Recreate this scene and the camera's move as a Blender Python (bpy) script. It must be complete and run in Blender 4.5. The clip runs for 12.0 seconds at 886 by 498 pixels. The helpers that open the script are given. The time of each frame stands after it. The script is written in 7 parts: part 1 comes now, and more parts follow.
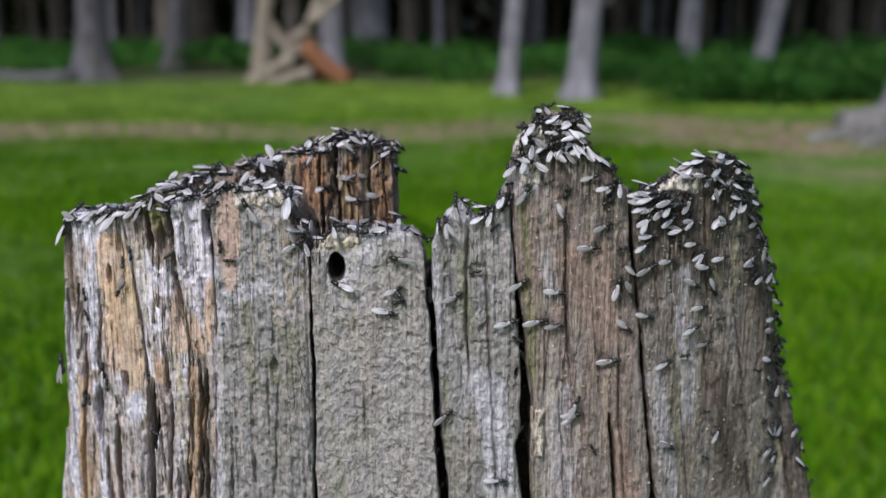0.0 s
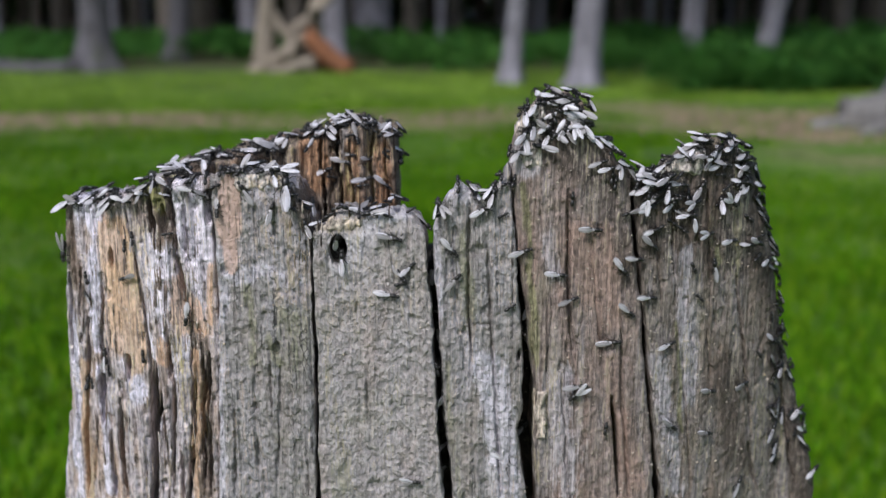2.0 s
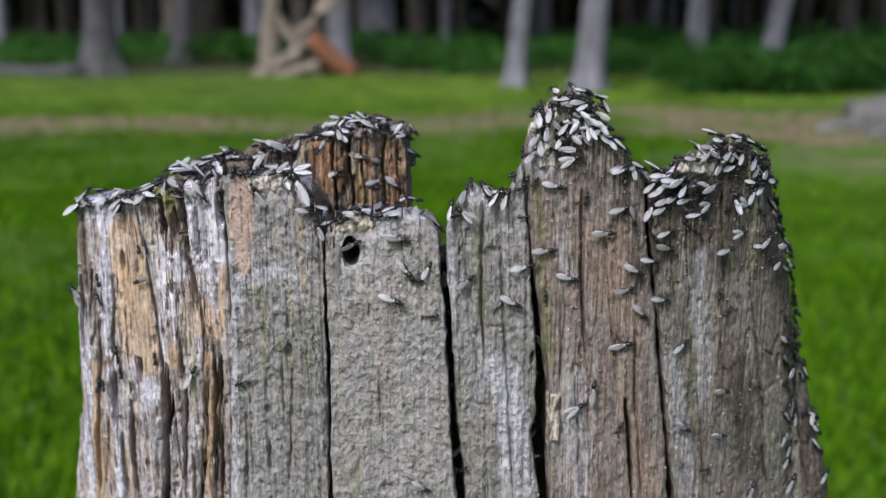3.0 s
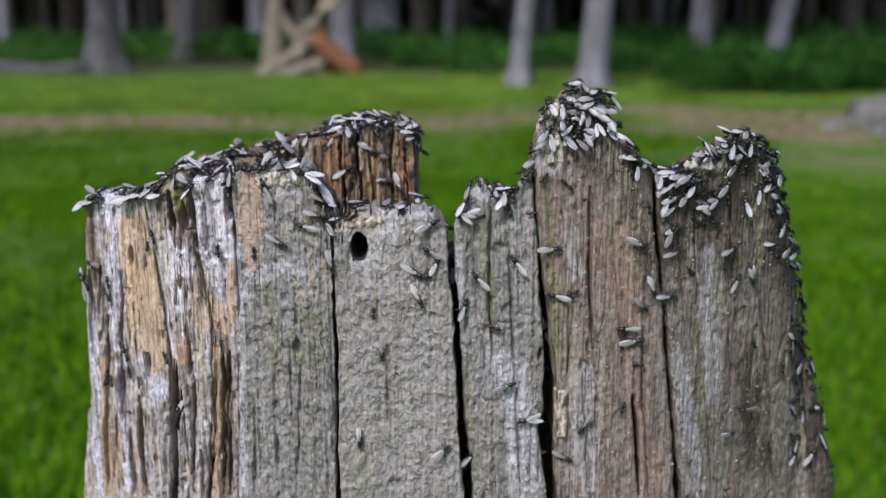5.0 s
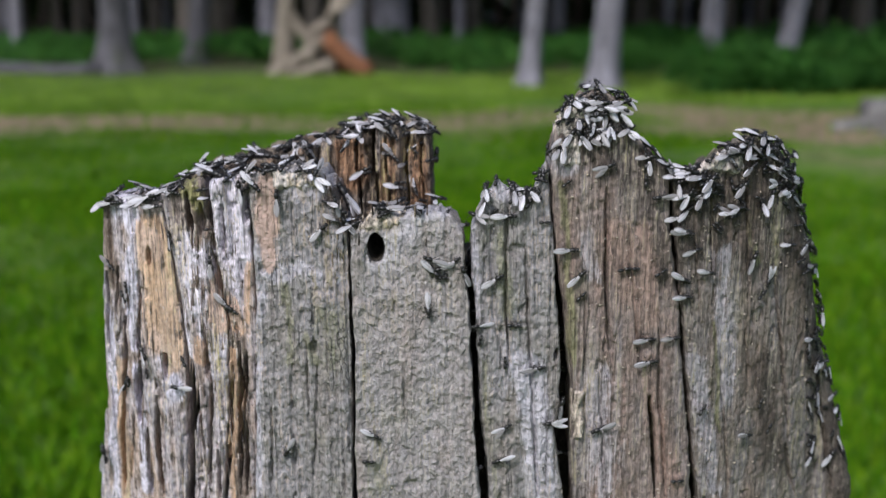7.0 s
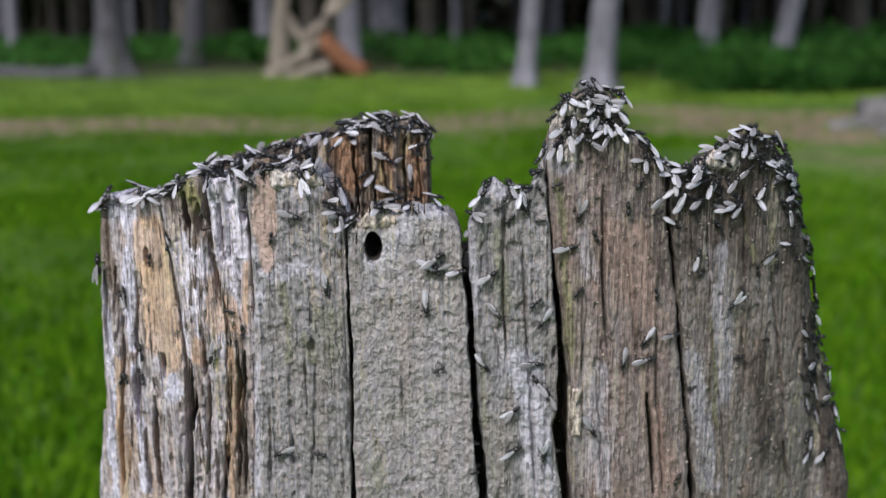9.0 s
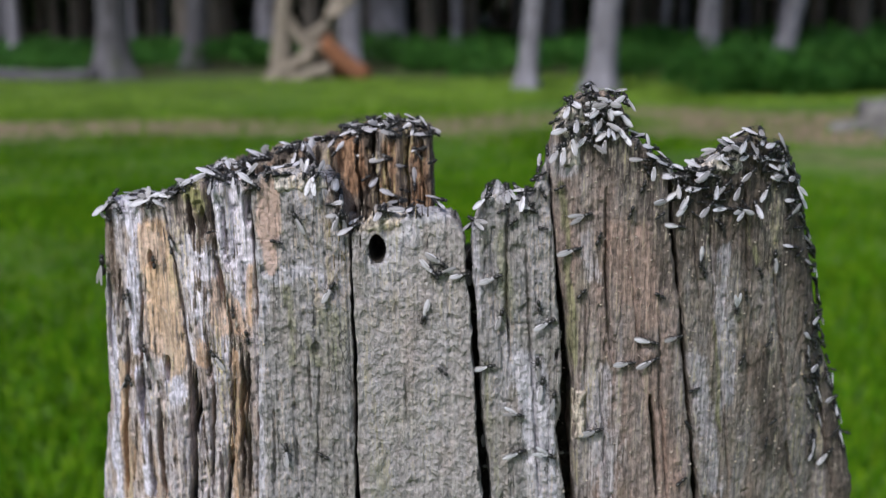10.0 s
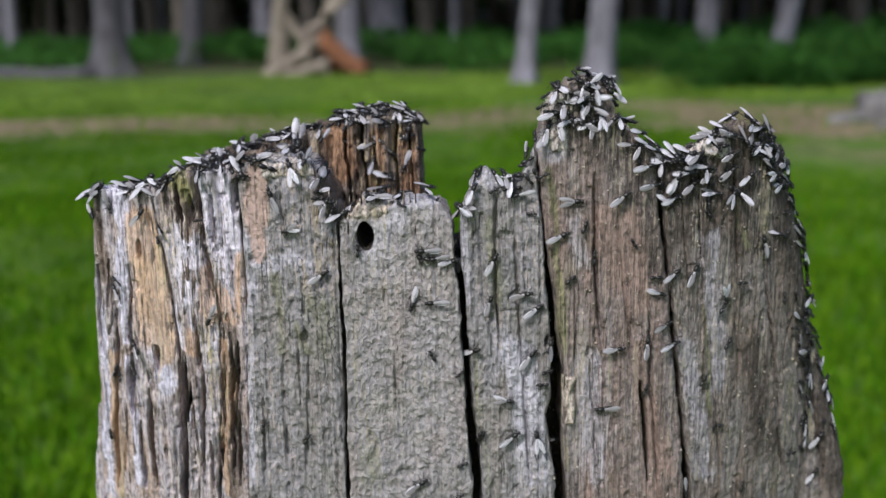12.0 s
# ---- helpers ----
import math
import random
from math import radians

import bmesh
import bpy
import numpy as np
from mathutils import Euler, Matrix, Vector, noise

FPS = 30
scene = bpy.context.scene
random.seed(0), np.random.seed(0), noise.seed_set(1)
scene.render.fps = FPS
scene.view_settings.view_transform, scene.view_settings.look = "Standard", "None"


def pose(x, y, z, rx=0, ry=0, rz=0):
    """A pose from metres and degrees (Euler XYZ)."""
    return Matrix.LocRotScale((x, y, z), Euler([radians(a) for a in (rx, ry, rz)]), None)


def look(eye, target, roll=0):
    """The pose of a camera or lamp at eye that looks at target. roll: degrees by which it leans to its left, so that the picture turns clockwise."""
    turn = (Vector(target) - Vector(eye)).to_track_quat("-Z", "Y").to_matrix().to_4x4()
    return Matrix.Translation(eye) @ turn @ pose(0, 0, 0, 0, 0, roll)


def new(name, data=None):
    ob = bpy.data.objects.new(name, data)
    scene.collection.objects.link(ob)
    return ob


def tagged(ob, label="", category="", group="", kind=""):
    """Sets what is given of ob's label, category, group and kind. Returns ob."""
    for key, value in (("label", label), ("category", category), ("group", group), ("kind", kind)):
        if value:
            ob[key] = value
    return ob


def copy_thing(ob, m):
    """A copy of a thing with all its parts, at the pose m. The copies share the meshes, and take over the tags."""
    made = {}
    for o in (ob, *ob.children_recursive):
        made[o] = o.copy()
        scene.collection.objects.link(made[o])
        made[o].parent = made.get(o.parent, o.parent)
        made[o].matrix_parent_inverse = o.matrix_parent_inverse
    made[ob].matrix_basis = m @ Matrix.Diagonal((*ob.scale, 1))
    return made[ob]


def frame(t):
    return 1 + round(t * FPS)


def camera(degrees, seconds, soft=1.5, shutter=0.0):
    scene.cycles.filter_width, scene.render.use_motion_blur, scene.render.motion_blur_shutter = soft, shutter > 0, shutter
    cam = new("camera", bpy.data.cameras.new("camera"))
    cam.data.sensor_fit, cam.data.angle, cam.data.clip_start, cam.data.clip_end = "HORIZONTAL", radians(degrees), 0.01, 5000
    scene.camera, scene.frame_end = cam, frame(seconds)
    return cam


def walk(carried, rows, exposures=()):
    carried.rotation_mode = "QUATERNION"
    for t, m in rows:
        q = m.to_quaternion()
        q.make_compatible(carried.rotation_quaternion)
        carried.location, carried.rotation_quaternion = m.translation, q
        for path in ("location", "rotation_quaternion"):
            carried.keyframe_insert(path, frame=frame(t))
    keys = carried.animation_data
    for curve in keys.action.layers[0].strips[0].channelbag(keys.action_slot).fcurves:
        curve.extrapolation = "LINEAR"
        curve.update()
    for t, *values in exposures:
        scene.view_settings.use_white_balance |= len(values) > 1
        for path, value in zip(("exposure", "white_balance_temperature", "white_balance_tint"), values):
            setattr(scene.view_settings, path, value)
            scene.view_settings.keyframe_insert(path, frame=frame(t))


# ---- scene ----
cam = camera(45, 12.0)
cam.data.dof.use_dof = True
cam.data.dof.focus_distance = 0.392
cam.data.dof.aperture_fstop = 9.0
walk(cam, [
    (0, pose(0.00481, -0.38514, 0.90417, 77.0607, -0.3072, -0.5813)),
    (0.5, pose(0.00399, -0.38461, 0.90378, 77.0379, -0.3603, -0.6573)),
    (1, pose(0.0038, -0.38576, 0.90362, 77.1106, -0.3853, -0.7804)),
    (1.5, pose(0.00295, -0.3854, 0.90235, 76.8289, -0.2141, -0.5582)),
    (2, pose(0.00539, -0.38509, 0.90132, 76.4868, -0.096, -0.4496)),
    (2.5, pose(0.00259, -0.38351, 0.90077, 76.6816, 0.044, -0.3178)),
    (3, pose(0.00231, -0.38354, 0.90028, 76.6786, 0.0123, -0.222)),
    (5, pose(0.00046, -0.38419, 0.89962, 76.5847, -0.0573, -0.0317)),
    (5.5, pose(-0, -0.385, 0.9, 76.6, -0, 0)),
    (6, pose(0.00044, -0.38418, 0.89955, 76.6228, 0.0457, -0.0199)),
    (6.5, pose(-0.00088, -0.38506, 0.89984, 76.6391, -0.0207, -0.0066)),
    (7, pose(-0.00193, -0.38474, 0.89993, 76.6097, 0.0767, 0.493)),
    (9, pose(-0.00194, -0.38562, 0.89906, 76.6789, 0.3289, 0.2834)),
    (9.5, pose(-0.00158, -0.38692, 0.89961, 76.8089, 0.3553, 0.1816)),
    (10, pose(-0.00279, -0.38678, 0.89947, 76.8049, 0.4138, 0.3338)),
    (10.5, pose(-0.00052, -0.38732, 0.89817, 76.613, 0.6207, 0.5732)),
    (11, pose(-9e-05, -0.38703, 0.89791, 76.5894, 0.7429, 0.4749)),
    (11.5, pose(0.00059, -0.38634, 0.89709, 76.627, 0.8265, 0.2878)),
    (12, pose(0.0014, -0.38652, 0.89607, 76.5533, 0.8049, 0.2237)),
])

# ---- light: a bright overcast sky over a clearing ----
world = bpy.data.worlds.new("overcast_sky")
scene.world = world
world.use_nodes = True
wn, wl = world.node_tree.nodes, world.node_tree.links
sky = wn.new("ShaderNodeTexSky")
sky.sky_type, sky.sun_disc = "NISHITA", False
sky.sun_elevation, sky.sun_rotation = radians(49), radians(-151)
sky.air_density, sky.dust_density, sky.ozone_density = 1.0, 2.0, 1.0
wl.new(sky.outputs[0], wn["Background"].inputs[0])
wn["Background"].inputs[1].default_value = 0.125
sun_data = bpy.data.lights.new("sun", "SUN")
sun_data.energy, sun_data.angle, sun_data.color = 2.75, radians(10), (0.965, 0.97, 1.0)
sun = new("sun", sun_data)
sun.matrix_world = look((-1.5, -2.7, 4.0), (0, 0, 0.4))
scene.view_settings.exposure = 0.22


# ---- noise on arrays ----
def lattice(ix, iy, seed):
    h = (ix.astype(np.int64) * 374761393 + iy.astype(np.int64) * 668265263 + seed * 974634777) & 0xFFFFFFFF
    h = ((h ^ (h >> 13)) * 1274126177) & 0xFFFFFFFF
    return ((h ^ (h >> 16)) & 0xFFFF) / 32767.5 - 1.0


def rough(x, y, seed=0):
    """Smooth random values from -1 to 1 over the plane."""
    x, y = np.broadcast_arrays(np.asarray(x, float), np.asarray(y, float))
    ix, iy = np.floor(x), np.floor(y)
    fx, fy = x - ix, y - iy
    fx, fy = fx * fx * (3 - 2 * fx), fy * fy * (3 - 2 * fy)
    a, b = lattice(ix, iy, seed), lattice(ix + 1, iy, seed)
    c, d = lattice(ix, iy + 1, seed), lattice(ix + 1, iy + 1, seed)
    return (a * (1 - fx) + b * fx) * (1 - fy) + (c * (1 - fx) + d * fx) * fy


def layers(x, y, seed=0, n=3):
    total = 0.0
    for k in range(n):
        c, d = math.cos(0.6 + 1.1 * k), math.sin(0.6 + 1.1 * k)
        total = total + rough((c * x - d * y) * 2 ** k, (d * x + c * y) * 2 ** k, seed + 17 * k) / 2 ** k
    return total


# ---- materials ----
def material(name):
    m = bpy.data.materials.new(name)
    m.use_nodes = True
    nt = m.node_tree
    return m, nt, nt.nodes["Principled BSDF"]


def noise_node(nt, scale, detail=3.0, roughness=0.55, stretch=(1, 1, 1), distortion=0.0, source="Object"):
    tc = nt.nodes.new("ShaderNodeTexCoord")
    mp = nt.nodes.new("ShaderNodeMapping")
    mp.inputs["Scale"].default_value = stretch
    nt.links.new(tc.outputs[source], mp.inputs[0])
    n = nt.nodes.new("ShaderNodeTexNoise")
    n.inputs["Scale"].default_value = scale
    n.inputs["Detail"].default_value = detail
    n.inputs["Roughness"].default_value = roughness
    n.inputs["Distortion"].default_value = distortion
    nt.links.new(mp.outputs[0], n.inputs["Vector"])
    return n.outputs["Fac"]


def ramp(nt, value, stops):
    r = nt.nodes.new("ShaderNodeValToRGB")
    e = r.color_ramp.elements
    while len(e) < len(stops):
        e.new(0.5)
    for el, (p, c) in zip(e, stops):
        el.position = p
        el.color = (*c, 1) if len(c) == 3 else c
    nt.links.new(value, r.inputs[0])
    return r.outputs[0]


def mix(nt, a, b, fac, kind="MIX"):
    m = nt.nodes.new("ShaderNodeMix")
    m.data_type, m.blend_type = "RGBA", kind
    for v, socket in ((fac, m.inputs[0]), (a, m.inputs[6]), (b, m.inputs[7])):
        if isinstance(v, (int, float)):
            socket.default_value = v
        elif isinstance(v, tuple):
            socket.default_value = (*v, 1)
        else:
            nt.links.new(v, socket)
    return m.outputs[2]


def add(nt, a, b, wa=1.0, wb=1.0):
    outs = []
    for v, w in ((a, wa), (b, wb)):
        m = nt.nodes.new("ShaderNodeMath")
        m.operation = "MULTIPLY"
        nt.links.new(v, m.inputs[0])
        m.inputs[1].default_value = w
        outs.append(m.outputs[0])
    s = nt.nodes.new("ShaderNodeMath")
    nt.links.new(outs[0], s.inputs[0])
    nt.links.new(outs[1], s.inputs[1])
    return s.outputs[0]


def bump(nt, bsdf, height, distance, strength=1.0):
    b = nt.nodes.new("ShaderNodeBump")
    b.inputs["Distance"].default_value = distance
    b.inputs["Strength"].default_value = strength
    nt.links.new(height, b.inputs["Height"])
    nt.links.new(b.outputs[0], bsdf.inputs["Normal"])


def grey(v):
    return (v, v, v)


def stained(nt, value, chan, low=0.85, high=1.75):
    """How strongly a stain shows: its painted share, broken up by a noise."""
    return ramp(nt, add(nt, chan, value, 0.7, 1.6), [(low, grey(0)), (high, grey(0.75))])


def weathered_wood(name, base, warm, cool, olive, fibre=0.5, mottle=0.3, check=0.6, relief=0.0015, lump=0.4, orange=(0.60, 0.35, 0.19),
                   pale=(0.68, 0.64, 0.69), rot_shade=(0.13, 0.085, 0.055), specks=0.6, moss=(0.26, 0.25, 0.10), zone=0.7, calm=0.3):
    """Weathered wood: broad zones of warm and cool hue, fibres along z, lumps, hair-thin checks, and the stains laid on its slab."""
    m, nt, bs = material(name)
    long_grain = noise_node(nt, 1.0, 4, 0.65, (900, 900, 26), 0.15)
    fine_grain = noise_node(nt, 1.0, 3, 0.7, (1700, 1700, 110), 0.1)
    lumps = noise_node(nt, 1.0, 3, 0.55, (560, 560, 420), 0.3)
    zones = noise_node(nt, 1.0, 4, 0.6, (85, 85, 13), 0.6)
    patches = noise_node(nt, 1.0, 4, 0.65, (70, 70, 45), 0.6)
    flecks = noise_node(nt, 1.0, 2, 0.6, (1100, 1100, 700))
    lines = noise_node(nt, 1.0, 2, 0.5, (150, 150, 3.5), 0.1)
    value = add(nt, add(nt, long_grain, fine_grain, 0.6, 0.4), lumps, fibre, 1 - fibre)
    tone = ramp(nt, value, [(0.395, grey(max(1 - 1.6 * mottle, 0.10))), (0.49, grey(0.95)), (0.575, grey(1 + mottle * 1.3))])
    hue = mix(nt, base, warm, ramp(nt, zones, [(0.36, grey(zone)), (0.49, grey(0))]))
    hue = mix(nt, hue, cool, ramp(nt, zones, [(0.51, grey(0)), (0.64, grey(zone))]))
    hue = mix(nt, hue, olive, ramp(nt, patches, [(0.53, grey(0)), (0.68, grey(0.5))]))
    at = nt.nodes.new("ShaderNodeAttribute")
    at.attribute_name = "stain"
    sep = nt.nodes.new("ShaderNodeSeparateColor")
    nt.links.new(at.outputs["Color"], sep.inputs[0])
    edge = add(nt, add(nt, long_grain, fine_grain, 0.5, 0.5), zones, 0.55, 0.45)
    # Alpha share: rot and brown staining, with shade put into it on two slabs.
    for chan, colour in ((at.outputs["Alpha"], rot_shade), (sep.outputs[1], pale), (sep.outputs[0], orange), (sep.outputs[2], moss)):
        hue = mix(nt, hue, colour, stained(nt, edge, chan))
    tone = mix(nt, tone, grey(1.0), ramp(nt, sep.outputs[0], [(0.3, grey(0)), (0.8, grey(calm))]))
    col = mix(nt, hue, tone, 1.0, "MULTIPLY")
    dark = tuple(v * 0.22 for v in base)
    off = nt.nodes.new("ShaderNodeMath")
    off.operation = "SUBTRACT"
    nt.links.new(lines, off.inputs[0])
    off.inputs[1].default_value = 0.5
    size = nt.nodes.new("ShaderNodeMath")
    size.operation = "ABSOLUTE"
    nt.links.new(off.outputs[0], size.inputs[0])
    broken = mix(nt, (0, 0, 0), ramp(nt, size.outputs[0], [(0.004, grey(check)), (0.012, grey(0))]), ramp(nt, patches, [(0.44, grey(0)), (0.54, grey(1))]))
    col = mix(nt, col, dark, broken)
    col = mix(nt, col, dark, ramp(nt, flecks, [(0.30, grey(specks)), (0.36, grey(0))]))
    col = mix(nt, col, tuple(min(v * 1.9, 0.75) for v in base), ramp(nt, flecks, [(0.66, grey(0)), (0.71, grey(specks))]))
    nt.links.new(col, bs.inputs["Base Color"])
    bs.inputs["Roughness"].default_value = 0.86
    bs.inputs["Specular IOR Level"].default_value = 0.25
    h = add(nt, add(nt, long_grain, fine_grain, 0.6, 0.4), lumps, 1 - lump, lump)
    bump(nt, bs, h, relief, 1.0)
    return m


def plain(name, col, roughness=0.7, wear=None, scale=300.0, depth=0.0):
    m, nt, bs = material(name)
    n = noise_node(nt, scale, 3, 0.6)
    c = mix(nt, col, wear if wear else tuple(v * 0.6 for v in col), ramp(nt, n, [(0.38, grey(0)), (0.62, grey(1))]))
    nt.links.new(c, bs.inputs["Base Color"])
    bs.inputs["Roughness"].default_value = roughness
    if depth:
        bump(nt, bs, n, depth)
    return m


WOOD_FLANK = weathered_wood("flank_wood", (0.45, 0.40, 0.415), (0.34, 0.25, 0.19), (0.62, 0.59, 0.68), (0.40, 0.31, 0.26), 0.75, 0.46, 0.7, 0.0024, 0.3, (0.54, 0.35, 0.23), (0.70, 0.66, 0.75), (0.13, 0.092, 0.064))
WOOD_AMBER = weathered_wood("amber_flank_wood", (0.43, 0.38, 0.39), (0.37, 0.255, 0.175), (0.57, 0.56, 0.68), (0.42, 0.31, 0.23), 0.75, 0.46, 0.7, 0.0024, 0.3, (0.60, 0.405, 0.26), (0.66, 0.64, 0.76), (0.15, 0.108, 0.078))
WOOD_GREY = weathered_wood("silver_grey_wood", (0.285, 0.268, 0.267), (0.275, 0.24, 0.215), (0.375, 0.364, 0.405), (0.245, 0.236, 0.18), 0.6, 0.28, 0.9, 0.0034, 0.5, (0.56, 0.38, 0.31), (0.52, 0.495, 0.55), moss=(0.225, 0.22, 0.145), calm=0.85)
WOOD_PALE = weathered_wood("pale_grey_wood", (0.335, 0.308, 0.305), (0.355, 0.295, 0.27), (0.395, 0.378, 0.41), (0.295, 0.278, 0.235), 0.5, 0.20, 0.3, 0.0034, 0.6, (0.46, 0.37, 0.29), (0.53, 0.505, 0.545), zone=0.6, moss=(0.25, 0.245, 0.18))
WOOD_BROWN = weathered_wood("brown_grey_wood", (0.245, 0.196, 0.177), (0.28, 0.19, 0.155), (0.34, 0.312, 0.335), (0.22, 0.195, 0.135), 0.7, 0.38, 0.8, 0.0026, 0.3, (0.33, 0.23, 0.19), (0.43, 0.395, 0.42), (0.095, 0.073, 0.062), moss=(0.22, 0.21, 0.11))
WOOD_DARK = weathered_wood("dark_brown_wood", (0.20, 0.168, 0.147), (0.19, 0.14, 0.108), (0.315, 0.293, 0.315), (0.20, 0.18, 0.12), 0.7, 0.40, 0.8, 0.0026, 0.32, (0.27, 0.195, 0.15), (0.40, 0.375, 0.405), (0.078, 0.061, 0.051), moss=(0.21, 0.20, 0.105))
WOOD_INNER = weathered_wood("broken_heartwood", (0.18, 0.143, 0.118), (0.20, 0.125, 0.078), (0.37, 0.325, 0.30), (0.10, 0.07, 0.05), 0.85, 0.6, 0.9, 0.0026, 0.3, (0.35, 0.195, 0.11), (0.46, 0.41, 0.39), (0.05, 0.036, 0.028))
# Near-black: the shade inside splits and borehole is put into the rotten wood's colour.
WOOD_CORE = plain("rotten_core_shade", (0.05, 0.038, 0.028), 0.95, (0.02, 0.016, 0.012), 200, 0.002)
WOOD_CHIP = weathered_wood("pale_chewed_wood", (0.42, 0.36, 0.305), (0.38, 0.28, 0.19), (0.55, 0.50, 0.47), (0.32, 0.27, 0.18), 0.5, 0.5, 0.5, 0.002, 0.6, rot_shade=(0.42, 0.36, 0.305))
WOOD_CRUMB = weathered_wood("pinkish_white_chewed_wood", (0.44, 0.39, 0.36), (0.40, 0.30, 0.23), (0.60, 0.57, 0.585), (0.30, 0.25, 0.21), 0.5, 0.55, 0.5, 0.002, 0.6, rot_shade=(0.44, 0.39, 0.36))


# ---- helpers for things ----
def mesh_of(name, verts, faces, mat, smooth=True):
    me = bpy.data.meshes.new(name)
    me.from_pydata([tuple(v) for v in verts], [], faces)
    me.materials.append(mat)
    if smooth:
        me.polygons.foreach_set("use_smooth", [True] * len(me.polygons))
    me.update()
    return me


def part(name, data, parent, label="", mat=None):
    """One mesh object under a thing or a part; data is a mesh or a bmesh."""
    if isinstance(data, bmesh.types.BMesh):
        me = bpy.data.meshes.new(name)
        data.to_mesh(me)
        data.free()
        me.materials.append(mat)
        me.polygons.foreach_set("use_smooth", [True] * len(me.polygons))
        data = me
    ob = new(name, data)
    ob.parent = parent
    if label:
        tagged(ob, label)
    return ob


def tube(rings, sides=10, caps=True):
    """Verts and faces of a tube through rings of (centre, radius); radius may be a function of the angle."""
    verts, faces = [], []
    for k, (c, r) in enumerate(rings):
        c = Vector(c)
        a = Vector(rings[max(k - 1, 0)][0])
        b = Vector(rings[min(k + 1, len(rings) - 1)][0])
        d = (b - a).normalized() if (b - a).length > 1e-9 else Vector((0, 0, 1))
        side = d.orthogonal().normalized() if abs(d.z) < 0.9 else Vector((1, 0, 0))
        side = (side - d * side.dot(d)).normalized()
        up = d.cross(side)
        for i in range(sides):
            w = 2 * math.pi * i / sides
            rad = r(w) if callable(r) else r
            verts.append(c + (side * math.cos(w) + up * math.sin(w)) * rad)
    n = len(rings)
    for k in range(n - 1):
        for i in range(sides):
            j = (i + 1) % sides
            faces.append((k * sides + i, k * sides + j, (k + 1) * sides + j, (k + 1) * sides + i))
    if caps:
        faces.append(tuple(reversed(range(sides))))
        faces.append(tuple(range((n - 1) * sides, n * sides)))
    return verts, faces


def joined(*pieces):
    verts, faces = [], []
    for v, f in pieces:
        o = len(verts)
        verts += list(v)
        faces += [tuple(i + o for i in q) for q in f]
    return verts, faces


# ---- the stump: upright slabs of weathered wood round a rotten core ----
def bow(x):
    """How far the rounded front of the stump lies back at x."""
    return 0.032 * np.minimum(np.abs(x) / 0.135, 1.15) ** 3


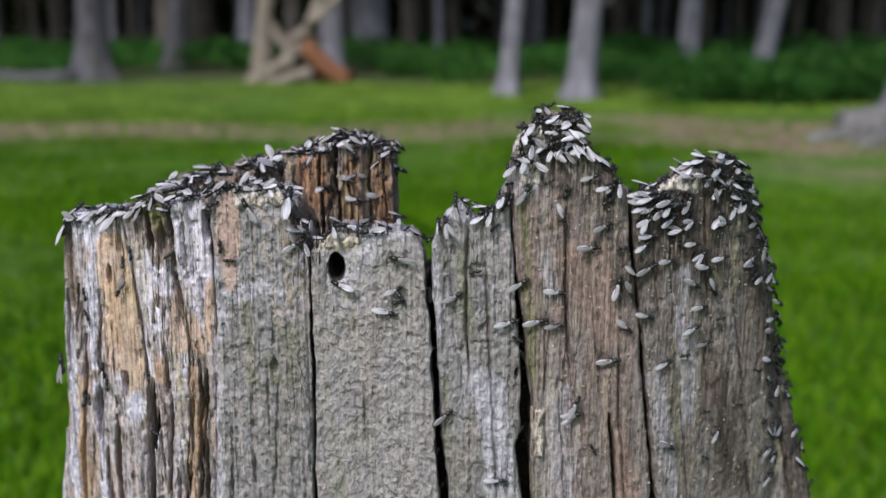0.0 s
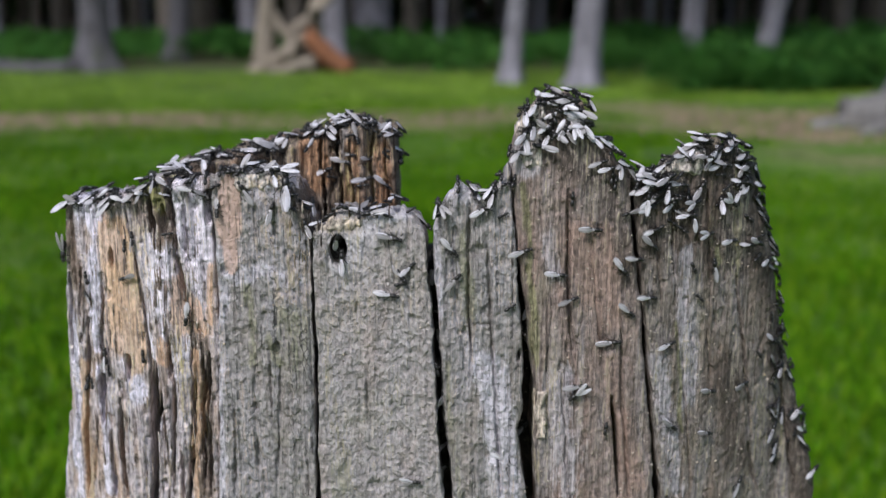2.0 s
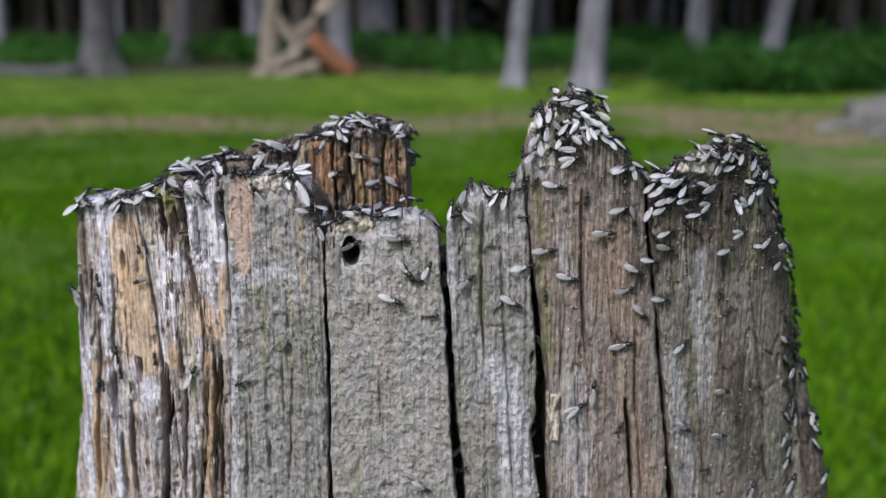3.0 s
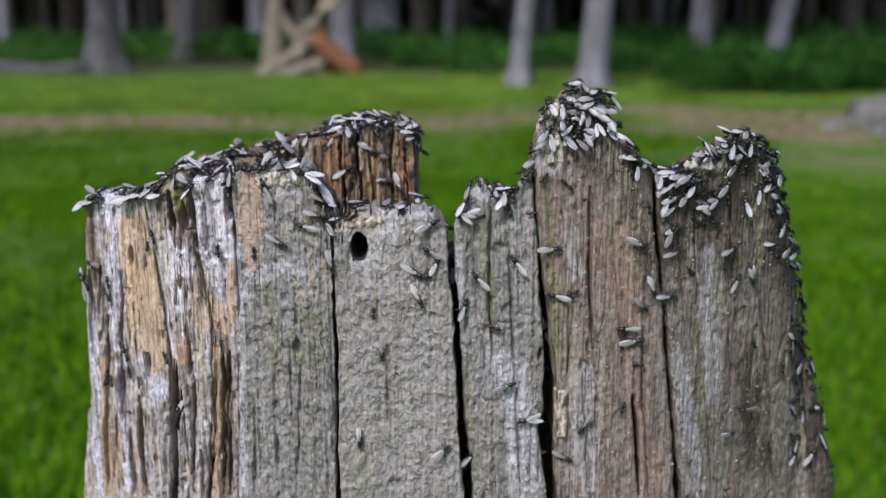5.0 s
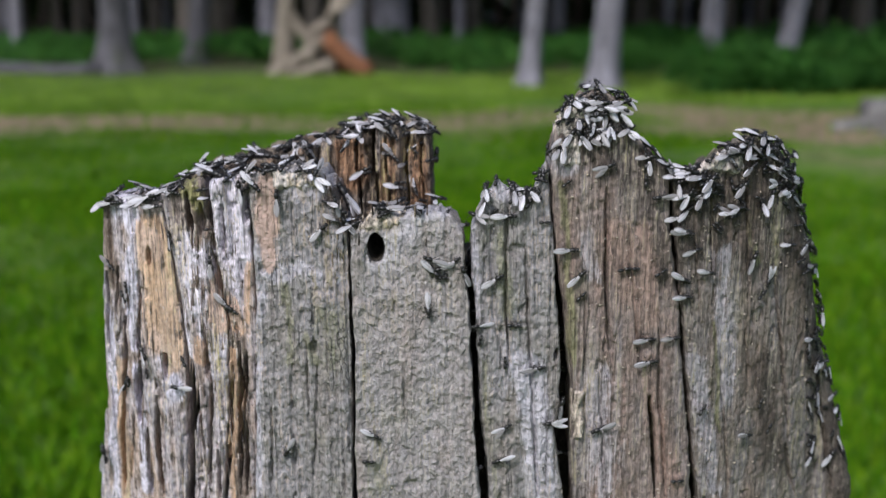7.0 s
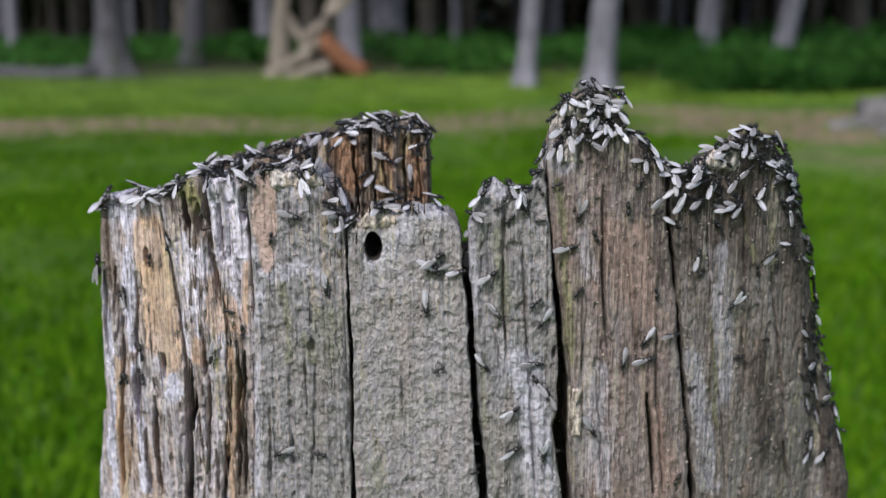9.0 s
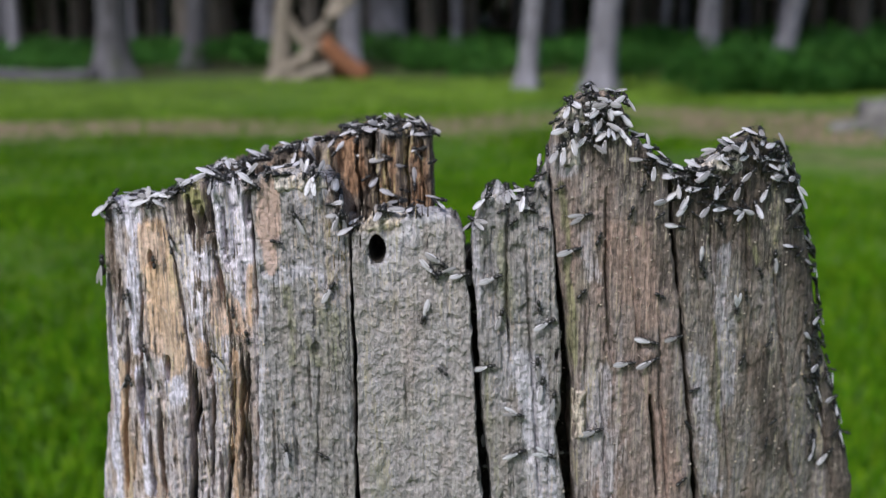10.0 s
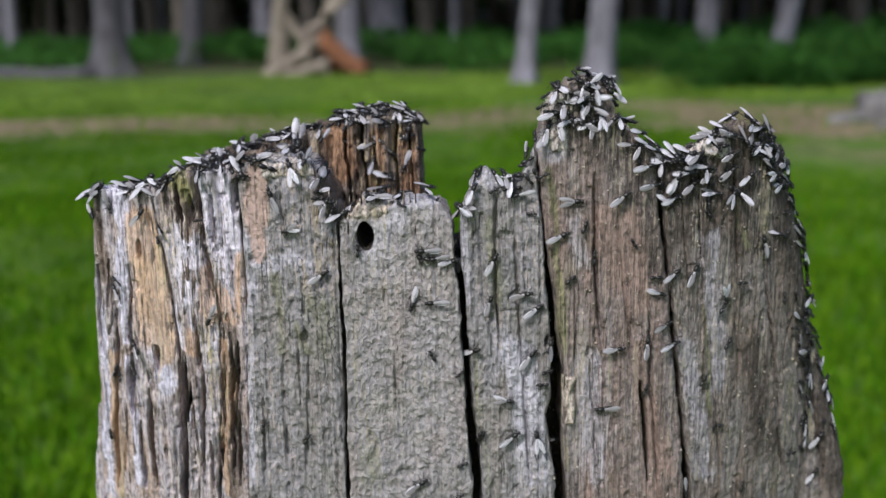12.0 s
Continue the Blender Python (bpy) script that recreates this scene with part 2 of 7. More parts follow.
def slab(seed, left, right, top, depth, back=0.0, lump=0.0003, grain=0.0003, groove=0.0, jag=0.0015, edge=0.0012,
         cap_slope=0.15, cap_rough=0.003, cracks=(), hole=None, pits=(), stains=(), step=0.0004, wear=0.0):
    """A split slab: left and right edges as (z, x), its broken top as (share of width, z). It reaches the ground."""
    zl, xl = np.array(sorted(left)).T
    zr, xr = np.array(sorted(right)).T
    tu, tz = np.array(top).T
    width = float(np.interp(0.75, zr, xr) - np.interp(0.75, zl, xl))
    nu = max(int(width / step), 12)
    u = np.linspace(0, 1, nu)
    zt = np.interp(u, tu, tz) + jag * (layers(u * width * 260, 0.5, seed, 2) + 0.3 * rough(u * width * 700, 3.5, seed + 5))
    v = np.concatenate([np.linspace(0, 0.205, 320), np.linspace(0.22, 1, 14)])
    Z = zt[None, :] * (1 - v[:, None])
    flare = 1 + 0.22 * np.maximum(0.68 - Z, 0)
    X0 = np.interp(Z, zl, xl) + 0.0004 * rough(Z * 300, 7.7, seed + 31) + 0.0005 * rough(Z * 70, 2.2, seed + 32)
    X1 = np.interp(Z, zr, xr) + 0.0004 * rough(Z * 300, 9.1, seed + 33) + 0.0005 * rough(Z * 70, 4.2, seed + 34)
    X = (X0 + (X1 - X0) * u[None, :]) * flare
    Y = bow(X) + back
    paint = np.zeros((len(v), nu, 4))
    wx, wz = X + 0.0022 * layers(X * 160, Z * 45, seed + 71, 2), Z + 0.003 * layers(X * 140, Z * 60, seed + 72, 2)
    for chan, xa, za, xb, zb, wide, share in stains:
        dx, dz = xb - xa, zb - za
        f = np.clip(((wx - xa) * dx + (wz - za) * dz) / (dx * dx + dz * dz + 1e-9), 0, 1)
        away = np.hypot(wx - xa - f * dx, wz - za - f * dz)
        paint[..., chan] = np.maximum(paint[..., chan], share * np.exp(-(away / (1.15 * wide)) ** 2))
    calm = 1 - 0.7 * np.clip(paint[..., 0], 0, 1)
    # relief: creased lumps, fibres along the grain, then plates, splinters and fissures
    Y = Y + calm * lump * (1.0 * layers(X * 330, Z * 270, seed + 1, 3) + 0.5 * rough(X * 110, Z * 90, seed + 7) + 0.3 * np.abs(rough(X * 480, Z * 330, seed + 22)) - 0.15)
    Y = Y + calm * grain * (0.7 * rough(X * 620 + 0.25 * rough(X * 60, Z * 30, seed), Z * 11, seed + 2) + 0.6 * rough(X * 1000, Z * 40, seed + 23))
    Y = Y + 2.4 * grain * np.exp(-(rough(X * 150 + 0.1 * rough(X * 60, Z * 40, seed), Z * 2.5, seed + 13) / 0.02) ** 2)
    if wear:
        # short open checks along the grain and small rotted pits
        gaps = np.exp(-(rough(X * 170 + 0.3 * rough(X * 80, Z * 60, seed + 41), Z * 6, seed + 42) / 0.05) ** 2) * np.clip(rough(X * 55, Z * 24, seed + 43) * 3, 0, 1)
        holes = np.clip((rough(X * 300, Z * 130, seed + 44) - 0.66) * 7, 0, 1)
        Y = Y + calm * wear * (gaps + 0.8 * holes + 0.3 * np.clip((rough(X * 750, Z * 420, seed + 45) - 0.5) * 5, 0, 1))
    if groove:
        wob = X + 0.0024 * rough(X * 25, Z * 10, seed + 8) + 0.0004 * rough(X * 120, Z * 90, seed + 18)
        plate = np.round(rough(wob * 95, Z * 9, seed + 3) * 3) / 3
        strand = np.floor(wob * 560 + 0.6 * rough(X * 50, Z * 25, seed + 24))
        splinter = lattice(strand, np.floor(Z * 34 + 3.0 * lattice(strand, strand * 0, seed + 25)), seed + 26)
        torn = np.clip(0.35 + 1.6 * rough(X * 45, Z * 22, seed + 27), 0, 1)
        split = np.exp(-(rough(wob * 48, Z * 5, seed + 9) / 0.03) ** 2) * np.clip(0.3 + 2 * rough(X * 40, Z * 14, seed + 28), 0, 1)
        Y = Y + groove * (0.35 * plate + 0.8 * torn * splinter + 1.2 * split + 0.5 * rough(wob * 480, Z * 12, seed + 6) + 0.4 * rough(wob * 950, Z * 40, seed + 14))
    for inset, radius in ((u[None, :] * (X1 - X0), min(edge, 0.002)), ((1 - u[None, :]) * (X1 - X0), edge)):
        e = np.clip(1 - inset / radius, 0, 1)
        Y = Y + radius * (1 - np.sqrt(1 - e * e * 0.98))
    down = (zt[None, :] - Z)
    et = np.clip(1 - down / 0.003, 0, 1)
    Y = Y + 0.003 * (1 - np.sqrt(1 - et * et * 0.98))
    for x_at, lean, wide, deep, z_low, z_high in cracks:
        path = x_at + lean * (0.80 - Z) + 0.0011 * rough(Z * 24, x_at * 900, seed + 15) + 0.0007 * rough(Z * 90, 1.5, seed + 11) + 0.0003 * rough(Z * 330, 1.5, seed + 12)
        fade = np.clip((Z - z_low) / 0.012, 0, 1) * np.clip((z_high - Z) / 0.012, 0, 1)
        Y = Y + deep * np.sqrt(fade) * np.clip(1.25 - np.abs(X - path) / (wide * (0.3 + 0.4 * fade + 0.6 * np.abs(rough(Z * 70, x_at * 700, seed + 16)))), 0, 1)
    if hole:
        hx, hz, ha, hb = hole
        q = ((X - hx) / ha) ** 2 + ((Z - hz) / hb) ** 2 + 0.12 * rough(X * 500, Z * 500, 3)
        Y = Y + 0.032 * np.clip((1.05 - q) / 0.10, 0, 1)
    for px, pz, pa, pb, deep in pits:
        q = ((X - px) / pa) ** 2 + ((Z - pz) / pb) ** 2 + 0.35 * rough(X * 700, Z * 500, seed + 21)
        Y = Y + deep * np.clip((1.1 - q) / 0.8, 0, 1)
    nv, nd = len(v), 7
    deeps = depth * np.linspace(0, 1, nd + 1)[1:]
    verts = np.stack([X, Y, Z], -1).reshape(-1, 3).tolist()
    grid = np.arange(nv * nu).reshape(nv, nu)
    faces = []

    def quads(ids):
        a, b, c, d = ids[:-1, :-1], ids[1:, :-1], ids[1:, 1:], ids[:-1, 1:]
        faces.extend(np.stack([a, b, c, d], -1).reshape(-1, 4).tolist())

    quads(grid)
    sides = []
    for col, sign in ((0, 1), (nu - 1, -1)):
        ids = np.zeros((nv, nd + 1), int)
        ids[:, 0] = grid[:, col]
        for k, dk in enumerate(deeps):
            xx = X[:, col] + sign * 0.0012 * layers(dk * 500 + 0 * Z[:, col], Z[:, col] * 60, seed + 41 + col, 2) + sign * 0.02 * dk
            zz = Z[:, col].copy()
            zz = np.minimum(zz, zz[0] - max(cap_slope, 0) * dk - cap_rough * abs(float(rough(dk * 300, col * 0.37, seed + 51))) - 0.00002 * np.arange(nv))
            ids[:, k + 1] = len(verts) + np.arange(nv)
            verts.extend(np.stack([xx, Y[:, col] + dk, zz], -1).tolist())
        quads(ids[:, ::-1] if sign > 0 else ids)
        sides.append(ids)
    cap = np.zeros((nd + 1, nu), int)
    cap[0] = grid[0]
    for k, dk in enumerate(deeps):
        cap[k + 1, 0], cap[k + 1, -1] = sides[0][0, k + 1], sides[1][0, k + 1]
        zz = zt - cap_slope * dk + cap_rough * layers(u * width * 300, dk * 200, seed + 61, 3)
        cap[k + 1, 1:-1] = len(verts) + np.arange(nu - 2)
        verts.extend(np.stack([X[0], Y[0] + dk, zz], -1)[1:-1].tolist())
    quads(cap[::-1])
    foot = len(verts) + np.arange(nu)
    verts.extend([(verts[i][0] * 1.1, verts[i][1], 0.0) for i in cap[-1]])
    quads(np.stack([foot, cap[-1]], 0)[::-1][:, ::-1])
    tint = np.zeros((len(verts), 4))
    tint[:nv * nu] = paint.reshape(-1, 4)
    tint[cap.ravel()] = np.tile(paint[0], (nd + 1, 1))
    return verts, faces, tint


stump = tagged(new("tree_stump"), "old weathered grey stump split into upright slabs with ragged top", "tree stump")
STUMP_PARTS = []


def stump_part(name, shape, mat, label):
    verts, faces, tint = shape
    me = mesh_of(name, verts, faces, mat)
    me.attributes.new("stain", "FLOAT_COLOR", "POINT").data.foreach_set("color", tint.ravel())
    ob = part(name, me, stump, label)
    STUMP_PARTS.append(ob)
    return ob


stump_part("slab", slab(11, [(0.8203, -0.1420), (0.7746, -0.1478), (0.7342, -0.1492), (0.7270, -0.1494), (0.7247, -0.1519), (0.6860, -0.1574)],
     [(0.8261, -0.1148), (0.7908, -0.1093), (0.7657, -0.1073), (0.7560, -0.1068), (0.7447, -0.1080), (0.7250, -0.1090), (0.6991, -0.1108)],
     [(0, 0.8203), (0.178, 0.8223), (0.556, 0.8226), (1, 0.8265)], 0.07, stains=[(0, -0.1201, 0.8077, -0.1175, 0.7665, 0.0049, 1.26), (0, -0.1189, 0.7896, -0.1121, 0.7579, 0.0036, 1.01), (1, -0.1314, 0.8175, -0.1218, 0.8029, 0.0044, 0.88), (1, -0.1315, 0.8015, -0.1320, 0.7636, 0.0024, 0.88), (1, -0.1314, 0.7540, -0.1314, 0.6963, 0.0020, 0.68), (0, -0.1389, 0.7521, -0.1417, 0.6900, 0.0020, 1.01), (3, -0.1415, 0.8184, -0.1412, 0.7856, 0.0020, 0.9), (1, -0.1427, 0.7708, -0.1485, 0.6872, 0.0016, 0.68), (3, -0.1144, 0.8084, -0.1098, 0.7908, 0.0022, 0.8), (1, -0.1194, 0.7661, -0.1118, 0.7437, 0.0029, 0.58), (1, -0.1510, 0.7587, -0.1569, 0.6923, 0.0008, 0.78)],
     wear=0.0016, lump=0.0004, grain=0.00035, groove=0.0015, edge=0.0015,
     cracks=[(-0.1362, -0.178, 0.00113, 0.0102, 0.7711, 0.7934), (-0.1255, -0.085, 0.00160, 0.0204, 0.7280, 0.7545), (-0.1278, -0.034, 0.00092, 0.0102, 0.7545, 0.7928), (-0.1151, -0.052, 0.00182, 0.0204, 0.7485, 0.7606), (-0.1331, -0.090, 0.00092, 0.0102, 0.6895, 0.7724), (-0.1224, -0.003, 0.00136, 0.0136, 0.6964, 0.7414), (-0.1423, -0.062, 0.00092, 0.0102, 0.7503, 0.7900), (-0.1235, -0.054, 0.00092, 0.0085, 0.6944, 0.7254)],
     pits=[(-0.1318, 0.737, 0.0013, 0.011, 0.008), (-0.1215, 0.800, 0.0011, 0.004, 0.005), (-0.128, 0.705, 0.0010, 0.012, 0.005)]),
     WOOD_AMBER, "fibrous flank of white and orange-brown wood")
stump_part("slab", slab(12, [(0.8262, -0.1143), (0.7910, -0.1084), (0.7660, -0.1064), (0.7452, -0.1043), (0.7005, -0.1066)],
     [(0.8317, -0.0960), (0.8062, -0.0932), (0.7796, -0.0884), (0.7471, -0.0892), (0.7026, -0.0932)],
     [(0, 0.8262), (0.331, 0.829), (0.683, 0.8308), (1, 0.8321)], 0.06, back=-0.0006, stains=[(3, -0.1032, 0.8315, -0.0978, 0.8057, 0.0059, 1.0), (2, -0.1033, 0.8305, -0.1000, 0.8264, 0.0032, 0.9), (1, -0.0970, 0.7992, -0.0946, 0.7791, 0.0053, 0.88), (0, -0.0871, 0.7889, -0.0899, 0.7796, 0.0045, 1.19), (1, -0.0946, 0.7791, -0.0934, 0.7586, 0.0044, 0.78), (0, -0.1001, 0.7670, -0.1006, 0.7600, 0.0018, 0.92), (1, -0.1068, 0.7777, -0.1023, 0.7312, 0.0016, 0.49), (1, -0.1026, 0.8053, -0.1013, 0.7875, 0.0029, 0.58)],
     wear=0.0018, lump=0.0004, grain=0.0004, groove=0.0016, edge=0.0012,
     cracks=[(-0.0999, 0.133, 0.00136, 0.0136, 0.8055, 0.8272), (-0.0972, 0.028, 0.00182, 0.0136, 0.8102, 0.8233), (-0.0927, 0.254, 0.00136, 0.0170, 0.7798, 0.8061), (-0.0874, 0.344, 0.00092, 0.0102, 0.7891, 0.8064), (-0.1054, -0.004, 0.00228, 0.0238, 0.7257, 0.7592), (-0.1015, 0.098, 0.00092, 0.0085, 0.7557, 0.7786), (-0.0954, -0.037, 0.00092, 0.0085, 0.7024, 0.7604)],
     pits=[(-0.1025, 0.737, 0.0010, 0.013, 0.005), (-0.0985, 0.759, 0.0010, 0.006, 0.006), (-0.0950, 0.715, 0.0009, 0.012, 0.005)]),
     WOOD_FLANK, "fibrous strip of pale splintered wood")
stump_part("slab", slab(13, [(0.8322, -0.0938), (0.8064, -0.0917), (0.7798, -0.0874), (0.7473, -0.0885), (0.7029, -0.0922)],
     [(0.8318, -0.0779), (0.7983, -0.0768), (0.7714, -0.0771), (0.7046, -0.0797)],
     [(0, 0.8322), (0.41, 0.834), (1, 0.8354)], 0.06, back=-0.0012, stains=[(1, -0.0882, 0.8294, -0.0826, 0.8070, 0.0060, 0.97), (1, -0.0816, 0.8049, -0.0828, 0.7804, 0.0036, 0.88), (0, -0.0786, 0.7985, -0.0783, 0.7808, 0.0016, 0.92), (0, -0.0860, 0.7846, -0.0841, 0.7769, 0.0032, 1.06), (3, -0.0844, 0.7712, -0.0866, 0.7048, 0.0032, 0.6), (1, -0.0972, 0.7323, -0.0951, 0.7034, 0.0024, 0.78), (0, -0.0872, 0.7618, -0.0910, 0.7041, 0.0014, 0.92)],
     wear=0.0018, lump=0.0004, grain=0.0004, groove=0.0014, edge=0.0012,
     cracks=[(-0.0786, -0.014, 0.00136, 0.0170, 0.8170, 0.8299), (-0.0868, -0.009, 0.00092, 0.0085, 0.8002, 0.8155), (-0.0913, 0.295, 0.00136, 0.0119, 0.7714, 0.7780), (-0.0859, -0.115, 0.00136, 0.0136, 0.7377, 0.7615), (-0.0825, -0.043, 0.00092, 0.0102, 0.7048, 0.7690), (-0.0794, -0.040, 0.00092, 0.0102, 0.7053, 0.7670), (-0.0851, -0.056, 0.00069, 0.0085, 0.7042, 0.7618)],
     pits=[(-0.0885, 0.812, 0.0009, 0.012, 0.007), (-0.0830, 0.748, 0.0010, 0.007, 0.005)]),
     WOOD_FLANK, "fibrous strip of pale splintered wood")
stump_part("slab", slab(14, [(0.8329, -0.0770), (0.7984, -0.0755), (0.7715, -0.0765), (0.7047, -0.0792)],
     [(0.8211, -0.0409), (0.7731, -0.0400), (0.7075, -0.0405)],
     [(0.000, 0.8358), (0.224, 0.8373), (0.436, 0.8381), (0.709, 0.8377), (0.812, 0.8336), (0.921, 0.8280), (1.000, 0.8224)], 0.05, back=-0.003,
     stains=[(0, -0.0700, 0.8316, -0.0702, 0.8167, 0.0025, 1.7), (0, -0.0719, 0.8177, -0.0712, 0.8033, 0.0020, 1.6), (0, -0.0396, 0.8322, -0.0394, 0.8217, 0.0009, 1.0), (1, -0.0742, 0.8036, -0.0693, 0.8006, 0.0029, 1.0), (1, -0.0746, 0.7949, -0.0790, 0.7067, 0.0016, 0.8), (2, -0.0641, 0.7954, -0.0653, 0.7642, 0.0018, 0.36), (2, -0.0474, 0.7828, -0.0478, 0.7650, 0.0034, 0.27), (1, -0.0661, 0.7997, -0.0470, 0.7960, 0.0022, 0.4), (2, -0.0562, 0.7736, -0.0533, 0.7648, 0.0019, 0.45), (3, -0.0429, 0.8322, -0.0390, 0.8207, 0.0033, 1.62), (1, -0.0626, 0.8343, -0.0501, 0.8345, 0.0027, 0.9)],
     wear=0.0014, lump=0.0006, grain=0.0005, edge=0.0003, cracks=[(-0.0602, 0.019, 0.00092, 0.0018, 0.8128, 0.8318), (-0.0611, -0.024, 0.00092, 0.0018, 0.7082, 0.7644), (-0.0519, -0.039, 0.00092, 0.0018, 0.7088, 0.7648), (-0.0584, 0.015, 0.00061, 0.0024, 0.7371, 0.7736), (-0.0694, -0.042, 0.00061, 0.0024, 0.7073, 0.7501)],
     pits=[(-0.0541, 0.7701, 0.0022, 0.003, 0.0035), (-0.0560, 0.7585, 0.005, 0.0007, 0.0006)]),
     WOOD_GREY, "rough silver-grey slab with greenish tint")
stump_part("slab", slab(15, [(0.8147, -0.0394), (0.7732, -0.0387), (0.7075, -0.0392)],
     [(0.8170, 0.0017), (0.7889, 0.0040), (0.7507, 0.0061), (0.7079, 0.0084)],
     [(0.000, 0.8167), (0.109, 0.8176), (0.181, 0.8222), (0.301, 0.8240), (0.430, 0.8219), (0.741, 0.8232), (0.907, 0.8215), (1.000, 0.8168)], 0.04, back=-0.003,
     cracks=[(-0.0105, 0.052, 0.00061, 0.0017, 0.7920, 0.8135), (-0.0202, 0.004, 0.00061, 0.0017, 0.7381, 0.7654)],
     stains=[(0, -0.0329, 0.8172, -0.0246, 0.8181, 0.0025, 0.24), (1, -0.0300, 0.8048, -0.0173, 0.8177, 0.0040, 0.35), (0, -0.0346, 0.7831, 0.0013, 0.7920, 0.0076, 0.08), (1, -0.0173, 0.8219, -0.0049, 0.8209, 0.0018, 0.9), (2, -0.0380, 0.7238, -0.0316, 0.7121, 0.0047, 0.18)],
     wear=0.0009, lump=0.00062, grain=0.0003, edge=0.0003, jag=0.0006, cap_rough=0.002, hole=(-0.0301, 0.8092, 0.0032, 0.0055)),
     WOOD_PALE, "rough pale grey slab with a dark oval borehole")
stump_part("slab", slab(16, [(0.8170, 0.0046), (0.7889, 0.0066), (0.7507, 0.0091), (0.7079, 0.0124)],
     [(0.8380, 0.0325), (0.8062, 0.0359), (0.7641, 0.0395), (0.7458, 0.0395), (0.7366, 0.0373), (0.7074, 0.0417)],
     [(0.000, 0.8162), (0.083, 0.8238), (0.207, 0.8301), (0.359, 0.8335), (0.497, 0.8305), (0.621, 0.8272), (0.793, 0.8305), (0.917, 0.8361), (1.000, 0.8396)], 0.03,
     stains=[(2, 0.0159, 0.8128, 0.0172, 0.7823, 0.0022, 0.36), (1, 0.0058, 0.8213, 0.0066, 0.7823, 0.0014, 0.8), (2, 0.0099, 0.7644, 0.0146, 0.7084, 0.0015, 0.27), (1, 0.0249, 0.7643, 0.0345, 0.7129, 0.0049, 0.6), (1, 0.0136, 0.8318, 0.0178, 0.8287, 0.0027, 0.8)],
     wear=0.0014, lump=0.0005, grain=0.0006, cap_slope=0.5, cracks=[(0.0188, 0.051, 0.00076, 0.0027, 0.7644, 0.8276), (0.0260, 0.057, 0.00076, 0.0027, 0.7082, 0.8127), (0.0128, 0.068, 0.00061, 0.0020, 0.7823, 0.7998)],
     pits=[(0.0375, 0.7665, 0.0008, 0.0028, 0.006), (0.0235, 0.7793, 0.0055, 0.0007, 0.0008), (0.0180, 0.748, 0.002, 0.0012, 0.001)]),
     WOOD_GREY, "narrow grey slab with greenish algae")
# The brown stain at its top also holds the shade among the ants.
stump_part("slab", slab(17, [(0.8401, 0.0337), (0.7997, 0.0379), (0.7686, 0.0420), (0.7525, 0.0442), (0.7316, 0.0436), (0.7072, 0.0462)],
     [(0.8349, 0.0782), (0.7980, 0.0822), (0.7614, 0.0873), (0.7024, 0.0947)],
     [(0.000, 0.8363), (0.010, 0.8456), (0.033, 0.8552), (0.106, 0.8613), (0.253, 0.8653), (0.448, 0.8665), (0.570, 0.8632), (0.633, 0.8556), (0.677, 0.8494), (0.823, 0.8453), (0.887, 0.8404), (1.000, 0.8354)],
     0.035, stains=[(2, 0.0374, 0.8317, 0.0432, 0.7640, 0.0013, 0.47), (1, 0.0351, 0.8442, 0.0393, 0.8379, 0.0027, 0.75), (0, 0.0579, 0.8122, 0.0652, 0.7901, 0.0059, 0.45), (0, 0.0687, 0.8118, 0.0745, 0.7807, 0.0036, 0.45), (3, 0.0443, 0.8462, 0.0677, 0.8374, 0.0059, 0.66), (1, 0.0533, 0.7546, 0.0569, 0.7120, 0.0050, 0.51), (1, 0.0473, 0.8125, 0.0521, 0.7950, 0.0024, 0.33), (3, 0.0701, 0.8310, 0.0784, 0.7938, 0.0036, 0.72), (0, 0.0730, 0.7626, 0.0847, 0.7094, 0.0032, 0.35)],
     wear=0.0010, lump=0.00035, grain=0.0003, edge=0.002, cap_slope=0.5,
     cracks=[(0.0560, 0.052, 0.00092, 0.0041, 0.7635, 0.8314), (0.0476, 0.036, 0.00049, 0.0015, 0.7362, 0.7907), (0.0650, 0.096, 0.00049, 0.0015, 0.7629, 0.8206), (0.0697, 0.086, 0.00120, 0.0170, 0.7049, 0.7487), (0.0752, 0.077, 0.00074, 0.0028, 0.7048, 0.7805), (0.0502, 0.079, 0.00049, 0.0015, 0.7072, 0.7637), (0.0467, 0.063, 0.00049, 0.0013, 0.8082, 0.8316)]),
     WOOD_BROWN, "tall brownish slab ending in a spike")
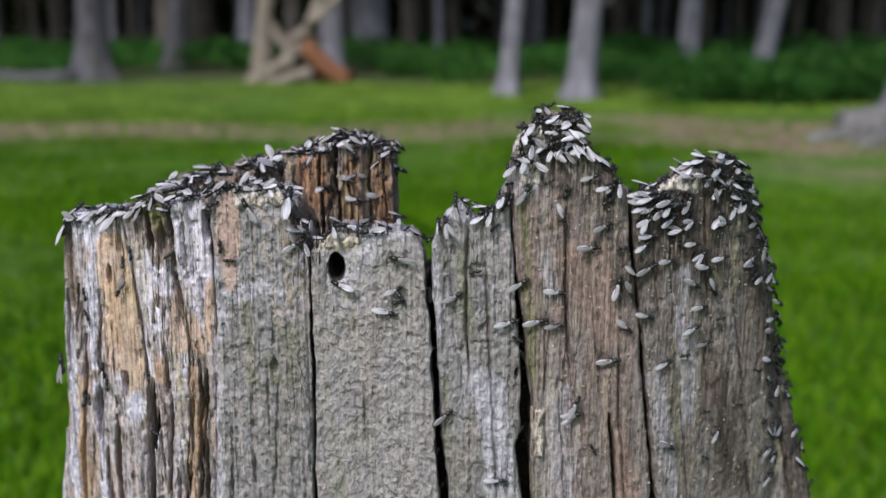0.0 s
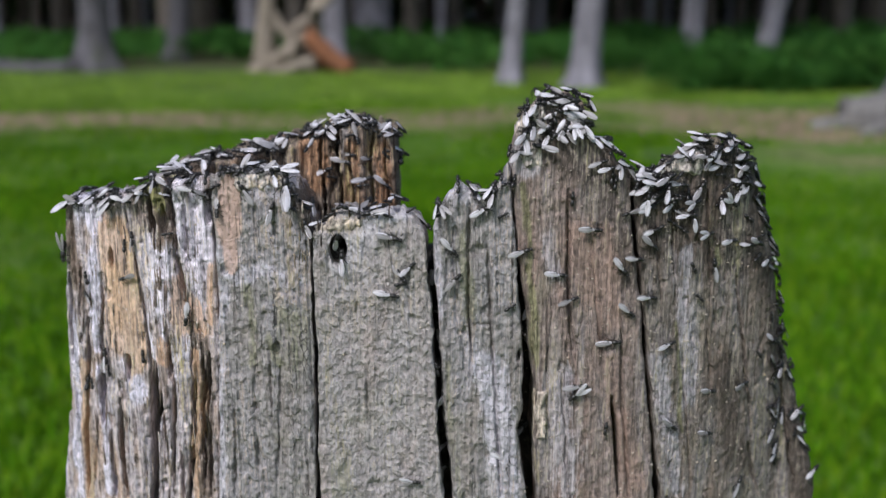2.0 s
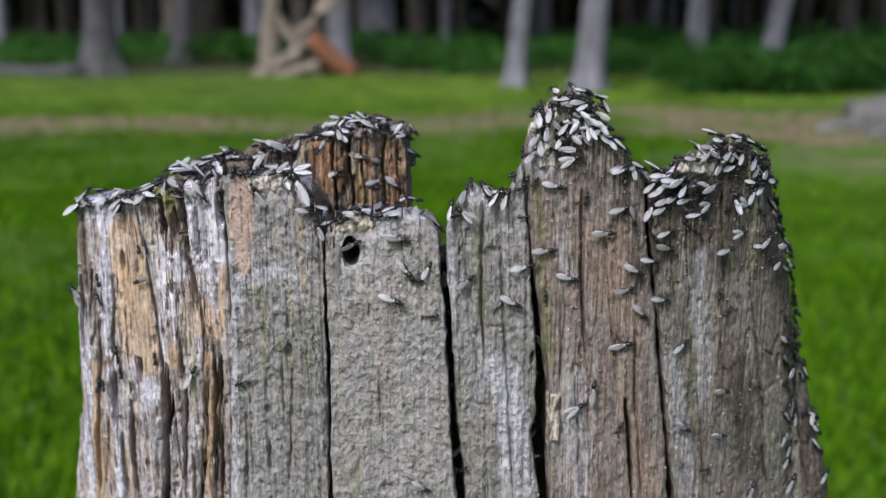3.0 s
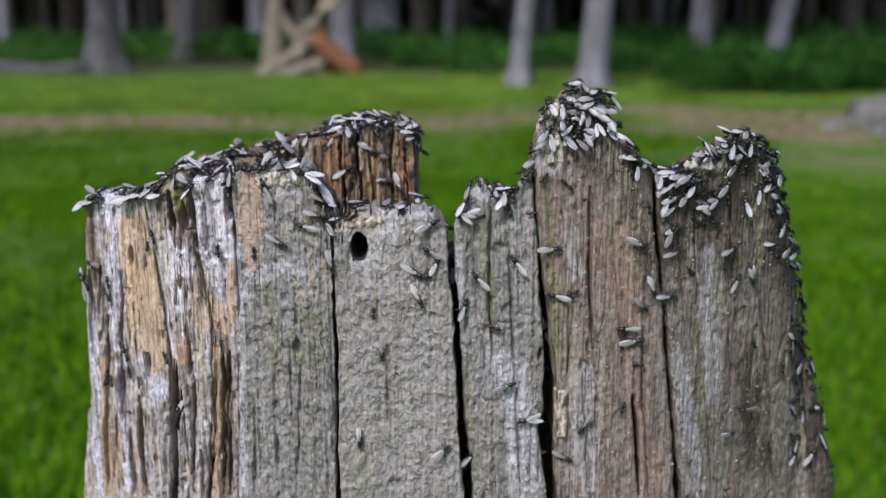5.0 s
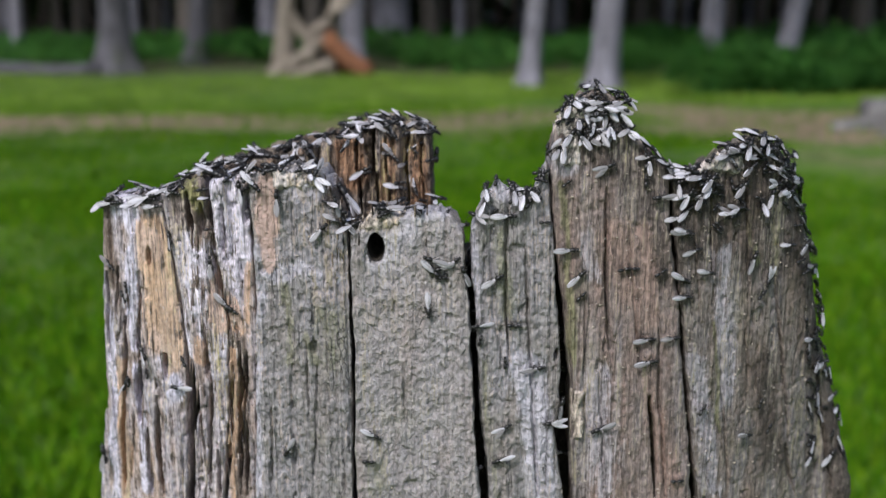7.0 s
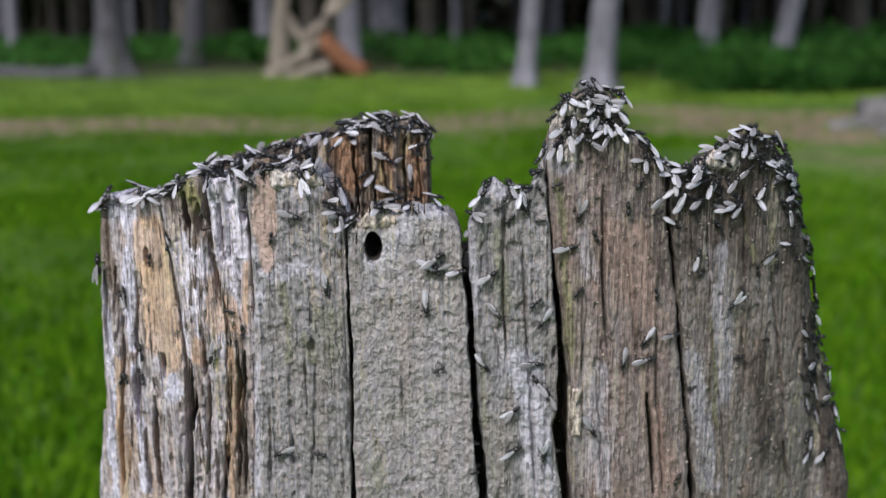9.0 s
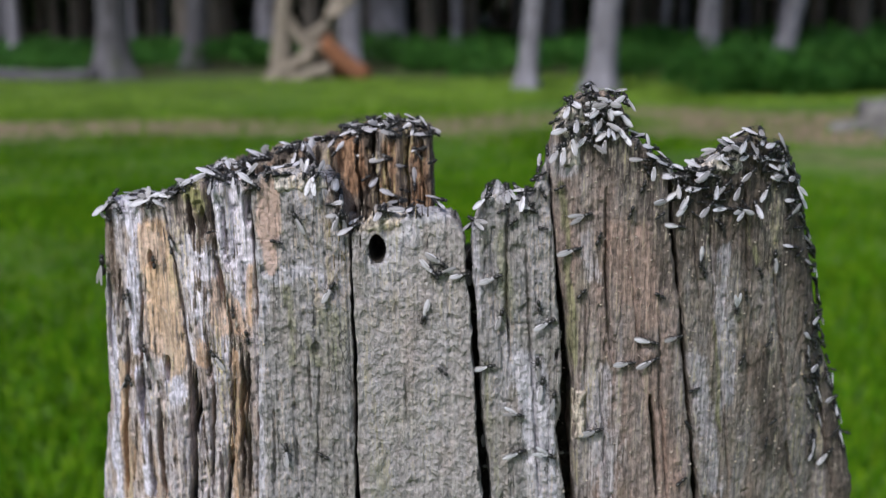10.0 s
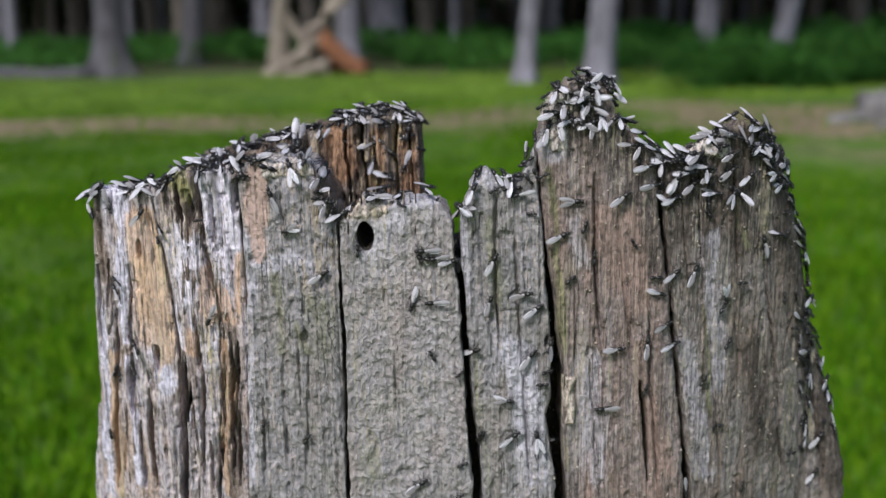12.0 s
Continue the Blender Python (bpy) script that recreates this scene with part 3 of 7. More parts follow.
# Its upper dark stain is part brown staining, part shade under crowded ants.
stump_part("slab", slab(18, [(0.8328, 0.0798), (0.7979, 0.0842), (0.7612, 0.0894), (0.7021, 0.0973)],
     [(0.8402, 0.1318), (0.8166, 0.1400), (0.7892, 0.1492), (0.7590, 0.1563), (0.7337, 0.1633), (0.6860, 0.1768)],
     [(0.000, 0.8343), (0.163, 0.8354), (0.256, 0.8397), (0.395, 0.8447), (0.605, 0.8475), (0.814, 0.8441), (0.940, 0.8382), (1.000, 0.8316)],
     0.06, stains=[(3, 0.0945, 0.8320, 0.1326, 0.8264, 0.0090, 1.22), (3, 0.0909, 0.8149, 0.1407, 0.8022, 0.0081, 1.08), (3, 0.1328, 0.8242, 0.1585, 0.7473, 0.0059, 1.08), (1, 0.1008, 0.8053, 0.1077, 0.7444, 0.0027, 0.49), (1, 0.0873, 0.8388, 0.0960, 0.8443, 0.0024, 0.57), (2, 0.1001, 0.7783, 0.1055, 0.7304, 0.0010, 0.42), (1, 0.0915, 0.7609, 0.1045, 0.7060, 0.0034, 0.41), (3, 0.1220, 0.7561, 0.1315, 0.7091, 0.0040, 0.94), (3, 0.1597, 0.7319, 0.1710, 0.6842, 0.0049, 1.08), (2, 0.1114, 0.8286, 0.1161, 0.7991, 0.0011, 0.26)],
     wear=0.0012, lump=0.0004, grain=0.0003, edge=0.012, cap_slope=0.3,
     cracks=[(0.0977, 0.088, 0.00078, 0.0022, 0.7784, 0.8298), (0.1133, 0.083, 0.00065, 0.0020, 0.7856, 0.8352), (0.1231, 0.200, 0.00078, 0.0033, 0.7167, 0.7933), (0.0992, 0.116, 0.00065, 0.0020, 0.7047, 0.7640), (0.1168, 0.259, 0.00128, 0.0055, 0.6884, 0.7172), (0.0905, 0.113, 0.00052, 0.0018, 0.7791, 0.8195), (0.1426, 0.197, 0.00078, 0.0033, 0.6896, 0.7480), (0.1091, 0.149, 0.00052, 0.0016, 0.7425, 0.7766)]),
     WOOD_DARK, "broad dark brown-grey slab with a rounded shoulder")
stump_part("slab", slab(19, [(0.83, -0.125), (0.70, -0.130)], [(0.8480, -0.0102), (0.8074, -0.0098), (0.7586, -0.0085)],
     [(0, 0.8130), (0.06, 0.8205), (0.12, 0.8255), (0.36, 0.8335), (0.55, 0.8392), (0.66, 0.8426), (0.80, 0.8473), (0.92, 0.8482), (1, 0.8446)],
     0.06, back=0.045, stains=[(0, -0.0443, 0.8445, -0.0424, 0.8260, 0.0036, 0.74), (0, -0.0158, 0.8377, -0.0148, 0.8168, 0.0029, 0.74), (0, -0.0272, 0.8400, -0.0264, 0.8144, 0.0026, 0.44), (3, -0.0351, 0.8468, -0.0334, 0.8120, 0.0027, 0.8), (1, -0.0305, 0.8469, -0.0296, 0.8308, 0.0018, 0.5)],
     wear=0.003, lump=0.0006, grain=0.0009, groove=0.0026, jag=0.0012, edge=0.005, cap_slope=0.03, cap_rough=0.003,
     cracks=[(-0.0335, 0.03, 0.0009, 0.010, 0.80, 0.86), (-0.0205, -0.03, 0.0007, 0.008, 0.78, 0.86), (-0.0405, 0.02, 0.0008, 0.008, 0.80, 0.85), (-0.0270, 0.05, 0.0006, 0.006, 0.79, 0.845), (-0.0135, 0.02, 0.0006, 0.006, 0.79, 0.85)]),
     WOOD_INNER, "broken inner heartwood, dark brown and orange")
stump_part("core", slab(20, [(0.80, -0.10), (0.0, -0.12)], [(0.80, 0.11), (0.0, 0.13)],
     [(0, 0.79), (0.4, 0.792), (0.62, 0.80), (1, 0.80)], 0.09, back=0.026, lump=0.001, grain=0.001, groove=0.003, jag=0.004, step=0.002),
     WOOD_CORE, "rotten core, near-black for the shade in the splits")


def rear_shell():
    """The rounded back of the stump: a rotten, lower wall, ragged along its top."""
    n, rows, verts, faces = 60, 14, [], []
    for layer in (0.0, -0.018):
        for j in range(rows):
            for i in range(n):
                w = math.pi * i / (n - 1)
                top = 0.735 + 0.02 * float(layers(np.array(i * 0.35), np.array(0.5), 95, 3))
                z = top * (1 - j / (rows - 1))
                r = (0.145 + layer) * (1 + 0.22 * max(0.68 - z, 0)) + 0.003 * float(rough(i * 0.9, z * 9, 96))
                verts.append((0.005 + math.cos(w) * r, 0.055 + math.sin(w) * r * 1.05, z))
    a = n * rows
    for j in range(rows - 1):
        for i in range(n - 1):
            k = j * n + i
            faces.append((k, k + n, k + n + 1, k + 1))
            faces.append((a + k, a + k + 1, a + k + n + 1, a + k + n))
    for i in range(n - 1):
        faces.append((i, i + 1, a + i + 1, a + i))
    return verts, faces


part("rear_wall", mesh_of("rear_wall", *rear_shell(), WOOD_DARK), stump, "dark weathered back of the stump")

# ---- loose patches, chips and slivers on the stump ----
from mathutils.bvhtree import BVHTree


def surface_of(parts):
    verts, polys = [], []
    for ob in parts:
        o = len(verts)
        verts += [v.co.copy() for v in ob.data.vertices]
        polys += [tuple(i + o for i in p.vertices) for p in ob.data.polygons]
    return BVHTree.FromPolygons(verts, polys)


SURFACE = surface_of(STUMP_PARTS)


def face_y(x, z, reach=0.0):
    """The front of the stump at x, z: the foremost within reach."""
    best = 1.0
    for dx, dz in ((0, 0), (reach, 0), (-reach, 0), (0, reach), (0, -reach)) if reach else ((0, 0),):
        hit = SURFACE.ray_cast(Vector((x + dx, -0.2, z + dz)), Vector((0, 1, 0)))[0]
        if hit:
            best = min(best, hit.y)
    return best if best < 1.0 else 0.05


def largest(cells):
    """The largest connected patch of a grid of flags."""
    best, left = set(), {tuple(c) for c in np.argwhere(cells)}
    while left:
        front = [left.pop()]
        group = set(front)
        while front:
            a, b = front.pop()
            for c in ((a + 1, b), (a - 1, b), (a, b + 1), (a, b - 1)):
                if c in left:
                    left.remove(c)
                    group.add(c)
                    front.append(c)
        best = max(best, group, key=len)
    out = np.zeros(cells.shape, bool)
    for c in best:
        out[c] = True
    return out


def overlay(name, x0, x1, z0, z1, lift, mat, label, seed, lean=0.0, lump=0.0006, fade=0.003):
    """A patch of other wood lying on the face, ragged at its rim."""
    nx, nz = int((x1 - x0) / 0.0006) + 2, int((z1 - z0) / 0.0006) + 2
    xs, zs = np.linspace(x0, x1, nx), np.linspace(z0, z1, nz)
    X, Z = np.meshgrid(xs, zs)
    rim = np.minimum(np.minimum(X - x0, x1 - X), np.minimum(Z - z0, z1 - Z)) / fade + 0.6 * layers(X * 350, Z * 160, seed, 2)
    X = X + lean * (Z - z0)
    Y0 = np.array([[face_y(float(a), float(b), 0.0008) for a, b in zip(ra, rb)] for ra, rb in zip(X, Z)])
    firm = np.abs(Y0 - np.median(Y0)) < 0.005
    Y = Y0 - lift + (lift + 0.003) * np.clip(0.9 - rim, 0, 1) + lump * layers(X * 500, Z * 260, seed + 1, 3)
    ids = np.arange(X.size).reshape(X.shape)
    q = np.stack([ids[:-1, :-1], ids[:-1, 1:], ids[1:, 1:], ids[1:, :-1]], -1).reshape(-1, 4)
    keep = firm[:-1, :-1] & firm[:-1, 1:] & firm[1:, 1:] & firm[1:, :-1]
    q = q[largest(keep).ravel()]
    used = np.unique(q)
    index = np.zeros(X.size, int)
    index[used] = np.arange(len(used))
    return part(name, mesh_of(name, np.stack([X, Y, Z], -1).reshape(-1, 3)[used], index[q].tolist(), mat), stump, label)


overlay("chewed_wood", -0.0690, -0.0460, 0.8300, 0.8395, 0.0006, WOOD_CRUMB, "pinkish white chewed wood", 702, 0.0, 0.0008)
overlay("chewed_wood", -0.0385, -0.0190, 0.8140, 0.8235, 0.0004, WOOD_CHIP, "pale chewed wood above the borehole", 703, 0.0, 0.0006, 0.004)
overlay("wood_chip", 0.0440, 0.0495, 0.7320, 0.7525, 0.0022, WOOD_CHIP, "pale chip of wood in the split", 706, -0.02, 0.0008, 0.002)
overlay("chewed_wood", 0.0880, 0.1080, 0.8330, 0.8440, 0.0014, WOOD_CRUMB, "pale chewed wood below the shoulder", 707, 0.0, 0.001)
overlay("chewed_wood", 0.0345, 0.0470, 0.8380, 0.8640, 0.0014, WOOD_CRUMB, "pale chewed wood on the spike", 708, 0.0, 0.001)


def bore_lining():
    """Lining added to the beetle's borehole: near-black walls and end hold its shade."""
    rings = [(Vector((-0.0301, face_y(-0.0301, 0.8165) + d, 0.8092)), f) for d, f in ((0.0025, 1.0), (0.006, 0.97), (0.014, 0.93), (0.026, 0.9), (0.0262, 0.05))]
    verts, faces = [], []
    for c, f in rings:
        for i in range(18):
            w = 2 * math.pi * i / 18
            verts.append(c + Vector((0.00315 * f * math.cos(w), 0, 0.0054 * f * math.sin(w))))
    for k in range(len(rings) - 1):
        for i in range(18):
            j = (i + 1) % 18
            faces.append((k * 18 + i, k * 18 + j, (k + 1) * 18 + j, (k + 1) * 18 + i))
    return verts, faces


part("borehole", mesh_of("borehole", *bore_lining(), WOOD_CORE), stump, "oval borehole of a beetle, its lining near-black for shade")


def slivers(n, x0, x1, z0, z1, size, seed):
    """Frayed fibres: slim tapered three-sided splinters standing a little off the wood."""
    rng = random.Random(seed)
    pieces = []
    for _ in range(n):
        x, z = rng.uniform(x0, x1), rng.uniform(z0, z1)
        y = face_y(x, z)
        if y == 0.05:
            continue
        long, w = size * rng.uniform(0.5, 1.6), rng.uniform(0.0002, 0.0005)
        a = Vector((x, y + 0.0008, z))
        b = a + Vector((rng.uniform(-0.08, 0.08) * long, -rng.uniform(0.0, 0.12) * long, rng.choice((-1, 1)) * long))
        pieces.append(tube([(a, w), (a.lerp(b, 0.5) + Vector((0, -0.0004, 0)), w * 0.8), (b, w * 0.15)], 4))
    return joined(*pieces)


for n, x0, x1, z0, z1, size, seed, mat in ((420, -0.143, -0.080, 0.69, 0.808, 0.010, 711, WOOD_FLANK), (120, -0.138, -0.082, 0.69, 0.815, 0.006, 715, WOOD_CRUMB),
                                           (90, -0.094, -0.078, 0.765, 0.795, 0.004, 712, WOOD_CHIP), (70, -0.042, -0.010, 0.815, 0.845, 0.006, 713, WOOD_INNER),
                                           (60, 0.040, 0.15, 0.70, 0.83, 0.003, 714, WOOD_BROWN), (110, -0.048, -0.036, 0.806, 0.830, 0.005, 716, WOOD_INNER), (60, -0.044, -0.034, 0.808, 0.822, 0.004, 717, WOOD_CHIP),
                                           (160, -0.106, -0.084, 0.765, 0.815, 0.006, 718, WOOD_CRUMB)):
    tagged(part("frayed_fibre", mesh_of("frayed_fibre", *slivers(n, x0, x1, z0, z1, size, seed), mat), stump), "frayed wood fibres", kind="stuff")


def crumbs(n, seed):
    """Dust and crumbs of chewed wood caught on the faces."""
    rng = random.Random(seed)
    pieces = []
    for _ in range(n):
        x, z = (rng.uniform(0.04, 0.15), rng.uniform(0.69, 0.84)) if rng.random() < 0.75 else (rng.uniform(-0.14, 0.04), rng.uniform(0.69, 0.83))
        y, r = face_y(x, z), rng.uniform(0.00015, 0.00045)
        if y > 0.045:
            continue
        pieces.append(tube([((x - r, y - 0.0001, z), r * 0.4), ((x, y - r * 0.6, z + r * 0.3), r), ((x + r * 1.3, y - 0.0001, z + r * rng.uniform(-1, 1)), r * 0.4)], 5))
    return joined(*pieces)


tagged(part("wood_dust", mesh_of("wood_dust", *crumbs(560, 721), WOOD_CHIP), stump), "crumbs of chewed wood", kind="stuff")


# ---- the meadow ----
def meadow_material():
    m, nt, bs = material("meadow")
    big = noise_node(nt, 0.7, 4, 0.6)
    small = noise_node(nt, 9, 4, 0.7, (1, 0.6, 1))
    col = ramp(nt, add(nt, big, small, 0.5, 0.5), [(0.38, (0.03, 0.074, 0.003)), (0.5, (0.055, 0.125, 0.005)), (0.62, (0.105, 0.175, 0.018))])
    bare = noise_node(nt, 1.0, 5, 0.65, (0.5, 1.3, 1), 0.8)
    geo = nt.nodes.new("ShaderNodeTexCoord")
    sep = nt.nodes.new("ShaderNodeSeparateXYZ")
    nt.links.new(geo.outputs["Object"], sep.inputs[0])
    # a worn track of earth and dead leaves crosses the clearing
    track = ramp(nt, ranged(nt, sep.outputs[1], 6.0, 9.4), [(0.0, grey(0)), (0.2, grey(0.22)), (0.62, grey(0.24)), (0.85, grey(0))])
    away = nt.nodes.new("ShaderNodeVectorMath")
    away.operation = "DISTANCE"
    nt.links.new(geo.outputs["Object"], away.inputs[0])
    away.inputs[1].default_value = (3.3, 6.0, 0.0)
    track = add(nt, track, ramp(nt, ranged(nt, away.outputs["Value"], 0.3, 2.6), [(0.0, grey(0.24)), (1.0, grey(0))]), 1.0, 1.0)
    worn = ramp(nt, add(nt, bare, track, 1.0, 1.0), [(0.60, grey(0)), (0.78, grey(0.68))])
    earth = ramp(nt, small, [(0.4, (0.17, 0.098, 0.075)), (0.6, (0.36, 0.225, 0.185))])
    col = mix(nt, col, earth, worn)
    # Forest floor: ground colour itself darkens under the trees from y 10.5 to 14.
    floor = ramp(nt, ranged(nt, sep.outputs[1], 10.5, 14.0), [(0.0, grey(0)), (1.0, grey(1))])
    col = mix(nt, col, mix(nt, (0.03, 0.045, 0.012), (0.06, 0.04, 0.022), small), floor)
    nt.links.new(col, bs.inputs["Base Color"])
    bs.inputs["Roughness"].default_value = 0.9
    bump(nt, bs, small, 0.05)
    return m


def ranged(nt, value, low, high):
    r = nt.nodes.new("ShaderNodeMapRange")
    r.inputs[1].default_value, r.inputs[2].default_value = low, high
    nt.links.new(value, r.inputs[0])
    return r.outputs[0]


def island_leaf(name, a, b, c, roughness=0.6, translucent=0.35):
    """Leaf or blade: each piece has its own green; some light shines through."""
    m, nt, bs = material(name)
    g = nt.nodes.new("ShaderNodeNewGeometry")
    col = ramp(nt, g.outputs["Random Per Island"], [(0.0, a), (0.5, b), (1.0, c)])
    blotch = noise_node(nt, 1.6, 3, 0.6)
    col = mix(nt, col, mix(nt, col, (0.62, 0.66, 0.6), 1.0, "MULTIPLY"), ramp(nt, blotch, [(0.42, grey(1)), (0.6, grey(0))]))
    nt.links.new(col, bs.inputs["Base Color"])
    bs.inputs["Roughness"].default_value = roughness
    bs.inputs["Specular IOR Level"].default_value = 0.15
    tr = nt.nodes.new("ShaderNodeBsdfTranslucent")
    nt.links.new(col, tr.inputs[0])
    ms = nt.nodes.new("ShaderNodeMixShader")
    ms.inputs[0].default_value = translucent
    nt.links.new(bs.outputs[0], ms.inputs[1])
    nt.links.new(tr.outputs[0], ms.inputs[2])
    nt.links.new(ms.outputs[0], nt.nodes["Material Output"].inputs[0])
    return m


GRASS = island_leaf("grass", (0.051, 0.15, 0.002), (0.095, 0.25, 0.0035), (0.195, 0.33, 0.013), 0.9)
GRASS_PALE = island_leaf("pale_grass", (0.16, 0.28, 0.028), (0.25, 0.40, 0.045), (0.36, 0.48, 0.12), 0.9)
LEAF = island_leaf("shrub_leaf", (0.026, 0.105, 0.018), (0.048, 0.165, 0.028), (0.10, 0.24, 0.045))
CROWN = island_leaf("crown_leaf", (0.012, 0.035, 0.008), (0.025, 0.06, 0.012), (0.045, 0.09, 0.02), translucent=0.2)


def rise(x, y):
    return 0.03 * layers(x * 0.35, y * 0.35, 90, 3)


def ground_sheet():
    ys = np.concatenate([np.linspace(-400, -6, 8), np.linspace(-5, 16, 70), np.linspace(17, 60, 20), np.linspace(80, 900, 8)])
    xs = np.concatenate([np.linspace(-600, -16, 8), np.linspace(-15, 15, 80), np.linspace(16, 600, 8)])
    X, Y = np.meshgrid(xs, ys)
    near = np.exp(-((X / 1.0) ** 2 + (Y / 1.0) ** 2))
    Z = rise(X, Y) * (1 - near)
    ids = np.arange(X.size).reshape(X.shape)
    q = np.stack([ids[:-1, :-1], ids[:-1, 1:], ids[1:, 1:], ids[1:, :-1]], -1).reshape(-1, 4).tolist()
    return mesh_of("ground", np.stack([X, Y, Z], -1).reshape(-1, 3), q, meadow_material())


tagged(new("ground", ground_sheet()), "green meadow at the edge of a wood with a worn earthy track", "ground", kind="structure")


def blades(n, seed, spread, low, high, mat, name):
    """Grass: bent blades of two quads each, joined."""
    rng = np.random.default_rng(seed)
    x, y = spread(rng, n)
    z = rise(x, y) * (1 - np.exp(-(x ** 2 + y ** 2)))
    h = rng.uniform(low, high, n) * (0.7 + 0.5 * rough(x * 1.3, y * 1.3, 5))
    w = rng.uniform(0.0025, 0.005, n) * (1 + y * 0.12)
    a, lean, tilt = rng.uniform(0, 6.28, n), rng.uniform(0, 6.28, n), rng.uniform(0.1, 0.7, n) * h
    dx, dy = np.cos(a) * w, np.sin(a) * w
    lx, ly = np.cos(lean) * tilt, np.sin(lean) * tilt
    P = np.stack([np.stack([x - dx, y - dy, z - 0.005], -1), np.stack([x + dx, y + dy, z - 0.005], -1),
                  np.stack([x + 0.35 * lx + 0.7 * dx, y + 0.35 * ly + 0.7 * dy, z + 0.6 * h], -1),
                  np.stack([x + 0.35 * lx - 0.7 * dx, y + 0.35 * ly - 0.7 * dy, z + 0.6 * h], -1),
                  np.stack([x + lx, y + ly, z + h], -1)], 1).reshape(-1, 3)
    k = np.arange(n)[:, None] * 5
    faces = (k + np.array([[0, 1, 2, 3]])).tolist() + (k + np.array([[3, 2, 4]])).tolist()
    return mesh_of(name, P, faces, mat, False)


def off_track(x, y):
    by_root = np.hypot((x - 3.0) * 0.8, y - 6.0) + 0.8 * rough(x * 1.5, y * 1.5, 78) < 1.3
    return (np.abs(y - 7.6 - 0.12 * x) + 0.8 * rough(x * 0.9, y * 1.6, 77) + 0.35 * (x > 1.2) > 0.72) & ~by_root


def clearing(rng, n):
    near = rng.random(n) < 0.22
    y = np.where(near, rng.normal(0.3, 1.5, n), 0.6 + 7.9 * rng.random(n) ** 1.15 + rng.normal(0, 0.45, n))
    x = np.where(near, rng.normal(0, 1.8, n), rng.normal(0, 0.42, n) * (1.4 + 0.95 * np.abs(y)))
    inside = (x / 0.2) ** 2 + ((y - 0.08) / 0.2) ** 2 < 1
    x = np.where(inside, x + 0.6, x)
    return x, np.where(off_track(x, y) | (rng.random(n) < 0.10), y, y * 0.55)


def far_side(rng, n):
    y = rng.uniform(7.9, 11.8, n)
    x = (rng.random(n) * 2 - 1) * (1.0 + 0.55 * y)
    return x, np.where(off_track(x, y) | (rng.random(n) < 0.10), y, y + 1.2)


tagged(new("meadow_grass", blades(150000, 3, clearing, 0.025, 0.06, GRASS, "meadow_grass")), "short lush green meadow grass", "grass", kind="stuff")
tagged(new("pale_grass", blades(40000, 4, far_side, 0.02, 0.05, GRASS_PALE, "pale_grass")), "short pale green grass near the wood", "grass", kind="stuff")


def leaves_mesh(name, centres, size, seed, mat):
    """Many small folded leaves round given centres."""
    rng = np.random.default_rng(seed)
    n = len(centres)
    a = rng.normal(size=(n, 3))
    a /= np.linalg.norm(a, axis=1)[:, None]
    b = np.cross(a, rng.normal(size=(n, 3)))
    b /= np.linalg.norm(b, axis=1)[:, None]
    s = (size * rng.uniform(0.6, 1.4, n))[:, None]
    c = np.cross(a, b)
    P = np.stack([centres - a * s, centres + b * s * 0.45 + c * s * 0.15, centres + a * s, centres - b * s * 0.45 + c * s * 0.15], 1).reshape(-1, 3)
    k = np.arange(n)[:, None] * 4
    return mesh_of(name, P, (k + np.array([[0, 1, 2]])).tolist() + (k + np.array([[0, 2, 3]])).tolist(), mat, False)


def cloud(seed, n, clumps, spread, clump_size):
    """Leaf centres gathered in clumps inside an ellipsoid of the given half axes."""
    rng = np.random.default_rng(seed)
    d = rng.normal(size=(clumps, 3))
    d /= np.linalg.norm(d, axis=1)[:, None]
    cc = d * (rng.random((clumps, 1)) ** 0.45) * np.array(spread)
    k = rng.integers(0, clumps, n)
    return cc[k] + rng.normal(size=(n, 3)) * clump_size * rng.uniform(0.6, 1.3, (clumps, 1))[k]


def bark_material(name, dark, light, moss=None):
    m, nt, bs = material(name)
    n1 = noise_node(nt, 1.0, 4, 0.65, (22, 22, 5), 0.5)
    n2 = noise_node(nt, 1.0, 3, 0.6, (3, 3, 1.2))
    col = ramp(nt, add(nt, n1, n2, 0.6, 0.4), [(0.36, dark), (0.62, light)])
    if moss:
        col = mix(nt, col, moss, ramp(nt, n2, [(0.55, grey(0)), (0.7, grey(0.7))]))
    nt.links.new(col, bs.inputs["Base Color"])
    bs.inputs["Roughness"].default_value = 0.9
    bump(nt, bs, n1, 0.02)
    return m


BARK_GREY = bark_material("grey_bark", (0.07, 0.066, 0.075), (0.27, 0.258, 0.30))
BARK_ROOT = bark_material("root_bark", (0.06, 0.056, 0.055), (0.20, 0.19, 0.185))
# Darker grey-bark copy with moss; the left trees' shade is put into it.
BARK_DARK = bark_material("dark_bark", (0.025, 0.023, 0.025), (0.125, 0.118, 0.135), (0.05, 0.06, 0.025))
BARK_BROWN = bark_material("brown_bark", (0.045, 0.037, 0.03), (0.16, 0.135, 0.115), (0.05, 0.06, 0.025))
DEADWOOD = bark_material("bleached_deadwood", (0.10, 0.08, 0.06), (0.32, 0.27, 0.22))
RUSTWOOD = bark_material("rust_red_rotten_wood", (0.06, 0.025, 0.012), (0.23, 0.09, 0.04))


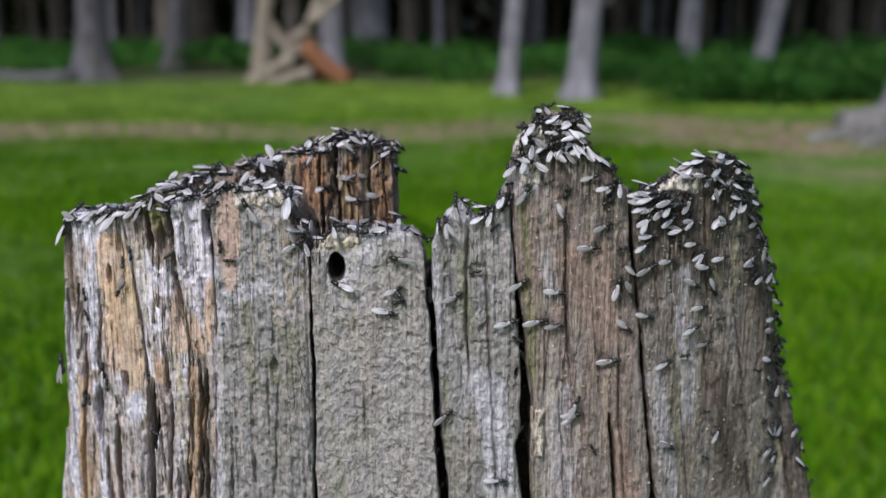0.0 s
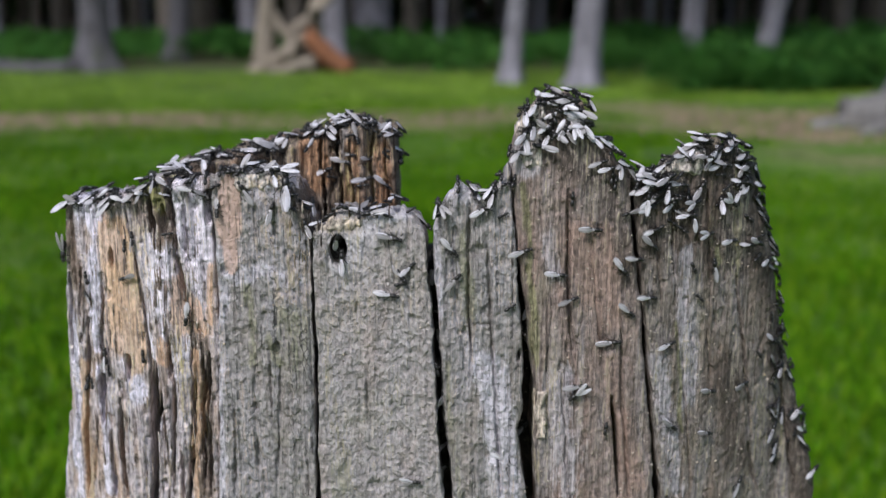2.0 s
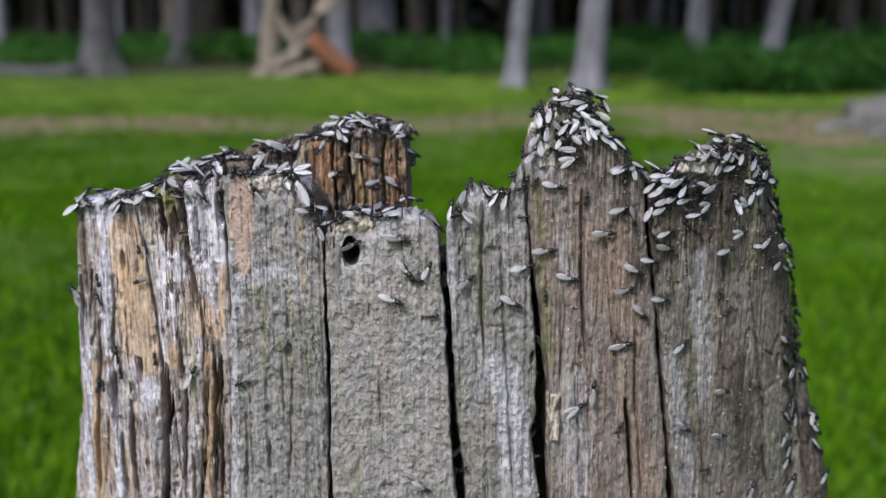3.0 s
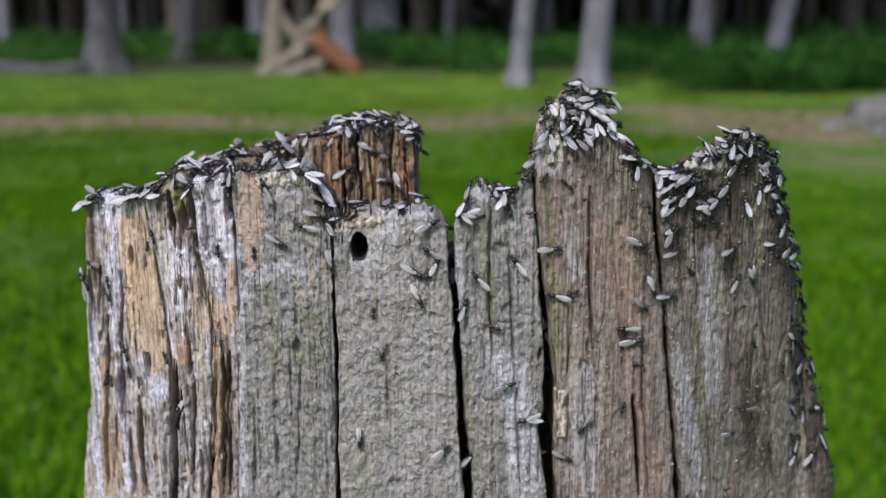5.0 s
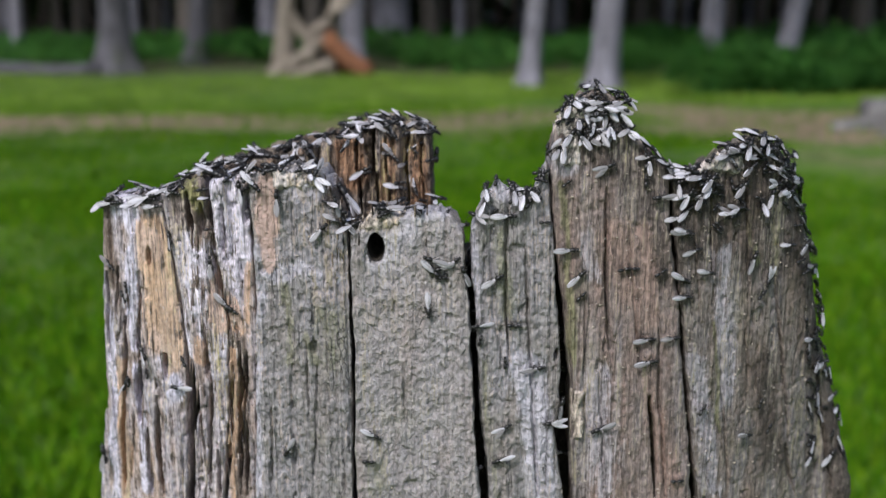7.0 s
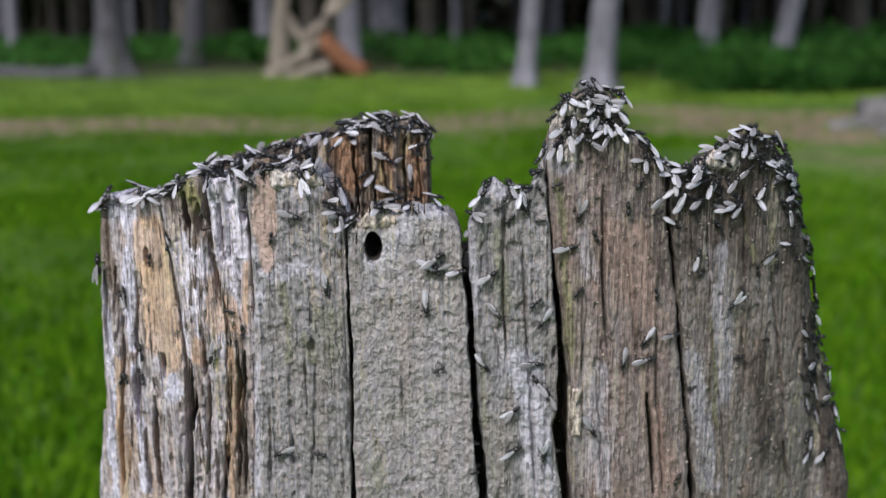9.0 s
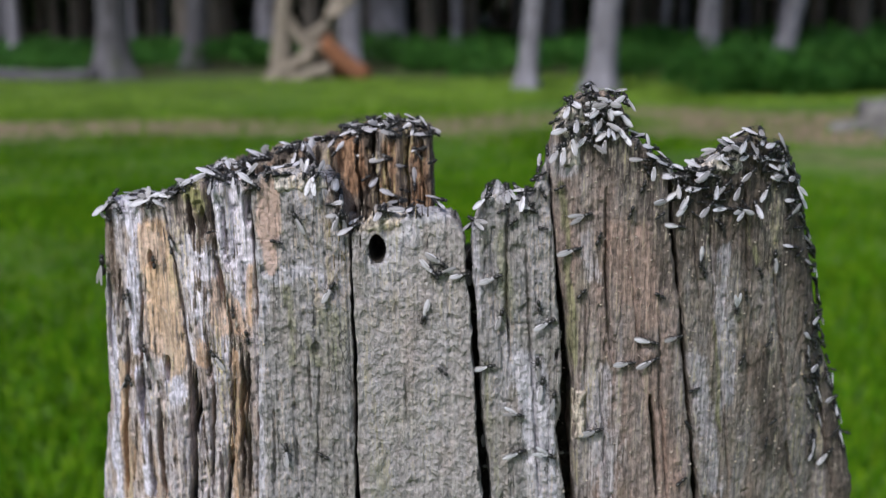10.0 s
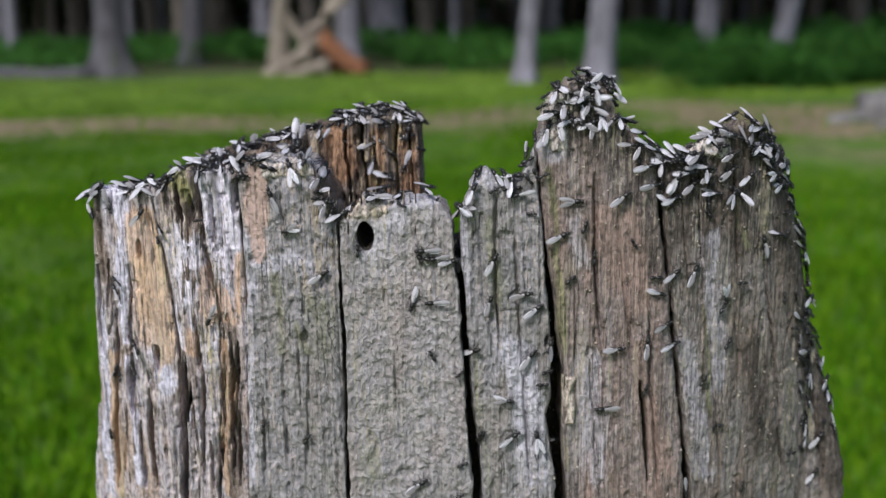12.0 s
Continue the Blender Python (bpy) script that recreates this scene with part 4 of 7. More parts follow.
def trunk_shape(seed, radius, height, lean, roots, sides=16):
    """A tapered trunk with buttressed root flare that leans and wavers a little."""
    zs = [-0.1, 0.0, 0.06, 0.14, 0.26, 0.45, 0.8, 1.4, 2.4, 4.0, 6.5, 9.5, height]
    rings = []
    for z in zs:
        flare = 1 + (0.95 if seed < 3 else 0.75) * math.exp(-max(z, 0) / (0.17 if seed < 3 else 0.13))
        taper = max(1 - 0.85 * max(z, 0) / height, 0.1)
        c = (lean[0] * z + 0.04 * float(rough(z * 0.4, 1.5, seed)), lean[1] * z + 0.04 * float(rough(z * 0.4, 5.5, seed)), z)

        def rad(w, z=z, flare=flare, taper=taper):
            b = 0.5 + 0.5 * math.cos(roots * w + seed)
            return radius * taper * (1 + (flare - 1) * (0.45 + 0.9 * b) + 0.06 * float(rough(w * 2, z * 2, seed + 3)))
        rings.append((c, rad))
    return tube(rings, sides)


# Crowns are above the view; they block the sky over the deep wood.
def crown_mesh(seed):
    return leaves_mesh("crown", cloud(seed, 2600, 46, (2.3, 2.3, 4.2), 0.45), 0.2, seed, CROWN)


CROWNS = [crown_mesh(s) for s in (301, 302, 303)]


def limb_shapes(seed, lean, radius):
    rng = random.Random(seed)
    out = []
    for k in range(6):
        z = 5.2 + k * 0.9
        a = rng.uniform(0, 6.28)
        n = rng.uniform(1.2, 2.0)
        s = Vector((lean[0] * z, lean[1] * z, z))
        e = s + Vector((math.cos(a) * n, math.sin(a) * n, rng.uniform(0.3, 0.9)))
        m = (s + e) / 2 + Vector((0, 0, 0.12))
        out.append(tube([(s, radius * 0.28), (m, radius * 0.18), (e, radius * 0.06)], 6))
    return out


def tree(x, y, radius, lean, bark, label, seed, roots=5, height=13.0, group="trees at the edge of the clearing"):
    t = tagged(new("tree"), label, "tree", group)
    t.location = (x, y, float(rise(x, y)))
    part("trunk", mesh_of("trunk", *trunk_shape(seed, radius, height, lean, roots), bark), t)
    for shape in limb_shapes(seed, lean, radius):
        part("limb", mesh_of("limb", *shape, bark), t)
    c = part("crown", CROWNS[seed % 3], t)
    c.location = (lean[0] * 9, lean[1] * 9, 8.7)
    c.rotation_euler = (0, 0, seed * 1.3)
    return t


GREY_TREE = "grey-barked forest tree with flared roots at the clearing's edge"
for x, y, r, lx, s, roots in ((-3.95, 12.4, 0.18, 0.02, 1, 5), (-3.42, 14.0, 0.14, 0.11, 2, 4), (-2.95, 17.0, 0.17, 0.06, 3, 4),
                              (-0.98, 16.5, 0.30, 0.0, 4, 5), (0.765, 10.5, 0.098, 0.07, 5, 4), (1.435, 10.0, 0.135, 0.07, 6, 5),
                              (2.97, 12.2, 0.125, 0.03, 7, 4), (3.74, 12.0, 0.112, 0.20, 8, 4), (-1.25, 13.2, 0.15, 0.02, 9, 4)):
    tree(x, y, r, (lx, 0.01), BARK_DARK if s < 3 else BARK_GREY, GREY_TREE, s, roots)
tree(3.56, 7.4, 0.24, (0.08, 0.0), BARK_GREY, "grey forest tree with wide spreading surface roots", 10, 3)

# the wood behind: slender dark trunks, built once and set out in loose rows
dark_tree = tree(0.32, 17.5, 0.13, (0.01, 0.0), BARK_BROWN, "slender dark brown trunk deep in the wood", 21, 4, 14.0, "trees deep in the wood")
pale_tree = tree(0.1, 15.8, 0.07, (0.01, 0.0), BARK_GREY, "slender grey trunk deep in the wood", 22, 4, 13.0, "trees deep in the wood")
rng = random.Random(8)
for row in range(7):
    y = 16.5 + row * 2.6
    n = 11 + row * 2
    for k in range(n):
        x = (k - (n - 1) / 2) * (2.1 * (0.52 * y + 2) / n) + rng.uniform(-0.4, 0.4)
        src = pale_tree if rng.random() < 0.25 else dark_tree
        c = copy_thing(src, pose(x, y + rng.uniform(-0.9, 0.9), 0, 0, rng.uniform(-2, 3), rng.uniform(0, 360)))
        f = rng.uniform(0.75, 1.35)
        c.scale = (f, f, rng.uniform(0.9, 1.1))

# shrubs and undergrowth along the edge of the wood
SHRUBS = [leaves_mesh("foliage", cloud(410 + k, 2600, 40, (0.75, 0.5, 0.42), 0.12), 0.055, 420 + k, LEAF) for k in range(3)]


def shrub(x, y, f, k, label):
    s = tagged(new("shrub"), label, "shrub", "shrubs at the edge of the wood")
    s.location = (x, y, float(rise(x, y)))
    c = part("foliage", SHRUBS[k % 3], s)
    c.location = (0, 0, 0.40 * f)
    c.scale = (f, f, f)
    c.rotation_euler = (0, 0, k * 1.1)
    for j in range(4):
        a = j * 1.57 + k
        v, q = tube([((0.05 * math.cos(a), 0.05 * math.sin(a), -0.02), 0.012), ((0.2 * f * math.cos(a), 0.15 * f * math.sin(a), 0.5 * f), 0.006)], 5)
        part("stem", mesh_of("stem", v, q, BARK_BROWN), s)
    return s


LOW_SHRUB = "low leafy green shrub under the trees"
for k, (x, y, f) in enumerate(((2.35, 9.6, 0.75), (2.7, 9.9, 0.85), (3.35, 9.7, 0.9), (4.1, 9.7, 0.9), (4.8, 9.9, 0.95), (3.0, 9.7, 0.9), (3.7, 9.8, 0.95), (4.4, 9.9, 0.95), (5.1, 10.1, 1.0), (2.0, 11.6, 0.8),
                               (2.9, 12.2, 1.0), (4.0, 12.6, 1.1), (5.2, 12.8, 1.2), (0.1, 12.8, 0.7), (-0.35, 13.0, 0.75), (1.1, 13.2, 0.8),
                               (-2.6, 14.6, 0.75), (-2.0, 14.2, 0.6), (-4.9, 14.2, 0.8), (-5.6, 14.6, 0.9), (-4.5, 16.0, 0.9), (-3.0, 16.2, 0.7),
                               (0.5, 15.0, 0.9), (1.9, 15.2, 1.0), (3.0, 15.6, 1.0), (6.2, 13.5, 1.2))):
    shrub(x, y, f * (0.64 if y < 10.5 else 0.5), k, LOW_SHRUB)


def undergrowth():
    """Knee-high leaves between the trunks, in drifts."""
    rng = np.random.default_rng(71)
    n = 42000
    x, y = rng.uniform(-8.5, 8.5, n), rng.uniform(11.2, 19, n)
    drift = rough(x * 0.7, y * 0.7, 72) + 0.5 * rough(x * 2.1, y * 2.1, 73)
    edge = y > 11.6 + 1.2 * rough(x * 0.6, 0.5, 74) + 1.6 * (x < 0)
    top = np.clip(0.25 + 0.2 * drift, 0.04, 0.6) * edge
    return np.stack([x, y, rise(x, y) + top * rng.random(n) ** 0.6], -1)[top > 0.02]


tagged(new("undergrowth", leaves_mesh("undergrowth", undergrowth(), 0.05, 75, LEAF)), "knee-high green undergrowth between the trunks", "undergrowth", kind="stuff")


# far woods: an added wall of dark-coloured leaves closes the view, hiding sky
def far_woods():
    rng = np.random.default_rng(61)
    n = 30000
    a = rng.uniform(-0.9, 0.9, n)
    r = 36 + 7 * rng.random(n)
    return np.stack([np.sin(a) * r, np.cos(a) * r, 15 * rng.random(n) ** 0.9], -1)


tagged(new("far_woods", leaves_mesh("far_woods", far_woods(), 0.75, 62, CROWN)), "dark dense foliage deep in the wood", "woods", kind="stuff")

# the fallen root plate with crossing bleached limbs and rust-red rotten wood
wreck = tagged(new("fallen_tree"), "uprooted dead tree with crossing bleached limbs and rust-red broken wood", "dead tree")
wreck.location = (-1.45, 11.9, 0.0)


def beam(p, q, r0, r1, seed):
    p, q = Vector(p), Vector(q)
    rings = [(p.lerp(q, f) + Vector((0.03 * float(rough(f * 4, 0.5, seed)), 0, 0.03 * float(rough(f * 4, 3.5, seed)))),
              (r0 + (r1 - r0) * f) * (1 + 0.2 * float(rough(f * 6, 8.5, seed)))) for f in np.linspace(0, 1, 8)]
    return tube(rings, 9)


for k, (p, q, r0, r1) in enumerate((((-0.62, 0.0, -0.05), (0.05, -0.15, 0.42), 0.10, 0.08), ((0.12, 0.0, -0.05), (-0.42, 0.1, 0.75), 0.10, 0.06),
                                    ((-0.50, 0.1, -0.03), (-0.38, 0.1, 1.3), 0.13, 0.09), ((-0.1, 0.2, 0.0), (0.30, 0.15, 1.25), 0.12, 0.07),
                                    ((-0.15, 0.1, 0.45), (0.45, 0.0, 0.98), 0.07, 0.05), ((-0.40, -0.1, -0.02), (0.1, -0.25, 0.16), 0.08, 0.06))):
    part("limb", mesh_of("limb", *beam(p, q, r0, r1, 500 + k), DEADWOOD), wreck)
part("broken_wood", mesh_of("broken_wood", *joined(beam((0.02, -0.1, 0.42), (0.52, -0.2, 0.02), 0.13, 0.11, 520), beam((0.1, 0.0, 0.2), (0.62, -0.1, -0.02), 0.12, 0.05, 521)), RUSTWOOD),
     wreck, "rust-red rotten wood")

# a low root and log on the meadow's edge
v, q = beam((-6.2, 12.0, 0.05), (-4.1, 12.2, 0.04), 0.11, 0.07, 540)
tagged(new("fallen_log", mesh_of("fallen_log", v, q, BARK_DARK)), "low brown fallen log in the grass", "log")
root = tagged(new("surface_root", mesh_of("surface_root", *joined(beam((3.65, 7.0, 0.10), (2.56, 6.85, 0.01), 0.17, 0.05, 541),
              beam((3.55, 6.9, 0.13), (2.80, 6.95, 0.08), 0.2, 0.13, 542), beam((3.5, 6.8, 0.09), (2.75, 6.5, 0.0), 0.14, 0.05, 543)), BARK_ROOT)), "gnarled grey surface roots in the grass", "root")


# ---- the ants ----
def shiny(name, col, roughness):
    m, nt, bs = material(name)
    n = noise_node(nt, 900, 3, 0.6)
    nt.links.new(mix(nt, col, tuple(v * 1.8 + 0.004 for v in col), n), bs.inputs["Base Color"])
    bs.inputs["Roughness"].default_value = roughness
    return m


def wing_material():
    m, nt, bs = material("ant_wing")
    veins = noise_node(nt, 1.0, 2, 0.5, (1400, 350, 500), 0.3)
    col = ramp(nt, veins, [(0.36, (0.46, 0.44, 0.45)), (0.54, (0.76, 0.74, 0.79))])
    info = nt.nodes.new("ShaderNodeObjectInfo")
    col = mix(nt, col, (0.26, 0.24, 0.235), ramp(nt, info.outputs["Random"], [(0.25, grey(0)), (0.95, grey(0.75))]))
    nt.links.new(col, bs.inputs["Base Color"])
    bs.inputs["Roughness"].default_value = 0.4
    tr = nt.nodes.new("ShaderNodeBsdfTranslucent")
    nt.links.new(col, tr.inputs[0])
    ms = nt.nodes.new("ShaderNodeMixShader")
    ms.inputs[0].default_value = 0.3
    nt.links.new(bs.outputs[0], ms.inputs[1])
    nt.links.new(tr.outputs[0], ms.inputs[2])
    clear = nt.nodes.new("ShaderNodeBsdfTransparent")
    thin = nt.nodes.new("ShaderNodeMixShader")
    nt.links.new(ramp(nt, info.outputs["Random"], [(0.5, grey(0.03)), (1.0, grey(0.4))]), thin.inputs[0])
    nt.links.new(ms.outputs[0], thin.inputs[1])
    nt.links.new(clear.outputs[0], thin.inputs[2])
    nt.links.new(thin.outputs[0], nt.nodes["Material Output"].inputs[0])
    return m


ANT_BLACK = shiny("ant_black", (0.008, 0.007, 0.007), 0.35)
WING = wing_material()
MM = 0.001


def egg(centre, half, waist=0.0, n=7, sides=8):
    """A spindle body along y, in millimetres."""
    rings = []
    for k in range(n):
        f = k / (n - 1) * 2 - 1
        r = math.sqrt(max(1 - f * f, 0.02)) * (1 - waist * f)
        rings.append((Vector((centre[0], centre[1] + f * half[1], centre[2])) * MM, half[0] * r * MM))
    return tube(rings, sides)


def wire(points, r):
    return tube([(Vector(p) * MM, r * MM * (1 if i < len(points) - 1 else 0.5)) for i, p in enumerate(points)], 4)


def wing_shape(side, splay, lift):
    """A long rounded membrane blade folded over the back, arched across and a shade thick."""
    verts, faces = [], []
    n, across = 12, (-0.8, -0.3, 0.3, 0.8)
    for k in range(n):
        f = k / (n - 1)
        w = 1.06 * (0.10 + 0.90 * math.sin(math.pi * min(f * 0.93 + 0.03, 1.0) ** 1.25) ** 0.75)
        for g in across:
            verts.append(Vector((side * 0.12 + g * w, 0.55 - 6.2 * f, 1.5 + 0.12 * side + 0.3 * math.sin(f * 2.6) - 0.25 * g * g)))
    m = len(across)
    for k in range(n - 1):
        for j in range(m - 1):
            a = k * m + j
            faces.append((a, a + 1, a + m + 1, a + m))
    turn = Matrix.Rotation(radians(side * splay), 4, "Z") @ Matrix.Rotation(radians(-lift), 4, "X")
    root = Vector((side * 0.3, 0.55, 1.45))
    top = [(root + turn @ (v - root)) * MM for v in verts]
    low = [v - Vector((0, 0, 0.00005)) for v in top]
    o = len(top)
    faces += [tuple(i + o for i in reversed(q)) for q in faces]
    return top + low, faces


def make_ant(name, label, category, wings, splay=1.0, lift=3.0):
    ant = tagged(new(name), label, category, "ants swarming on the stump")
    shapes = {"head": joined(egg((0, 2.95, 1.0), (0.72, 0.70), 0.1), wire([(0.2, 3.1, 1.1), (0.7, 3.7, 1.3), (0.75, 4.4, 0.9)], 0.07),
                             wire([(-0.2, 3.1, 1.1), (-0.7, 3.7, 1.3), (-0.75, 4.4, 0.9)], 0.07)),
              "thorax": egg((0, 1.25, 1.1), (0.88, 1.4), -0.1), "gaster": egg((0, -1.45, 0.95), (0.92, 1.7), 0.2)}
    for key, shape in shapes.items():
        part(key, mesh_of(key, *shape, ANT_BLACK), ant)
    for side in (-1, 1):
        for y0, y1 in ((1.9, 3.1), (1.2, 1.1), (0.5, -1.5)):
            part("leg", mesh_of("leg", *wire([(side * 0.4, y0, 0.8), (side * 1.35, (y0 + y1) / 2 + 0.1, 1.5), (side * 2.1, y1, 0.15), (side * 2.5, y1 + (0.3 if y1 > 1 else -0.3), 0.02)], 0.11), ANT_BLACK), ant)
        if wings:
            part("wing", mesh_of("wing", *wing_shape(side, splay + 2.0 * side, lift), WING), ant, "milky white wing")
    return ant


winged_ant = make_ant("winged_ant", "black winged ant with folded milky white wings on the stump", "ant", True)
spread_ant = make_ant("winged_ant", "black winged ant with half-spread white wings on the stump", "ant", True, 13.0, 9.0)
worker_ant = make_ant("worker_ant", "small black wingless ant on the stump", "ant", False)
PROTOTYPES = {}


def take(source):
    """The first call takes the model itself, each later one a copy of it."""
    if source.name not in PROTOTYPES:
        PROTOTYPES[source.name] = 1
        return source
    ant = copy_thing(source, Matrix())
    ant.animation_data_clear()
    return ant


def stand(place, normal, heading, lift=0.0):
    """A pose on the surface: heading in degrees, 0 to the right across the face, 90 upwards."""
    n = normal.normalized()
    right = Vector((1, 0, 0)) - n * n.x
    if right.length < 0.3:
        right = Vector((0, 1, 0)) - n * n.y
    right.normalize()
    up = n.cross(right)
    if up.z < 0 and abs(n.z) < 0.9:
        up = -up
    fwd = right * math.cos(radians(heading)) + up * math.sin(radians(heading))
    side = fwd.cross(n)
    m = Matrix((side, fwd, n)).transposed().to_4x4()
    m.translation = place + n * lift
    return m


def on_face(x, z, heading):
    if x > 0.185:
        # round the corner, on the stump's far side
        while x > 0.1 and face_y(x, z) == 0.05:
            x -= 0.002
        return stand(Vector((x - 0.001, face_y(x, z) + 0.025 + 0.05 * (z * 977 % 1), z)), Vector((1, 0, 0.1)), 90)
    for _ in range(60):
        y = face_y(x, z)
        if y != 0.05 and y < float(bow(x)) + 0.03:
            break
        x, z = x - 0.0008 * (1 if x > 0.1 else -1 if x < -0.12 else 0), z - (0.0006 if x < 0.125 else 0.0001)
    y = face_y(x, z)
    if y > float(bow(x)) + 0.012 and abs(x - 0.025) < 0.03 and z < 0.81:
        # deep in one of the wide splits
        return stand(Vector((x, min(y, float(bow(x)) + 0.022) - 0.002, z)), Vector((0, -1, 0)), heading)
    y = face_y(x, z, 0.002)
    e = 0.003
    gx = max(min((face_y(x + e, z, 0.001) - face_y(x - e, z, 0.001)) / (2 * e), 0.9), -0.9)
    gz = max(min((face_y(x, z + e, 0.001) - face_y(x, z - e, 0.001)) / (2 * e), 0.9), -0.9)
    return stand(Vector((x, y - 0.0002, z)), Vector((gx, -1, gz)), heading)


SIZE = random.Random(31)


def crawl(source, stops, big=1.0):
    """An ant that walks over the face from stop to stop: seconds, x, z and heading. It turns, runs its way head first, and turns again."""
    ant = take(spread_ant if source is winged_ant and SIZE.random() < 0.05 else source)
    f = SIZE.uniform(0.92, 1.12) * (0.78 if source is worker_ant else 1.0) * big
    ant.scale = (f, f, f)
    t0, x0, z0, h = stops[0]
    rows = [(t0, x0, z0, h)]
    for t, x, z, end in stops[1:]:
        span, far = t - t0, math.hypot(x - x0, z - z0)
        if far > 0.004:
            # a share of the time goes in turning at either end
            go = math.degrees(math.atan2(z - z0, x - x0))
            spare = max(min(0.3, 0.5 - far / span / 0.03), 0.16)
            for turn_to, f0, f1, at in ((go, 0.0, spare, 0.0), (end, 1 - spare, 1.0, 1.0)):
                turn = (turn_to - h + 180) % 360 - 180
                n = 1 + int(abs(turn) / 70)
                for k in range(1, n + 1):
                    g = f0 + (f1 - f0) * k / n
                    if k == 1 and at == 1.0:
                        rows.append((t0 + span * f0, x, z, h))
                    rows.append((t0 + span * g, x0 + (x - x0) * at, z0 + (z - z0) * at, h + turn * k / n))
                h += turn
        else:
            turn = (end - h + 180) % 360 - 180
            n = 1 + int(abs(turn) / 70)
            for k in range(1, n + 1):
                rows.append((t0 + span * k / n, x0 + (x - x0) * k / n, z0 + (z - z0) * k / n, h + turn * k / n))
            h += turn
        t0, x0, z0 = t, x, z
    walk(ant, [(t, on_face(x, z, a)) for t, x, z, a in rows])


def rim_height(x, back):
    hit = SURFACE.ray_cast(Vector((x, float(bow(x)) + back + 0.004, 1.0)), Vector((0, 0, -1)))[0]
    return hit.z if hit else 0.8


def swarm(count, workers, x0, x1, low, high, way, seed, back=0.0, heading=(0, 360), big=0.0, pile=0.0, side=None):
    """Ants crowded on a broken edge, from low to high above its rim: they shuffle and turn, some climb over the others."""
    rng = random.Random(seed)
    way = Vector(way).normalized()
    made = 0
    while made < count:
        x = rng.uniform(x0, x1)
        if side:
            z = rng.uniform(*side)
            # the flank widens downwards
            start = Vector((0.126 + (0.84 - z) * 0.3, rng.uniform(0.035, 0.06), z)) if way.x < 0 else Vector((-0.13, rng.uniform(0.005, 0.04), z))
        else:
            start = Vector((x, float(bow(x)) + back, rim_height(x, back) + rng.uniform(low, high)))
        hit, normal = SURFACE.ray_cast(start - way * 0.2, way)[:2]
        if hit is None or (hit - start).length > 0.05 or hit.z < 0.66:
            made += 0.02
            continue
        made += 1
        kind = worker_ant if rng.random() < workers else (spread_ant if rng.random() < 0.07 else winged_ant)
        ant = take(kind)
        f = rng.uniform(0.85, 1.15) * (rng.uniform(1.25, 1.6) if rng.random() < big else 1.0) * (0.75 if kind is worker_ant else 1.0)
        ant.scale = (f, f, f)
        h, up = rng.uniform(*heading), rng.uniform(0, pile)
        tilt = Vector((rng.uniform(-0.35, 0.35), rng.uniform(-0.35, 0.2), rng.uniform(-0.1, 0.5)))
        rows, p = [], start
        t = 0.0
        while t <= 12.0:
            if rng.random() < 0.45:
                q = p + Vector((rng.uniform(-0.003, 0.003), 0, rng.uniform(-0.0025, 0.0025)))
                if SURFACE.ray_cast(q - way * 0.2, way)[0] is not None:
                    p = q
                h += rng.uniform(-28, 28)
            spot, n = SURFACE.ray_cast(p - way * 0.2, way)[:2]
            if (spot - hit).length < 0.012:
                hit, normal = spot, (normal * 0.6 + n * 0.4)
            rows.append((t, stand(hit, normal.normalized() * 0.8 - way * 0.35 + tilt, h, up)))
            t += 1.0
        rows.append((12.0, rows[-1][1])) if rows[-1][0] < 12.0 else None
        walk(ant, rows)


